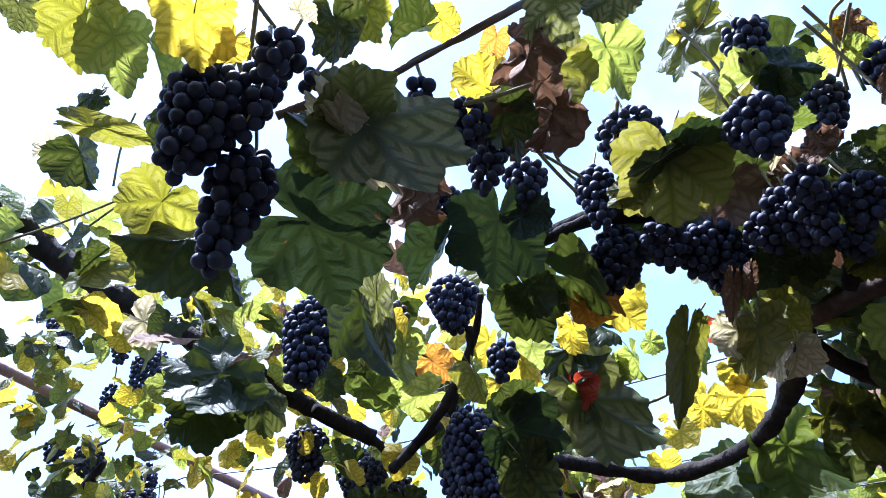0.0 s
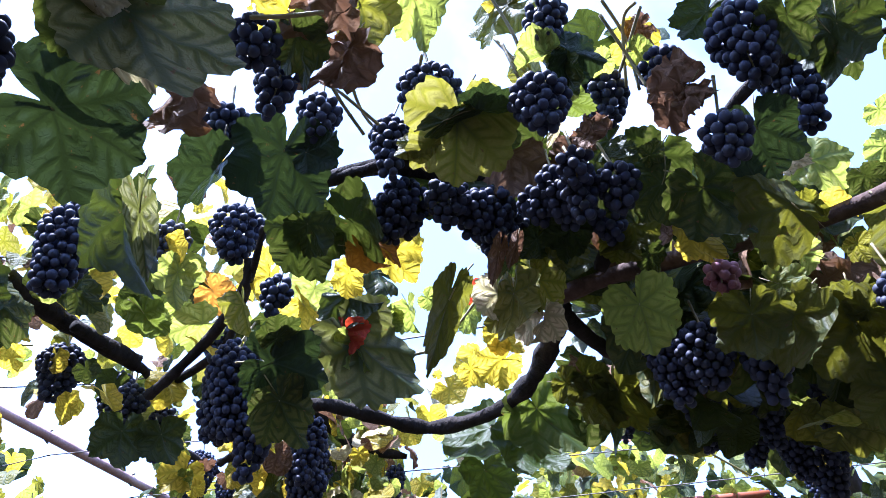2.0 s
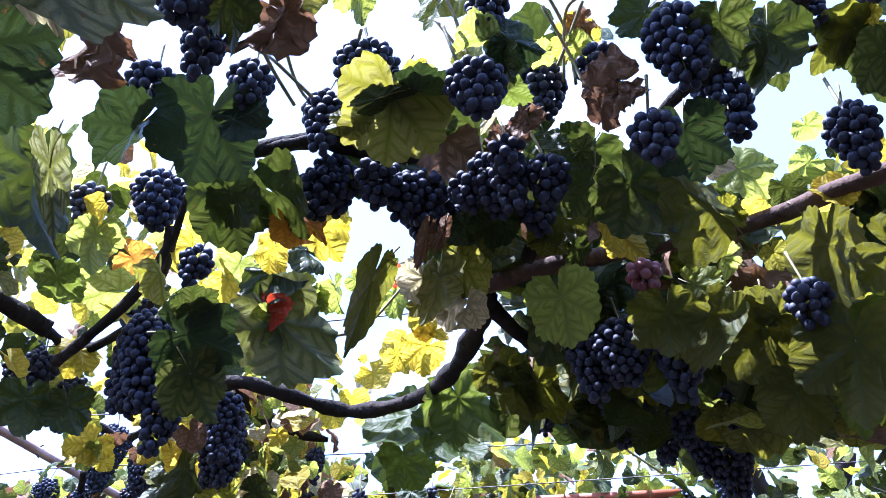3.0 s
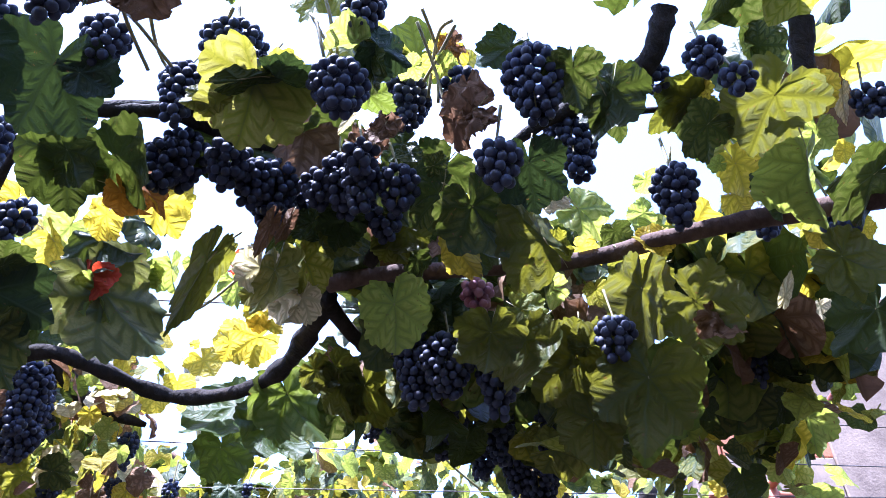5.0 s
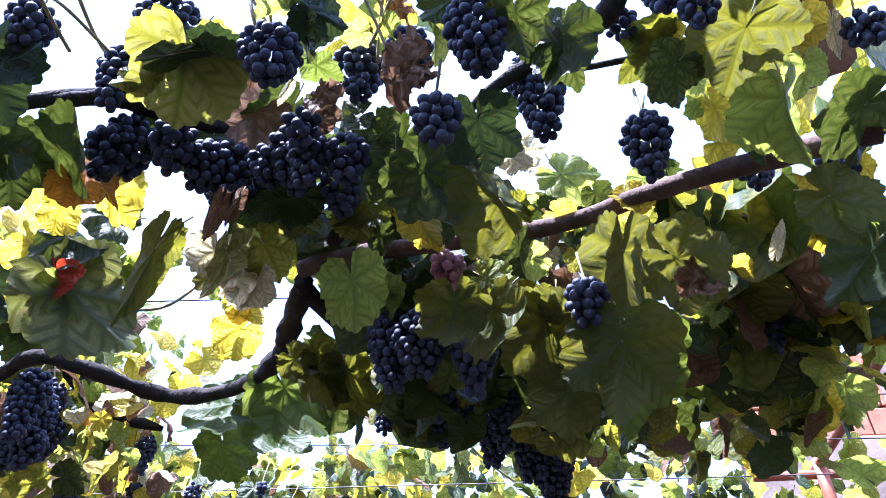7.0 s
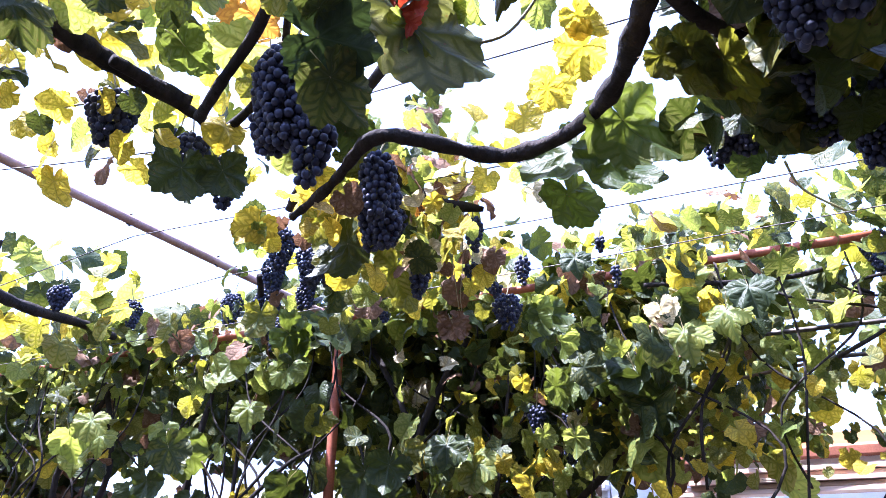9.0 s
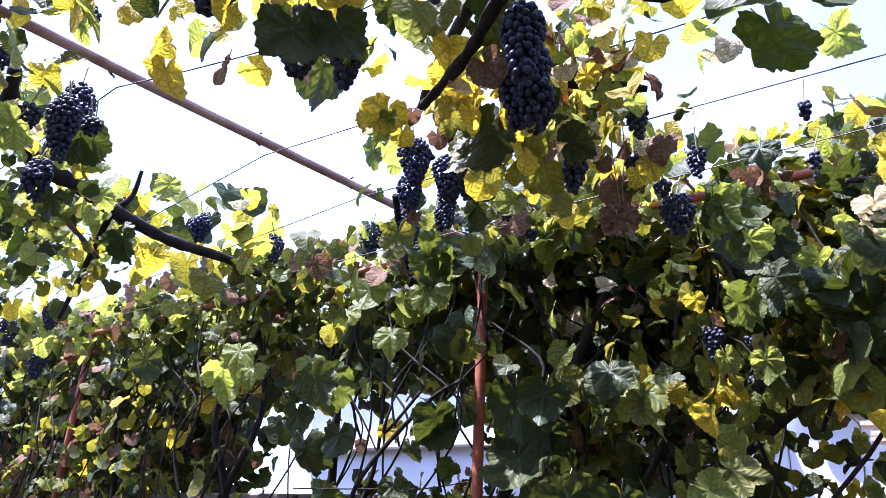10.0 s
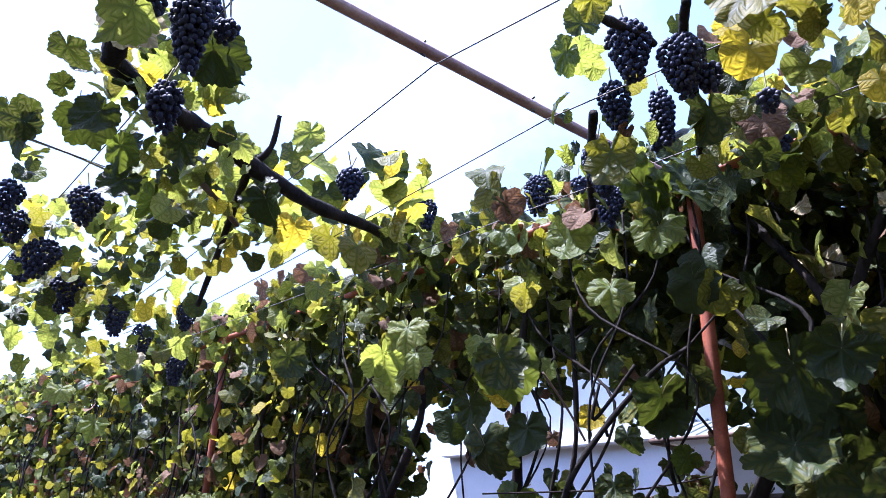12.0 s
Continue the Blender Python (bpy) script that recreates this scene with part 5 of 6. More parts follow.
grape_bunch(-1.085, 3.450, 2.584, 0.111, 0.096, False)
grape_bunch(-1.133, 2.476, 2.557, 0.220, 0.089, False)
grape_bunch(-1.249, 2.589, 2.409, 0.156, 0.086, False)
grape_bunch(-1.989, 3.245, 2.499, 0.145, 0.124, False)
grape_bunch(-2.196, 3.124, 2.481, 0.126, 0.109, False)
grape_bunch(-2.262, 3.231, 2.428, 0.130, 0.113, False)
grape_bunch(-1.070, 2.536, 2.525, 0.062, 0.054, False)
grape_bunch(-1.075, 3.446, 2.599, 0.118, 0.103, False)
grape_bunch(-0.979, 4.157, 2.816, 0.165, 0.116, False)
grape_bunch(-0.451, 4.170, 2.891, 0.186, 0.135, False)
grape_bunch(-0.273, 3.990, 2.780, 0.091, 0.079, False)
grape_bunch(0.049, 2.943, 2.614, 0.107, 0.076, False)
grape_bunch(0.101, 3.008, 2.585, 0.099, 0.086, False)
grape_bunch(-0.000, 3.296, 2.712, 0.220, 0.084, False)
grape_bunch(0.237, 2.997, 2.479, 0.076, 0.066, False)
grape_bunch(0.350, 3.339, 2.533, 0.067, 0.058, False)
grape_bunch(-2.186, 3.326, 2.344, 0.158, 0.135, False)
grape_bunch(-2.247, 3.555, 2.299, 0.170, 0.135, False)
grape_bunch(-2.539, 4.215, 2.436, 0.213, 0.135, False)
grape_bunch(-2.545, 4.814, 2.323, 0.220, 0.124, False)
grape_bunch(-0.109, 2.975, 2.728, 0.189, 0.135, False)
grape_bunch(-0.148, 3.201, 2.686, 0.173, 0.107, False)
grape_bunch(-0.197, 3.536, 2.676, 0.220, 0.132, False)
grape_bunch(-0.147, 3.877, 2.665, 0.192, 0.111, False)
grape_bunch(0.304, 4.028, 2.665, 0.170, 0.101, False)
grape_bunch(-1.240, 2.672, 2.744, 0.220, 0.122, False)
grape_bunch(-2.879, 3.952, 2.599, 0.168, 0.135, False)
grape_bunch(-2.467, 4.723, 2.560, 0.166, 0.124, False)
grape_bunch(-2.969, 5.062, 2.546, 0.183, 0.135, False)
vine_leaf(VINE, 1.135, 2.331, 2.710, -48, -50, -22, 0.084, "lime", "open")
vine_leaf(VINE, -0.153, 2.477, 2.483, -81, -8, 28, 0.065, "olive", "open")
vine_leaf(VINE, -0.382, 2.593, 2.767, -45, 17, -4, 0.133, "green", "open")
vine_leaf(VINE, -0.064, 2.012, 2.542, -52, -22, -53, 0.091, "green", "open")
vine_leaf(VINE, -0.202, 2.775, 2.655, -40, -4, -33, 0.065, "olive", "open")
vine_leaf(VINE, 0.129, 2.583, 2.502, -84, -14, -35, 0.133, "olive", "open")
vine_leaf(VINE, 0.382, 2.217, 2.278, 14, -42, -113, 0.070, "green", "open")
vine_leaf(VINE, 0.634, 2.590, 2.395, 74, -42, 164, 0.058, "yellow", "open")
vine_leaf(VINE, 0.814, 2.438, 2.199, -67, 12, 5, 0.085, "green", "domed")
vine_leaf(VINE, 1.090, 2.809, 2.294, -51, -27, -16, 0.085, "green", "open")
vine_leaf(VINE, 0.857, 2.552, 2.177, -62, 44, 46, 0.085, "green", "open")
vine_leaf(VINE, 1.324, 3.082, 2.266, -82, -36, -33, 0.139, "lime", "open")
vine_leaf(VINE, 1.102, 3.118, 2.164, -26, -49, -29, 0.129, "green", "open")
vine_leaf(VINE, 1.240, 3.174, 2.005, -85, -1, -48, 0.119, "yellow", "open")
vine_leaf(VINE, 1.486, 3.127, 2.138, -45, -29, -4, 0.132, "green", "open")
vine_leaf(VINE, 1.528, 2.803, 2.564, 85, 71, 173, 0.103, "yellow", "open")
vine_leaf(VINE, 1.402, 2.718, 2.406, -81, 24, 10, 0.087, "green", "open")
vine_leaf(VINE, 1.618, 2.805, 2.401, -12, -2, -51, 0.079, "yellow", "open")
vine_leaf(VINE, 0.492, 2.243, 2.089, -80, -21, -13, 0.064, "dry", "crumpled")
vine_leaf(VINE, 0.420, 2.187, 2.457, -63, -15, -39, 0.045, "yellow", "open")
vine_leaf(VINE, 0.158, 2.182, 2.495, 35, -4, -155, 0.061, "yellow", "open")
vine_leaf(VINE, 0.082, 2.319, 2.464, 94, -23, -162, 0.092, "yellow", "open")
vine_leaf(VINE, 0.126, 3.688, 2.558, -111, 41, 2, 0.150, "green", "open")
vine_leaf(VINE, -0.589, 3.831, 1.980, -79, -34, 9, 0.129, "green", "open")
vine_leaf(VINE, -0.028, 3.828, 1.800, -65, 15, -0, 0.120, "green", "open")
vine_leaf(VINE, -0.283, 4.389, 1.861, -104, 20, -29, 0.082, "yellow", "open")
vine_leaf(VINE, 0.340, 3.610, 1.819, -50, 3, -16, 0.165, "green", "domed")
vine_leaf(VINE, 0.322, 3.635, 1.643, -109, 8, -25, 0.177, "green", "domed")
vine_leaf(VINE, 0.452, 3.681, 1.763, -65, -2, -34, 0.124, "green", "open")
vine_leaf(VINE, 0.452, 3.645, 1.581, -82, -19, -39, 0.138, "green", "open")
vine_leaf(VINE, 0.524, 3.608, 1.978, -98, -0, -18, 0.129, "olive", "folded")
vine_leaf(VINE, 0.440, 3.471, 1.504, -82, -9, -0, 0.154, "green", "domed")
vine_leaf(VINE, 0.597, 3.497, 1.488, -89, -9, 22, 0.150, "green", "open")
vine_leaf(VINE, 0.741, 3.512, 1.497, -52, -41, -13, 0.130, "green", "domed")
vine_leaf(VINE, 1.089, 3.623, 1.620, -52, -21, -52, 0.134, "green", "open")
vine_leaf(VINE, 1.237, 3.636, 1.639, -35, -46, -30, 0.129, "green", "domed")
vine_leaf(VINE, -1.104, 2.246, 2.326, -28, 43, 39, 0.084, "lime", "open")
vine_leaf(VINE, -1.375, 2.523, 2.291, -81, 33, 19, 0.075, "green", "open")
vine_leaf(VINE, -1.141, 2.591, 2.492, -49, -38, 36, 0.106, "green", "open")
vine_leaf(VINE, -1.353, 2.831, 2.383, -65, -4, 66, 0.083, "green", "open")
vine_leaf(VINE, -0.575, 4.789, 2.615, -64, -1, -12, 0.136, "lime", "open")
vine_leaf(VINE, -1.098, 4.022, 2.058, -40, -22, 18, 0.126, "lime", "open")
vine_leaf(VINE, -1.858, 4.784, 2.245, -78, -35, 32, 0.132, "green", "open")
vine_leaf(VINE, -0.244, 3.212, 2.805, 15, -25, -120, 0.090, "lime", "open")
vine_leaf(VINE, 0.583, 4.039, 2.342, 74, -75, -158, 0.107, "pale", "open")
vine_leaf(VINE, -1.779, 2.712, 2.424, 19, 67, 146, 0.066, "green", "open")
vine_leaf(VINE, -1.400, 2.429, 2.303, 37, 45, -176, 0.039, "green", "open")
vine_leaf(VINE, 2.221, 3.502, 2.051, 155, -69, 89, 0.135, "lime", "open")
vine_leaf(VINE, 2.226, 3.480, 1.863, 174, -78, 124, 0.153, "lime", "domed")
vine_leaf(VINE, 1.542, 2.833, 2.564, -41, -81, -72, 0.101, "lime", "open")
vine_leaf(VINE, 1.583, 2.785, 2.439, -9, -38, -70, 0.087, "yellow", "open")
vine_leaf(VINE, 1.353, 2.683, 2.353, -39, -22, -19, 0.074, "pale", "folded")
vine_leaf(VINE, 1.262, 3.166, 1.984, -68, -8, -31, 0.120, "lime", "open")
vine_leaf(VINE, 1.082, 2.926, 2.281, -74, -19, -35, 0.085, "green", "domed")
vine_leaf(VINE, 1.271, 3.064, 2.269, -36, -37, -19, 0.140, "green", "folded")
vine_leaf(VINE, 1.300, 2.809, 2.128, -26, -39, -33, 0.150, "green", "folded")
vine_leaf(VINE, 1.469, 3.103, 2.121, -91, -12, -5, 0.126, "pale", "folded")
stem("arm", VINE, [(-1.576, 2.758, 2.632), (-1.479, 2.920, 2.560), (-1.399, 3.059, 2.534), (-1.339, 3.246, 2.515), (-1.278, 3.631, 2.553), (-1.186, 4.060, 2.635), (-1.144, 4.482, 2.706)], [0.028, 0.03, 0.03, 0.028, 0.026, 0.024, 0.02], BARK, 10, 0.30)
stem("cane", VINE, [(-1.347, 3.237, 2.533), (-1.287, 3.228, 2.588), (-1.253, 3.194, 2.687)], [0.012, 0.01, 0.008], BARK, 8, 0.25)
stem("cane", VINE, [(-1.367, 3.240, 2.515), (-1.457, 3.327, 2.391), (-1.564, 3.451, 2.298), (-1.753, 3.677, 2.184)], [0.014, 0.012, 0.011, 0.01], BARK, 8, 0.25)
stem("cane", VINE, [(-1.496, 2.920, 2.552), (-1.509, 3.060, 2.473), (-1.461, 3.211, 2.401), (-1.440, 3.345, 2.355)], [0.01, 0.01, 0.01, 0.01], CANE, 8, 0.25)
stem("cane", VINE, [(-2.309, 3.120, 2.698), (-2.054, 3.210, 2.618), (-1.902, 3.373, 2.573)], [0.004, 0.004, 0.004], SHOOT, 8, 0.25)
stem("trunk", VINE, [(3.088, 3.010, 3.134), (3.276, 3.097, 2.931), (3.498, 3.192, 2.703), (3.749, 3.278, 2.475), (3.923, 3.423, 2.195)], [0.045, 0.05, 0.055, 0.06, 0.06], BARK, 10, 0.30)
stem("trunk", VINE, [(3.702, 2.866, 3.259), (3.740, 3.149, 2.841), (3.843, 3.376, 2.476), (3.992, 3.699, 1.953)], [0.05, 0.055, 0.06, 0.065], BARK, 10, 0.30)
stem("cane", VINE, [(1.761, 2.363, 2.849), (1.896, 2.481, 2.814), (2.051, 2.501, 2.752), (2.137, 2.489, 2.706)], [0.005, 0.005, 0.005, 0.005], SHOOT, 8, 0.25)
stem("cane", VINE, [(1.407, 2.921, 2.554), (1.780, 2.862, 2.568), (2.013, 2.818, 2.591), (2.196, 2.771, 2.636)], [0.011, 0.011, 0.01, 0.009], BARK, 8, 0.25)
stem("cane", VINE, [(1.590, 3.567, 2.095), (1.895, 3.441, 2.267), (2.285, 3.338, 2.367), (2.704, 3.243, 2.444)], [0.008, 0.008, 0.008, 0.008], CANE, 8, 0.25)
stem("arm", VINE, [(0.259, 2.055, 2.867), (0.051, 2.361, 2.688), (-0.038, 2.526, 2.570)], [0.02, 0.018, 0.014], BARK, 10, 0.30)
stem("arm", VINE, [(0.140, 2.341, 2.725), (0.288, 2.363, 2.665), (0.439, 2.396, 2.580), (0.621, 2.398, 2.562)], [0.022, 0.026, 0.024, 0.01], BARK, 10, 0.35)
stem("arm", VINE, [(-0.182, 2.882, 2.685), (-0.077, 2.947, 2.665), (-0.031, 2.985, 2.650)], [0.014, 0.013, 0.01], BARK, 8, 0.35)
stem("arm", VINE, [(0.038, 2.830, 2.663), (0.047, 2.996, 2.666), (0.100, 3.234, 2.653), (0.152, 3.595, 2.610)], [0.013, 0.012, 0.011, 0.01], BARK, 8, 0.25)
stem("arm", VINE, [(-0.207, 3.283, 2.637), (-0.227, 3.727, 2.622), (-0.215, 4.187, 2.583)], [0.014, 0.015, 0.015], BARK, 8, 0.30)
stem("shoot", VINE, [(-0.219, 0.458, 2.187), (-0.215, 0.437, 2.211), (-0.212, 0.411, 2.239)], [0.0032, 0.003, 0.0028], SHOOT, 6, 0.10)
stem("shoot", VINE, [(-0.231, 0.482, 2.190), (-0.242, 0.460, 2.213), (-0.265, 0.447, 2.225)], [0.0032, 0.003, 0.0028], SHOOT, 6, 0.10)
stem("shoot", VINE, [(-0.224, 0.536, 2.324), (-0.178, 0.552, 2.310), (-0.156, 0.550, 2.314)], [0.0032, 0.003, 0.0028], SHOOT, 6, 0.10)
stem("shoot", VINE, [(-0.248, 0.460, 2.330), (-0.226, 0.480, 2.311), (-0.196, 0.504, 2.287)], [0.0032, 0.003, 0.0028], SHOOT, 6, 0.10)
stem("shoot", VINE, [(0.019, 0.553, 2.251), (0.061, 0.546, 2.261), (0.103, 0.537, 2.275)], [0.0032, 0.003, 0.0028], SHOOT, 6, 0.10)
stem("shoot", VINE, [(0.109, 0.706, 2.388), (0.146, 0.736, 2.359), (0.190, 0.766, 2.330)], [0.0032, 0.003, 0.0028], SHOOT, 6, 0.10)
stem("shoot", VINE, [(0.264, 0.863, 2.437), (0.152, 0.801, 2.455), (0.124, 0.732, 2.384)], [0.0032, 0.003, 0.0028], SHOOT, 6, 0.10)
stem("shoot", VINE, [(0.156, 0.783, 2.476), (0.203, 0.866, 2.481), (0.311, 0.862, 2.383)], [0.0032, 0.003, 0.0028], SHOOT, 6, 0.10)
stem("shoot", VINE, [(0.533, 0.598, 2.554), (0.593, 0.628, 2.494), (0.613, 0.631, 2.434)], [0.0032, 0.003, 0.0028], SHOOT, 6, 0.10)
stem("shoot", VINE, [(0.587, 0.562, 2.547), (0.588, 0.621, 2.513), (0.585, 0.653, 2.488)], [0.0032, 0.003, 0.0028], SHOOT, 6, 0.10)
stem("shoot", VINE, [(0.371, 0.666, 2.518), (0.434, 0.664, 2.421), (0.464, 0.661, 2.339)], [0.0032, 0.003, 0.0028], SHOOT, 6, 0.10)
stem("shoot", VINE, [(0.263, 0.721, 2.507), (0.264, 0.767, 2.476), (0.260, 0.797, 2.450)], [0.0032, 0.003, 0.0028], SHOOT, 6, 0.10)
stem("shoot", VINE, [(0.534, 0.586, 2.580), (0.594, 0.628, 2.555), (0.619, 0.657, 2.460)], [0.0032, 0.003, 0.0028], SHOOT, 6, 0.10)
stem("shoot", VINE, [(0.588, 0.572, 2.575), (0.583, 0.609, 2.572), (0.610, 0.677, 2.488)], [0.0032, 0.003, 0.0028], SHOOT, 6, 0.10)
stem("shoot", VINE, [(0.353, 0.629, 2.580), (0.396, 0.642, 2.504), (0.415, 0.658, 2.452)], [0.0032, 0.003, 0.0028], SHOOT, 6, 0.10)
stem("shoot", VINE, [(0.381, 0.658, 2.497), (0.397, 0.658, 2.444), (0.411, 0.666, 2.419)], [0.0032, 0.003, 0.0028], SHOOT, 6, 0.10)
stem("shoot", VINE, [(0.356, 1.298, 2.276), (0.452, 1.303, 2.326), (0.525, 1.256, 2.432)], [0.0032, 0.003, 0.0028], SHOOT, 6, 0.10)
stem("shoot", VINE, [(1.042, 0.528, 2.540), (1.030, 0.515, 2.424), (1.023, 0.507, 2.370)], [0.0032, 0.003, 0.0028], SHOOT, 6, 0.10)
stem("shoot", VINE, [(1.528, 1.021, 2.413), (1.718, 1.066, 2.533), (1.583, 0.888, 2.484)], [0.0032, 0.003, 0.0028], SHOOT, 6, 0.10)
stem("shoot", VINE, [(-1.090, 1.238, 2.604), (-0.932, 1.204, 2.653), (-0.787, 1.165, 2.707)], [0.0032, 0.003, 0.0028], SHOOT, 6, 0.10)
stem("shoot", VINE, [(-1.001, 1.317, 2.673), (-0.878, 1.256, 2.749), (-0.822, 1.232, 2.778)], [0.0032, 0.003, 0.0028], SHOOT, 6, 0.10)
stem("shoot", VINE, [(-0.931, 1.284, 2.862), (-0.913, 1.212, 2.940), (-0.879, 1.152, 3.008)], [0.0032, 0.003, 0.0028], SHOOT, 6, 0.10)
stem("shoot", VINE, [(-0.649, 2.030, 2.502), (-0.607, 2.006, 2.551), (-0.555, 1.999, 2.564)], [0.0032, 0.003, 0.0028], SHOOT, 6, 0.10)
stem("cane", VINE, [(-0.229, 0.590, 2.266), (-0.199, 0.583, 2.276), (-0.170, 0.578, 2.283), (-0.147, 0.588, 2.274)], [0.006, 0.007, 0.007, 0.006], CANE, 8, 0.25)
stem("shoot", VINE, [(0.520, 2.392, 2.583), (0.525, 2.461, 2.425), (0.546, 2.512, 2.310), (0.584, 2.584, 2.146)], [0.0015, 0.0015, 0.0015, 0.0015], SHOOT, 5, 0.25)
stem("shoot", VINE, [(0.539, 2.394, 2.575), (0.562, 2.467, 2.410), (0.563, 2.526, 2.278), (0.595, 2.576, 2.163)], [0.0015, 0.0015, 0.0015, 0.0015], SHOOT, 5, 0.25)
grape_bunch(0.830, 1.034, 2.273, 0.179, 0.102)
grape_bunch(1.183, 1.415, 2.436, 0.206, 0.122)
grape_bunch(1.450, 1.492, 2.441, 0.220, 0.114)
grape_bunch(1.495, 1.443, 2.355, 0.194, 0.127)
grape_bunch(1.283, 1.877, 2.657, 0.155, 0.125)
foliage(VINE, 11, 62, (1.042, 1.378, 2.561), (0.190, -0.020, 0.012), (0.036, 0.203, -0.222), (0.139, 0.194, 0.152), 0.085, {'green': 7, 'olive': 2, 'lime': 1, 'dry': 1}, 0.50)
foliage(VINE, 12, 18, (-0.727, 1.460, 2.711), (0.275, -0.029, 0.017), (0.022, 0.127, -0.139), (-0.151, 0.272, 0.229), 0.085, {'green': 7, 'olive': 2, 'lime': 1, 'dry': 1}, 0.50)
vine_leaf(VINE, 1.114, 2.832, 2.285, -61, 9, 149, 0.085, "green", "open")
vine_leaf(VINE, 1.292, 2.850, 2.160, -56, 10, 144, 0.125, "green", "folded")
vine_leaf(VINE, 1.371, 2.882, 2.056, -54, 9, 148, 0.125, "green", "folded")
vine_leaf(VINE, 1.031, 2.682, 2.540, -64, 7, 157, 0.085, "green", "open")
vine_leaf(VINE, 1.395, 2.714, 2.368, -63, 11, 140, 0.074, "pale", "folded")
vine_leaf(VINE, 0.966, 2.949, 2.440, -57, 6, 159, 0.085, "green", "open")
vine_leaf(VINE, 1.122, 2.983, 2.340, -62, 8, 152, 0.085, "green", "open")
vine_leaf(VINE, 1.276, 3.010, 2.238, -54, 7, 155, 0.125, "green", "folded")
vine_leaf(VINE, 1.071, 3.059, 2.127, -55, 9, 147, 0.085, "lime", "open")
vine_leaf(VINE, 1.414, 3.060, 2.101, -53, 9, 147, 0.125, "lime", "open")
vine_leaf(VINE, 0.612, 3.168, 1.914, -56, 6, 158, 0.125, "green", "open")
vine_leaf(VINE, 0.725, 3.189, 1.856, -52, 8, 152, 0.125, "lime", "open")
vine_leaf(VINE, 1.466, 2.749, 2.293, -55, 8, 151, 0.125, "lime", "open")
vine_leaf(VINE, 1.694, 2.635, 2.448, -62, 9, 147, 0.120, "green", "open")
vine_leaf(VINE, 1.617, 2.683, 2.367, -60, 11, 140, 0.113, "lime", "open")
vine_leaf(VINE, 2.099, 2.872, 2.585, -60, 10, 144, 0.125, "green", "folded")
vine_leaf(VINE, -0.039, 3.278, 2.225, -56, 2, 172, 0.100, "lime", "open")
vine_leaf(VINE, -0.190, 3.352, 2.070, -54, 2, 175, 0.100, "lime", "open")
vine_leaf(VINE, -0.906, 3.698, 2.065, -59, 0, 180, 0.100, "lime", "open")
vine_leaf(VINE, 0.561, 3.863, 2.294, -60, 9, 148, 0.100, "pale", "folded")
vine_leaf(VINE, 0.624, 3.515, 1.914, -53, 5, 163, 0.100, "lime", "folded")
vine_leaf(VINE, 0.743, 3.495, 1.992, -57, 5, 164, 0.100, "green", "open")
vine_leaf(VINE, 0.847, 3.534, 1.899, -60, 7, 155, 0.099, "mottled", "open")
vine_leaf(VINE, 1.069, 3.471, 1.602, -51, 9, 149, 0.100, "green", "folded")
vine_leaf(VINE, 1.258, 3.542, 1.763, -52, 8, 154, 0.100, "lime", "open")
vine_leaf(VINE, 0.783, 3.452, 1.521, -49, 6, 158, 0.100, "green", "open")
vine_leaf(VINE, -0.996, 4.166, 2.084, -55, 1, 176, 0.100, "lime", "open")
vine_leaf(VINE, -1.095, 4.177, 1.974, -56, 1, 175, 0.100, "lime", "folded")
vine_leaf(VINE, -0.537, 4.132, 2.380, -57, 3, 169, 0.100, "lime", "open")
vine_leaf(VINE, -0.713, 4.203, 2.140, -52, 3, 171, 0.100, "lime", "open")
vine_leaf(VINE, -1.450, 4.142, 2.402, -56, -1, -175, 0.080, "lime", "open")
vine_leaf(VINE, -2.755, 4.513, 1.867, -55, -7, -157, 0.100, "lime", "open")
vine_leaf(VINE, -3.215, 4.773, 2.092, -45, -8, -153, 0.100, "lime", "open")
vine_leaf(VINE, -2.798, 4.788, 2.278, -48, -5, -162, 0.080, "pale", "open")
foliage(VINE, 13, 46, (1.051, 1.384, 2.886), (0.300, -0.032, 0.019), (0.027, 0.156, -0.171), (0.112, 0.155, 0.158), 0.095, {'green': 7, 'olive': 2, 'lime': 1, 'dry': 1}, 0.50)
foliage(VINE, 14, 45, (1.783, 1.176, 2.431), (0.264, -0.139, 0.006), (0.048, 0.085, -0.118), (0.288, 0.205, 0.171), 0.085, {'green': 7, 'olive': 2, 'lime': 1, 'dry': 1}, 0.50)
foliage(VINE, 16, 52, (-1.122, 1.655, 2.962), (0.336, 0.004, 0.022), (0.008, 0.139, -0.149), (-0.286, 0.400, 0.356), 0.075, {'green': 4, 'lime': 4, 'olive': 3, 'yellow': 2}, 0.50)
foliage(VINE, 17, 42, (1.304, 2.914, 2.194), (0.297, -0.043, 0.003), (0.023, 0.143, -0.301), (0.069, 0.162, 0.051), 0.095, {'green': 5, 'lime': 2, 'pale': 0.5}, 0.90)
foliage(VINE, 18, 70, (2.125, 3.291, 2.279), (0.309, -0.044, 0.003), (0.021, 0.128, -0.269), (0.176, 0.272, 0.082), 0.075, {'lime': 5, 'yellow': 1, 'green': 2, 'olive': 2}, 0.80)
foliage(VINE, 19, 36, (-0.006, 3.347, 2.260), (0.571, -0.030, 0.023), (0.021, 0.144, -0.326), (-0.011, 0.168, 0.053), 0.085, {'green': 4, 'olive': 3, 'lime': 2, 'dry': 1}, 0.90)
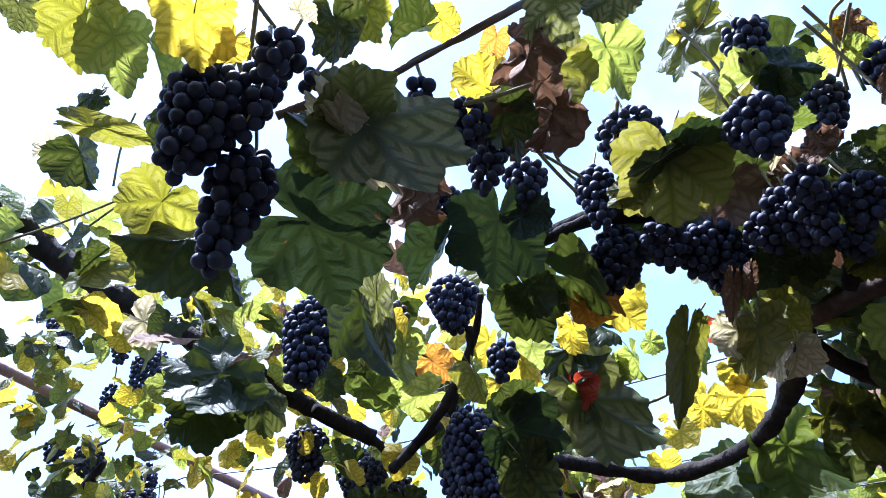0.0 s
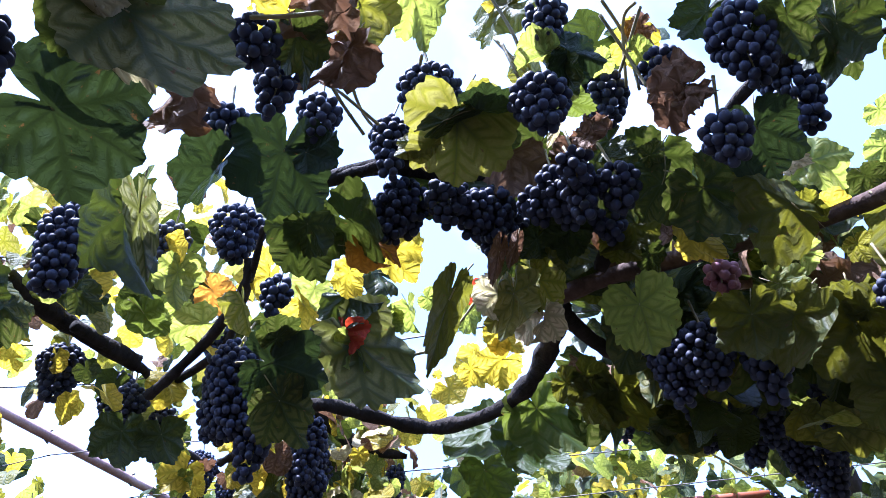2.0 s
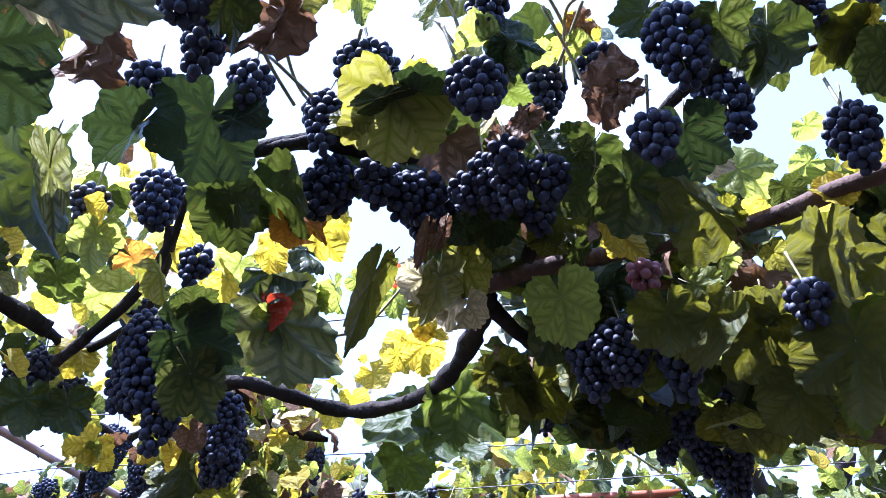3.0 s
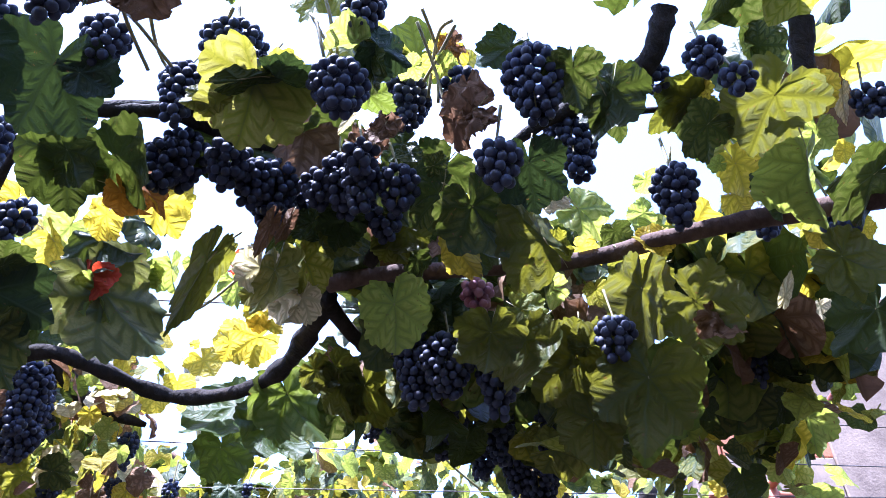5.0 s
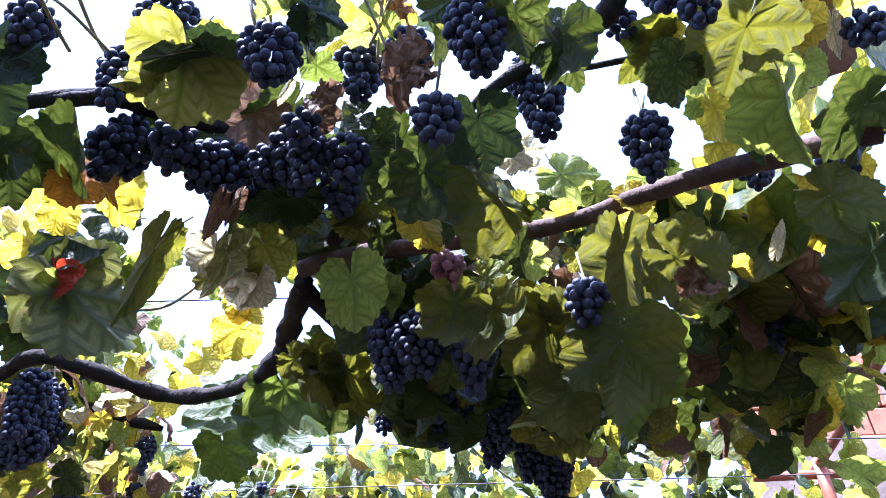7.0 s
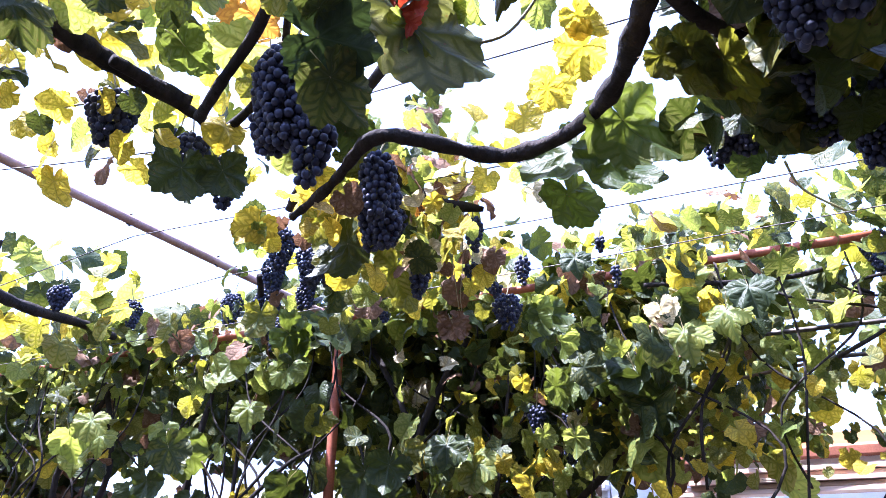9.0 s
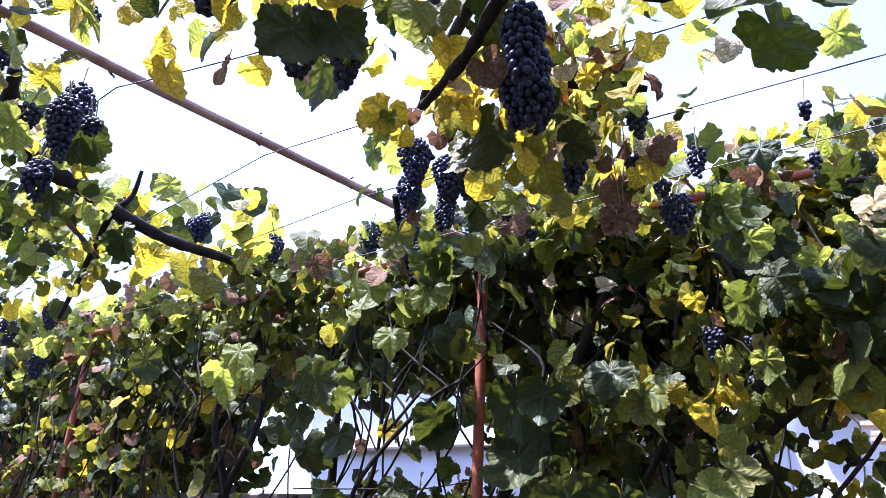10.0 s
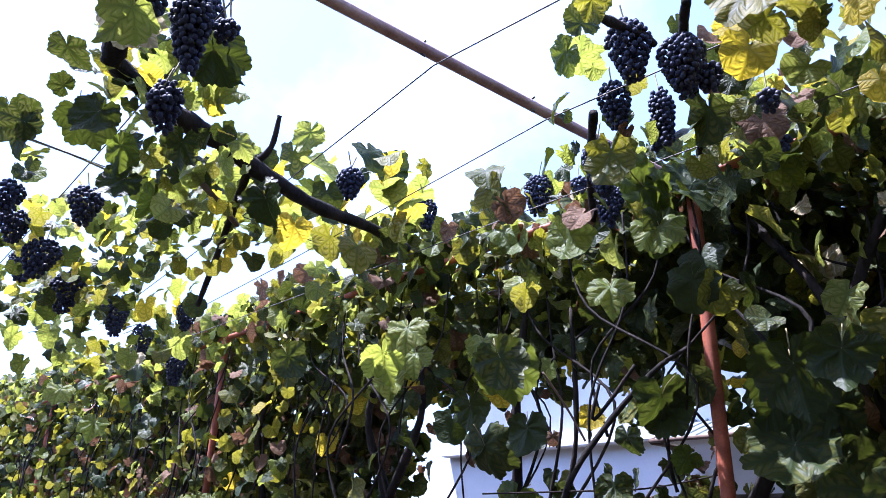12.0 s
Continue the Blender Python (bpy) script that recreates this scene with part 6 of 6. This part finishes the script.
foliage(VINE, 20, 24, (0.366, 2.392, 2.632), (0.266, -0.149, 0.004), (0.092, 0.158, -0.209), (0.002, 0.459, 0.221), 0.054, {'green': 3, 'olive': 3, 'lime': 3, 'yellow': 3, 'dry': 1}, 0.50)
foliage(VINE, 21, 120, (2.437, 3.205, 3.188), (0.852, -0.478, 0.014), (0.042, 0.072, -0.095), (0.313, 0.482, 0.256), 0.060, {'green': 3, 'olive': 3, 'lime': 3, 'yellow': 3, 'dry': 1}, 0.50)
foliage(VINE, 22, 115, (-1.121, 1.943, 2.578), (0.285, 0.004, 0.018), (0.011, 0.189, -0.203), (-0.212, 0.350, 0.195), 0.054, {'green': 4, 'lime': 4, 'olive': 3, 'yellow': 2}, 0.50)
foliage(VINE, 23, 175, (-0.336, 1.949, 2.707), (0.486, 0.006, 0.031), (0.013, 0.242, -0.259), (-0.094, 0.472, 0.294), 0.064, {'green': 2, 'olive': 2, 'lime': 4, 'yellow': 5, 'dry': 1}, 0.50)
foliage(VINE, 24, 60, (0.701, 1.128, 2.568), (0.183, 0.002, 0.012), (0.005, 0.093, -0.099), (0.087, 0.148, 0.142), 0.085, {'green': 7, 'olive': 2, 'lime': 1, 'dry': 1}, 0.50)
foliage(VINE, 25, 70, (1.146, 1.010, 2.594), (0.316, -0.100, 0.006), (0.020, 0.059, -0.075), (0.152, 0.148, 0.167), 0.085, {'green': 7, 'olive': 2, 'lime': 1, 'dry': 1}, 0.50)
foliage(VINE, 26, 50, (1.125, 1.065, 2.382), (0.297, -0.094, 0.005), (0.015, 0.044, -0.056), (0.158, 0.167, 0.144), 0.085, {'green': 6, 'olive': 3, 'yellow': 1, 'lime': 1, 'dry': 0.5}, 0.50)
foliage(VINE, 27, 90, (1.462, 1.588, 2.546), (0.431, -0.137, 0.008), (0.033, 0.098, -0.124), (0.225, 0.266, 0.163), 0.080, {'green': 7, 'olive': 2, 'lime': 1, 'dry': 1}, 0.50)
foliage(VINE, 28, 130, (1.786, 0.836, 2.660), (0.241, -0.135, 0.004), (0.065, 0.112, -0.148), (0.271, 0.160, 0.223), 0.110, {'green': 6, 'olive': 3, 'yellow': 1, 'lime': 1, 'dry': 0.5}, 0.50)
foliage(VINE, 29, 45, (2.161, 1.192, 2.628), (0.204, -0.114, 0.003), (0.046, 0.079, -0.105), (0.329, 0.218, 0.209), 0.085, {'green': 3, 'olive': 3, 'lime': 3, 'yellow': 3, 'dry': 1}, 0.50)
foliage(VINE, 30, 24, (1.527, 0.476, 2.861), (0.176, -0.099, 0.003), (0.056, 0.096, -0.127), (0.249, 0.102, 0.293), 0.100, {'green': 3, 'olive': 3, 'lime': 3, 'yellow': 3, 'dry': 1}, 0.50)
foliage(VINE, 31, 48, (1.300, 1.290, 2.469), (0.349, -0.196, 0.006), (0.043, 0.074, -0.099), (0.179, 0.245, 0.187), 0.095, {'green': 7, 'olive': 2, 'lime': 1, 'dry': 1}, 0.50)
foliage(VINE, 32, 50, (1.226, 1.211, 2.344), (0.270, -0.142, 0.006), (0.046, 0.083, -0.115), (0.167, 0.188, 0.138), 0.080, {'green': 7, 'olive': 2, 'lime': 1, 'dry': 1}, 0.50)
foliage(VINE, 33, 60, (1.976, 1.084, 2.610), (0.197, -0.111, 0.003), (0.048, 0.083, -0.110), (0.356, 0.240, 0.248), 0.085, {'green': 7, 'olive': 2, 'lime': 1, 'dry': 1}, 0.50)
foliage(VINE, 34, 6, (0.662, 0.840, 2.878), (0.180, -0.057, 0.003), (0.010, 0.031, -0.039), (0.065, 0.101, 0.174), 0.100, {'green': 3, 'olive': 3, 'lime': 3, 'yellow': 3, 'dry': 1}, 0.50)
foliage(VINE, 35, 80, (0.430, 2.930, 2.602), (0.340, -0.085, 0.002), (0.024, 0.096, -0.154), (-0.024, 0.483, 0.203), 0.072, {'green': 3, 'olive': 3, 'lime': 3, 'yellow': 3, 'dry': 1}, 0.50)
foliage(VINE, 36, 60, (0.423, 2.425, 2.762), (0.208, -0.011, 0.008), (0.015, 0.107, -0.242), (0.031, 0.249, 0.177), 0.054, {'green': 4, 'lime': 4, 'olive': 3, 'yellow': 2}, 0.50)
foliage(VINE, 37, 12, (0.032, 1.981, 2.621), (0.136, -0.007, 0.005), (0.007, 0.049, -0.111), (-0.013, 0.141, 0.116), 0.080, {'green': 7, 'olive': 2, 'lime': 1, 'dry': 1}, 0.50)
foliage(VINE, 38, 14, (0.276, 2.301, 2.621), (0.114, -0.006, 0.005), (0.009, 0.064, -0.144), (0.008, 0.147, 0.100), 0.075, {'green': 7, 'olive': 2, 'lime': 1, 'dry': 1}, 0.50)
stem("trunk", VINE, [(3.992, 3.699, 1.960), (4.02, 3.75, 1.0), (4.0, 3.76, 0.0)], [0.065, 0.07, 0.08], BARK, 10, 0.30)
stem("arm", VINE, [(3.923, 3.423, 2.22), (3.93, 3.55, 2.1), (3.985, 3.68, 1.97)], [0.06, 0.06, 0.055], BARK, 10, 0.30)
foliage(VINE, 39, 73, (-1.480, 2.987, 2.481), (0.180, 0.009, 0.008), (0.007, 0.111, -0.276), (-0.185, 0.261, 0.125), 0.052, {'green': 4, 'lime': 4, 'olive': 3, 'yellow': 2}, 0.50)
foliage(VINE, 40, 46, (-1.605, 2.893, 2.692), (0.156, 0.033, 0.004), (-0.011, 0.072, -0.181), (-0.152, 0.181, 0.148), 0.052, {'green': 4, 'lime': 4, 'olive': 3, 'yellow': 2}, 0.50)
foliage(VINE, 41, 126, (-1.630, 3.413, 2.489), (0.225, 0.048, 0.005), (-0.013, 0.085, -0.213), (-0.184, 0.284, 0.149), 0.052, {'green': 4, 'lime': 4, 'olive': 3, 'yellow': 2}, 0.50)
foliage(VINE, 42, 230, (-2.879, 4.448, 2.652), (0.511, 0.109, 0.012), (-0.027, 0.176, -0.442), (-0.474, 0.572, 0.232), 0.070, {'green': 4, 'lime': 4, 'olive': 3, 'yellow': 2}, 0.50)
foliage(VINE, 43, 69, (-2.217, 3.511, 2.337), (0.280, 0.060, 0.006), (-0.013, 0.082, -0.205), (-0.212, 0.241, 0.105), 0.052, {'green': 4, 'lime': 4, 'olive': 3, 'yellow': 2}, 0.50)
foliage(VINE, 44, 13, (-2.223, 3.162, 2.643), (0.090, 0.019, 0.002), (-0.008, 0.053, -0.133), (-0.153, 0.146, 0.099), 0.052, {'green': 4, 'lime': 4, 'olive': 3, 'yellow': 2}, 0.50)
foliage(VINE, 45, 90, (-1.509, 4.219, 2.877), (0.512, 0.109, 0.012), (-0.014, 0.087, -0.217), (-0.254, 0.591, 0.303), 0.100, {'green': 4, 'lime': 4, 'olive': 3, 'yellow': 2}, 0.50)
foliage(VINE, 46, 12, (-0.046, 3.271, 2.685), (0.263, 0.056, 0.006), (-0.014, 0.090, -0.224), (0.028, 0.287, 0.189), 0.055, {'green': 7, 'olive': 2, 'lime': 1, 'dry': 1}, 0.50)
foliage(VINE, 47, 85, (0.455, 3.461, 2.763), (0.291, 0.062, 0.007), (-0.015, 0.097, -0.243), (0.124, 0.394, 0.251), 0.054, {'green': 6, 'olive': 3, 'yellow': 1, 'lime': 1, 'dry': 0.5}, 0.50)
foliage(VINE, 48, 80, (0.699, 4.347, 3.090), (0.398, 0.085, 0.009), (-0.013, 0.085, -0.214), (0.101, 0.332, 0.186), 0.075, {'green': 6, 'olive': 3, 'yellow': 1, 'lime': 1, 'dry': 0.5}, 0.50)
foliage(VINE, 49, 150, (2.107, 3.707, 2.951), (0.462, -0.024, 0.018), (0.022, 0.153, -0.346), (0.365, 0.619, 0.304), 0.100, {'green': 4, 'lime': 4, 'olive': 3, 'yellow': 2}, 0.50)
foliage(VINE, 50, 210, (1.899, 3.980, 2.600), (0.759, -0.039, 0.030), (0.022, 0.157, -0.355), (0.272, 0.560, 0.198), 0.085, {'green': 4, 'lime': 4, 'olive': 3, 'yellow': 2}, 0.50)
foliage(VINE, 51, 110, (2.877, 4.993, 2.709), (0.449, -0.023, 0.018), (0.017, 0.122, -0.276), (0.338, 0.570, 0.170), 0.080, {'green': 4, 'lime': 4, 'olive': 3, 'yellow': 2}, 0.50)
grape_bunch(0.039, 1.414, 2.318, 0.220, 0.125)
grape_bunch(0.025, 1.475, 2.233, 0.120, 0.090)
grape_bunch(0.112, 1.407, 2.172, 0.160, 0.085)
grape_bunch(0.242, 1.863, 2.398, 0.200, 0.100)
grape_bunch(0.278, 1.991, 2.306, 0.120, 0.090)
grape_bunch(0.458, 0.957, 2.412, 0.110, 0.090)
grape_bunch(0.267, 0.952, 2.393, 0.120, 0.080)
foliage(VINE, 60, 46, (0.377, 2.295, 2.571), (0.165, -0.041, 0.001), (0.015, 0.059, -0.096), (0.051, 0.204, 0.135), 0.050, {'dry': 4, 'pale': 2, 'yellow': 4, 'orange': 1, 'lime': 1}, 0.50)
foliage(VINE, 61, 30, (0.133, 2.429, 2.523), (0.153, -0.038, 0.000), (0.016, 0.062, -0.100), (0.061, 0.245, 0.162), 0.050, {'yellow': 4, 'lime': 2, 'dry': 2}, 0.50)
foliage(VINE, 62, 26, (0.524, 2.528, 2.532), (0.119, -0.030, 0.000), (0.016, 0.064, -0.103), (0.040, 0.163, 0.108), 0.045, {'dry': 4, 'pale': 2, 'yellow': 4, 'orange': 1, 'lime': 1}, 0.50)
foliage(VINE, 63, 95, (2.090, 1.215, 2.598), (0.346, -0.194, 0.006), (0.081, 0.140, -0.185), (0.180, 0.331, 0.329), 0.072, {'green': 5, 'lime': 4, 'yellow': 2, 'olive': 3, 'dry': 1.5}, 0.50)
foliage(VINE, 64, 45, (2.299, 1.796, 2.651), (0.339, -0.190, 0.006), (0.045, 0.078, -0.103), (0.144, 0.265, 0.263), 0.065, {'green': 5, 'lime': 4, 'yellow': 2, 'olive': 3, 'dry': 1.5}, 0.50)
foliage(VINE, 65, 40, (1.804, 0.726, 2.464), (0.117, -0.066, 0.002), (0.055, 0.093, -0.124), (0.144, 0.265, 0.263), 0.065, {'green': 5, 'lime': 4, 'yellow': 2, 'olive': 3, 'dry': 1.5}, 0.50)
foliage(VINE, 66, 40, (0.415, 2.081, 2.443), (0.300, -0.168, 0.005), (0.066, 0.113, -0.150), (0.108, 0.199, 0.197), 0.055, {'yellow': 3, 'pale': 2, 'lime': 3, 'dry': 1}, 0.50)
foliage(VINE, 67, 60, (-0.375, 1.571, 2.655), (0.350, -0.095, 0.007), (0.035, 0.117, -0.145), (0.056, 0.222, 0.193), 0.058, {'yellow': 5, 'lime': 3, 'olive': 3, 'green': 2, 'dry': 1}, 0.50)
foliage(VINE, 68, 26, (1.447, 3.343, 1.674), (0.200, 0.010, 0.009), (0.004, 0.057, -0.143), (-0.008, 0.111, 0.044), 0.062, {'yellow': 2, 'lime': 3, 'olive': 3, 'green': 4}, 0.50)

HEDGE = thing("grapevine", grid(-1.5, 0.1, 0), "dense grapevine curtain with ripe grapes growing along the garden wall", "vine", "grapevines")
for i in range(-3, 11):
    s = -7.6 + i * 1.1
    low = 2.00 if -2.4 < s < -0.5 else 1.50 if s < 0.6 else 1.80 if s < 1.5 else 2.12
    high = 2.60
    thick = 1.0 if s < 0.6 else 0.85 if s < 1.5 else 0.42
    mid, half = (low + high) / 2, (high - low) / 2
    fresh = {"green": 6, "olive": 4, "lime": 2, "dry": 0.8, "yellow": 0.4} if s < 0.5 else {"green": 4, "olive": 3, "lime": 4, "yellow": 2}
    foliage(HEDGE, 300 + i, int(230 * thick * half / 0.5), grid(s + (0.25 if 0 < s < 0.5 else 0), 0.28 if -1.5 < s < 0.5 else 0.12, mid), ALONG * (0.40 if 0 < s < 0.5 else 0.58), ACROSS * 0.24, Vector((0, 0, half)), 0.076, fresh, 0.55, False)
    foliage(HEDGE, 320 + i, int((560 if s < -1.5 else 450) * thick * half / 0.5 * thick), grid(s + (0.25 if 0 < s < 0.5 else 0), 0.80, mid + (0.20 if -2.4 < s < -0.5 else 0.06)), ALONG * (0.40 if 0 < s < 0.5 else 0.58), ACROSS * 0.32, Vector((0, 0, half * (0.75 if -2.4 < s < -0.5 else 0.95))), 0.088, {"green": 7, "olive": 1, "dry": 2}, 0.6, False)
    # the pale share paints sunlit brightness into the top layer's leaf colours
    foliage(HEDGE, 340 + i, int((720 if 0 < s < 1.5 else 430 if -1.6 < s < 0.1 else 340 if s < 0 else 240) * thick), grid(s, 0.55, 2.70 if s > 0.6 else 2.78 + max(0, -s - 3) * 0.05), ALONG * 0.60, ACROSS * 0.45, Vector((0, 0, 0.13 if s > 0.6 else 0.20)), 0.075, {"green": 6, "lime": 2, "olive": 3} if -0.8 < s < 0.6 else {"green": 3, "lime": 5, "olive": 3, "pale": 0.7, "yellow": 0.4}, 0.4, False)
    foliage(HEDGE, 360 + i, int(105 * thick), grid(s, 0.0, 2.75), ALONG * 0.60, ACROSS * 0.14, Vector((0, 0, 0.18)), 0.08, {"green": 4, "lime": 3, "olive": 2, "dry": 1}, 0.6, False)
    foliage(HEDGE, 380 + i, int((12 if -2.4 < s < -0.5 else 70) * thick), grid(s, 0.14 if -1.5 < s < 0.5 else 0.0, (1.74 if -2.4 < s < -0.5 else 1.60) if s < 0.6 else 2.2), ALONG * 0.60, ACROSS * 0.12, Vector((0, 0, 0.28)), 0.055, {"green": 4, "dry": 3, "olive": 2}, 0.8, False)
    for k in range(0 if s > 1.4 else 1 + (i * 7) % 2):
        a = s + 0.55 * k + 0.25 * math.sin(i * 3.1 + k * 1.7)
        b = 0.13 * math.sin(i * 5.3 + k * 2.3)
        stem("trunk", HEDGE, [grid(a, 0.12, 0), grid(a + 0.08 + b, 0.20, 0.6), grid(a - 0.10 + b, 0.10, 1.1), grid(a - 0.04 + 1.4 * b, 0.14, 1.5), grid(a + 0.16 - b, 0.06, 2.0), grid(a + 0.05 + 2 * b, 0.15, 2.6)], [r * (0.6 if s > 0.4 else 1) for r in (0.045, 0.038, 0.030, 0.026, 0.018, 0.012)], BARK, 9, 0.4)
        if (i + 2 * k) % 3 == 0:
            stem("arm", HEDGE, [grid(a - 0.10 + b, 0.10, 1.1), grid(a + 0.18, 0.05, 1.24), grid(a + 0.34 - b, 0.08, 1.42), grid(a + 0.42, 0.06, 1.75), grid(a + 0.38 + b, 0.05, 2.3)], [0.018, 0.016, 0.013, 0.010, 0.007], BARK, 8, 0.4)
    for k in range(9):
        a = s + 0.122 * k + 0.09 * math.sin(i * 2.7 + k * 4.1)
        b = 0.17 * math.sin(i * 4.1 + k * 1.9)
        w = -0.10 + 0.25 * math.sin(i * 1.3 + k * 2.9) ** 2
        z0 = (1.48 if s < 1.4 else 2.2) + 0.25 * (k % 3 == 1)
        stem("cane", HEDGE, [grid(a, w, z0), grid(a + 0.10 - b, w - 0.04, z0 * 0.66 + 0.88), grid(a + 0.06 + 1.5 * b, w + 0.02, z0 * 0.33 + 1.75), grid(a + 2 * b, w + 0.08, 2.64)], [0.008 - 0.0005 * k, 0.007 - 0.0004 * k, 0.005, 0.0035], BARK, 6)
for i in range(3):
    foliage(HEDGE, 400 + i, 230, grid(-0.75 + 0.6 * i, 0.80, 2.45), ALONG * 0.42, ACROSS * 0.55, Vector((0, 0, 0.30)), 0.10, {"green": 8, "olive": 1}, 0.6, False)
for i in range(3):
    foliage(HEDGE, 410 + i, 130, grid(1.35 + 0.75 * i, 0.05, 2.05), ALONG * 0.45, ACROSS * 0.20, Vector((0, 0, 0.30)), 0.046, {"lime": 4, "yellow": 4, "olive": 3, "green": 3}, 0.7, False)
foliage(HEDGE, 413, 34, grid(1.25, -0.05, 1.72), ALONG * 0.75, ACROSS * 0.16, Vector((0, 0, 0.26)), 0.075, {"lime": 3, "yellow": 2, "green": 4, "olive": 3}, 0.8, False)
BUSH = thing("bush", grid(-6.4, 2.6, 0), "sunlit green shrub behind the garden wall", "bush")
stem("trunk", BUSH, [grid(-6.4, 2.6, 0), grid(-6.35, 2.65, 0.7), grid(-6.5, 2.6, 1.6)], [0.05, 0.04, 0.02], BARK)
stem("limb", BUSH, [grid(-6.36, 2.64, 0.6), grid(-5.9, 2.6, 1.2), grid(-5.7, 2.5, 1.9)], [0.03, 0.02, 0.01], BARK)
foliage(BUSH, 390, 700, grid(-6.3, 2.6, 1.55), ALONG * 0.9, ACROSS * 0.5, Vector((0, 0, 0.6)), 0.06, {"green": 4, "lime": 3, "olive": 2}, 0.5)
foliage(HEDGE, 360, 18, grid(-1.1, 0.10, 1.70), ALONG * 1.3, ACROSS * 0.2, Vector((0, 0, 0.25)), 0.09, {"green": 6, "olive": 2, "yellow": 1}, 0.8, False)
# unseen canopy, added overhead and around the eye to block sky and sun
SHADE_CANOPY = thing("grapevine", (0, -2, 0), "unseen grapevine canopy added overhead to shade the pergola", "vine", "grapevines")
stem("trunk", SHADE_CANOPY, [(0.4, -2.2, 0), (0.5, -2.0, 1.2), (0.3, -1.8, 2.4)], [0.04, 0.035, 0.03], BARK)
foliage(SHADE_CANOPY, 500, 2600, (0, -2.3, 2.60), (3.4, 0, 0), (0, 2.1, 0), (0, 0, 0.12), 0.13, {"green": 6, "olive": 3, "lime": 2}, 0.3, False)
for i, (cx, cy, hx, hy) in enumerate(((0, -5.4, 6.0, 1.0), (-4.7, -2.3, 1.3, 2.1), (4.7, -2.3, 1.3, 2.1))):
    foliage(SHADE_CANOPY, 510 + i, int(52 * hx * hy * 4), (cx, cy, 2.60), (hx, 0, 0), (0, hy, 0), (0, 0, 0.12), 0.15, {"green": 6, "olive": 3, "lime": 2}, 0.3, False)
for i, (cx, cy, hx, hy) in enumerate(((4.8, 0.3, 1.5, 0.5), (6.3, 1.6, 0.9, 0.8), (-3.1, 0.5, 1.4, 0.7), (-3.6, 1.6, 1.5, 0.5), (-4.6, 2.7, 1.5, 0.6))):
    foliage(SHADE_CANOPY, 520 + i, int(58 * hx * hy * 4), (cx, cy, 2.62), (hx, 0, 0), (0, hy, 0), (0, 0, 0.12), 0.14, {"green": 6, "olive": 3, "lime": 2}, 0.3, False)
foliage(SHADE_CANOPY, 501, 130, (0.35, 0.14, 2.86), (1.5, 0, 0), (0, 0.36, 0), (0, 0, 0.07), 0.10, {"green": 6, "olive": 3, "lime": 2}, 0.3, False)
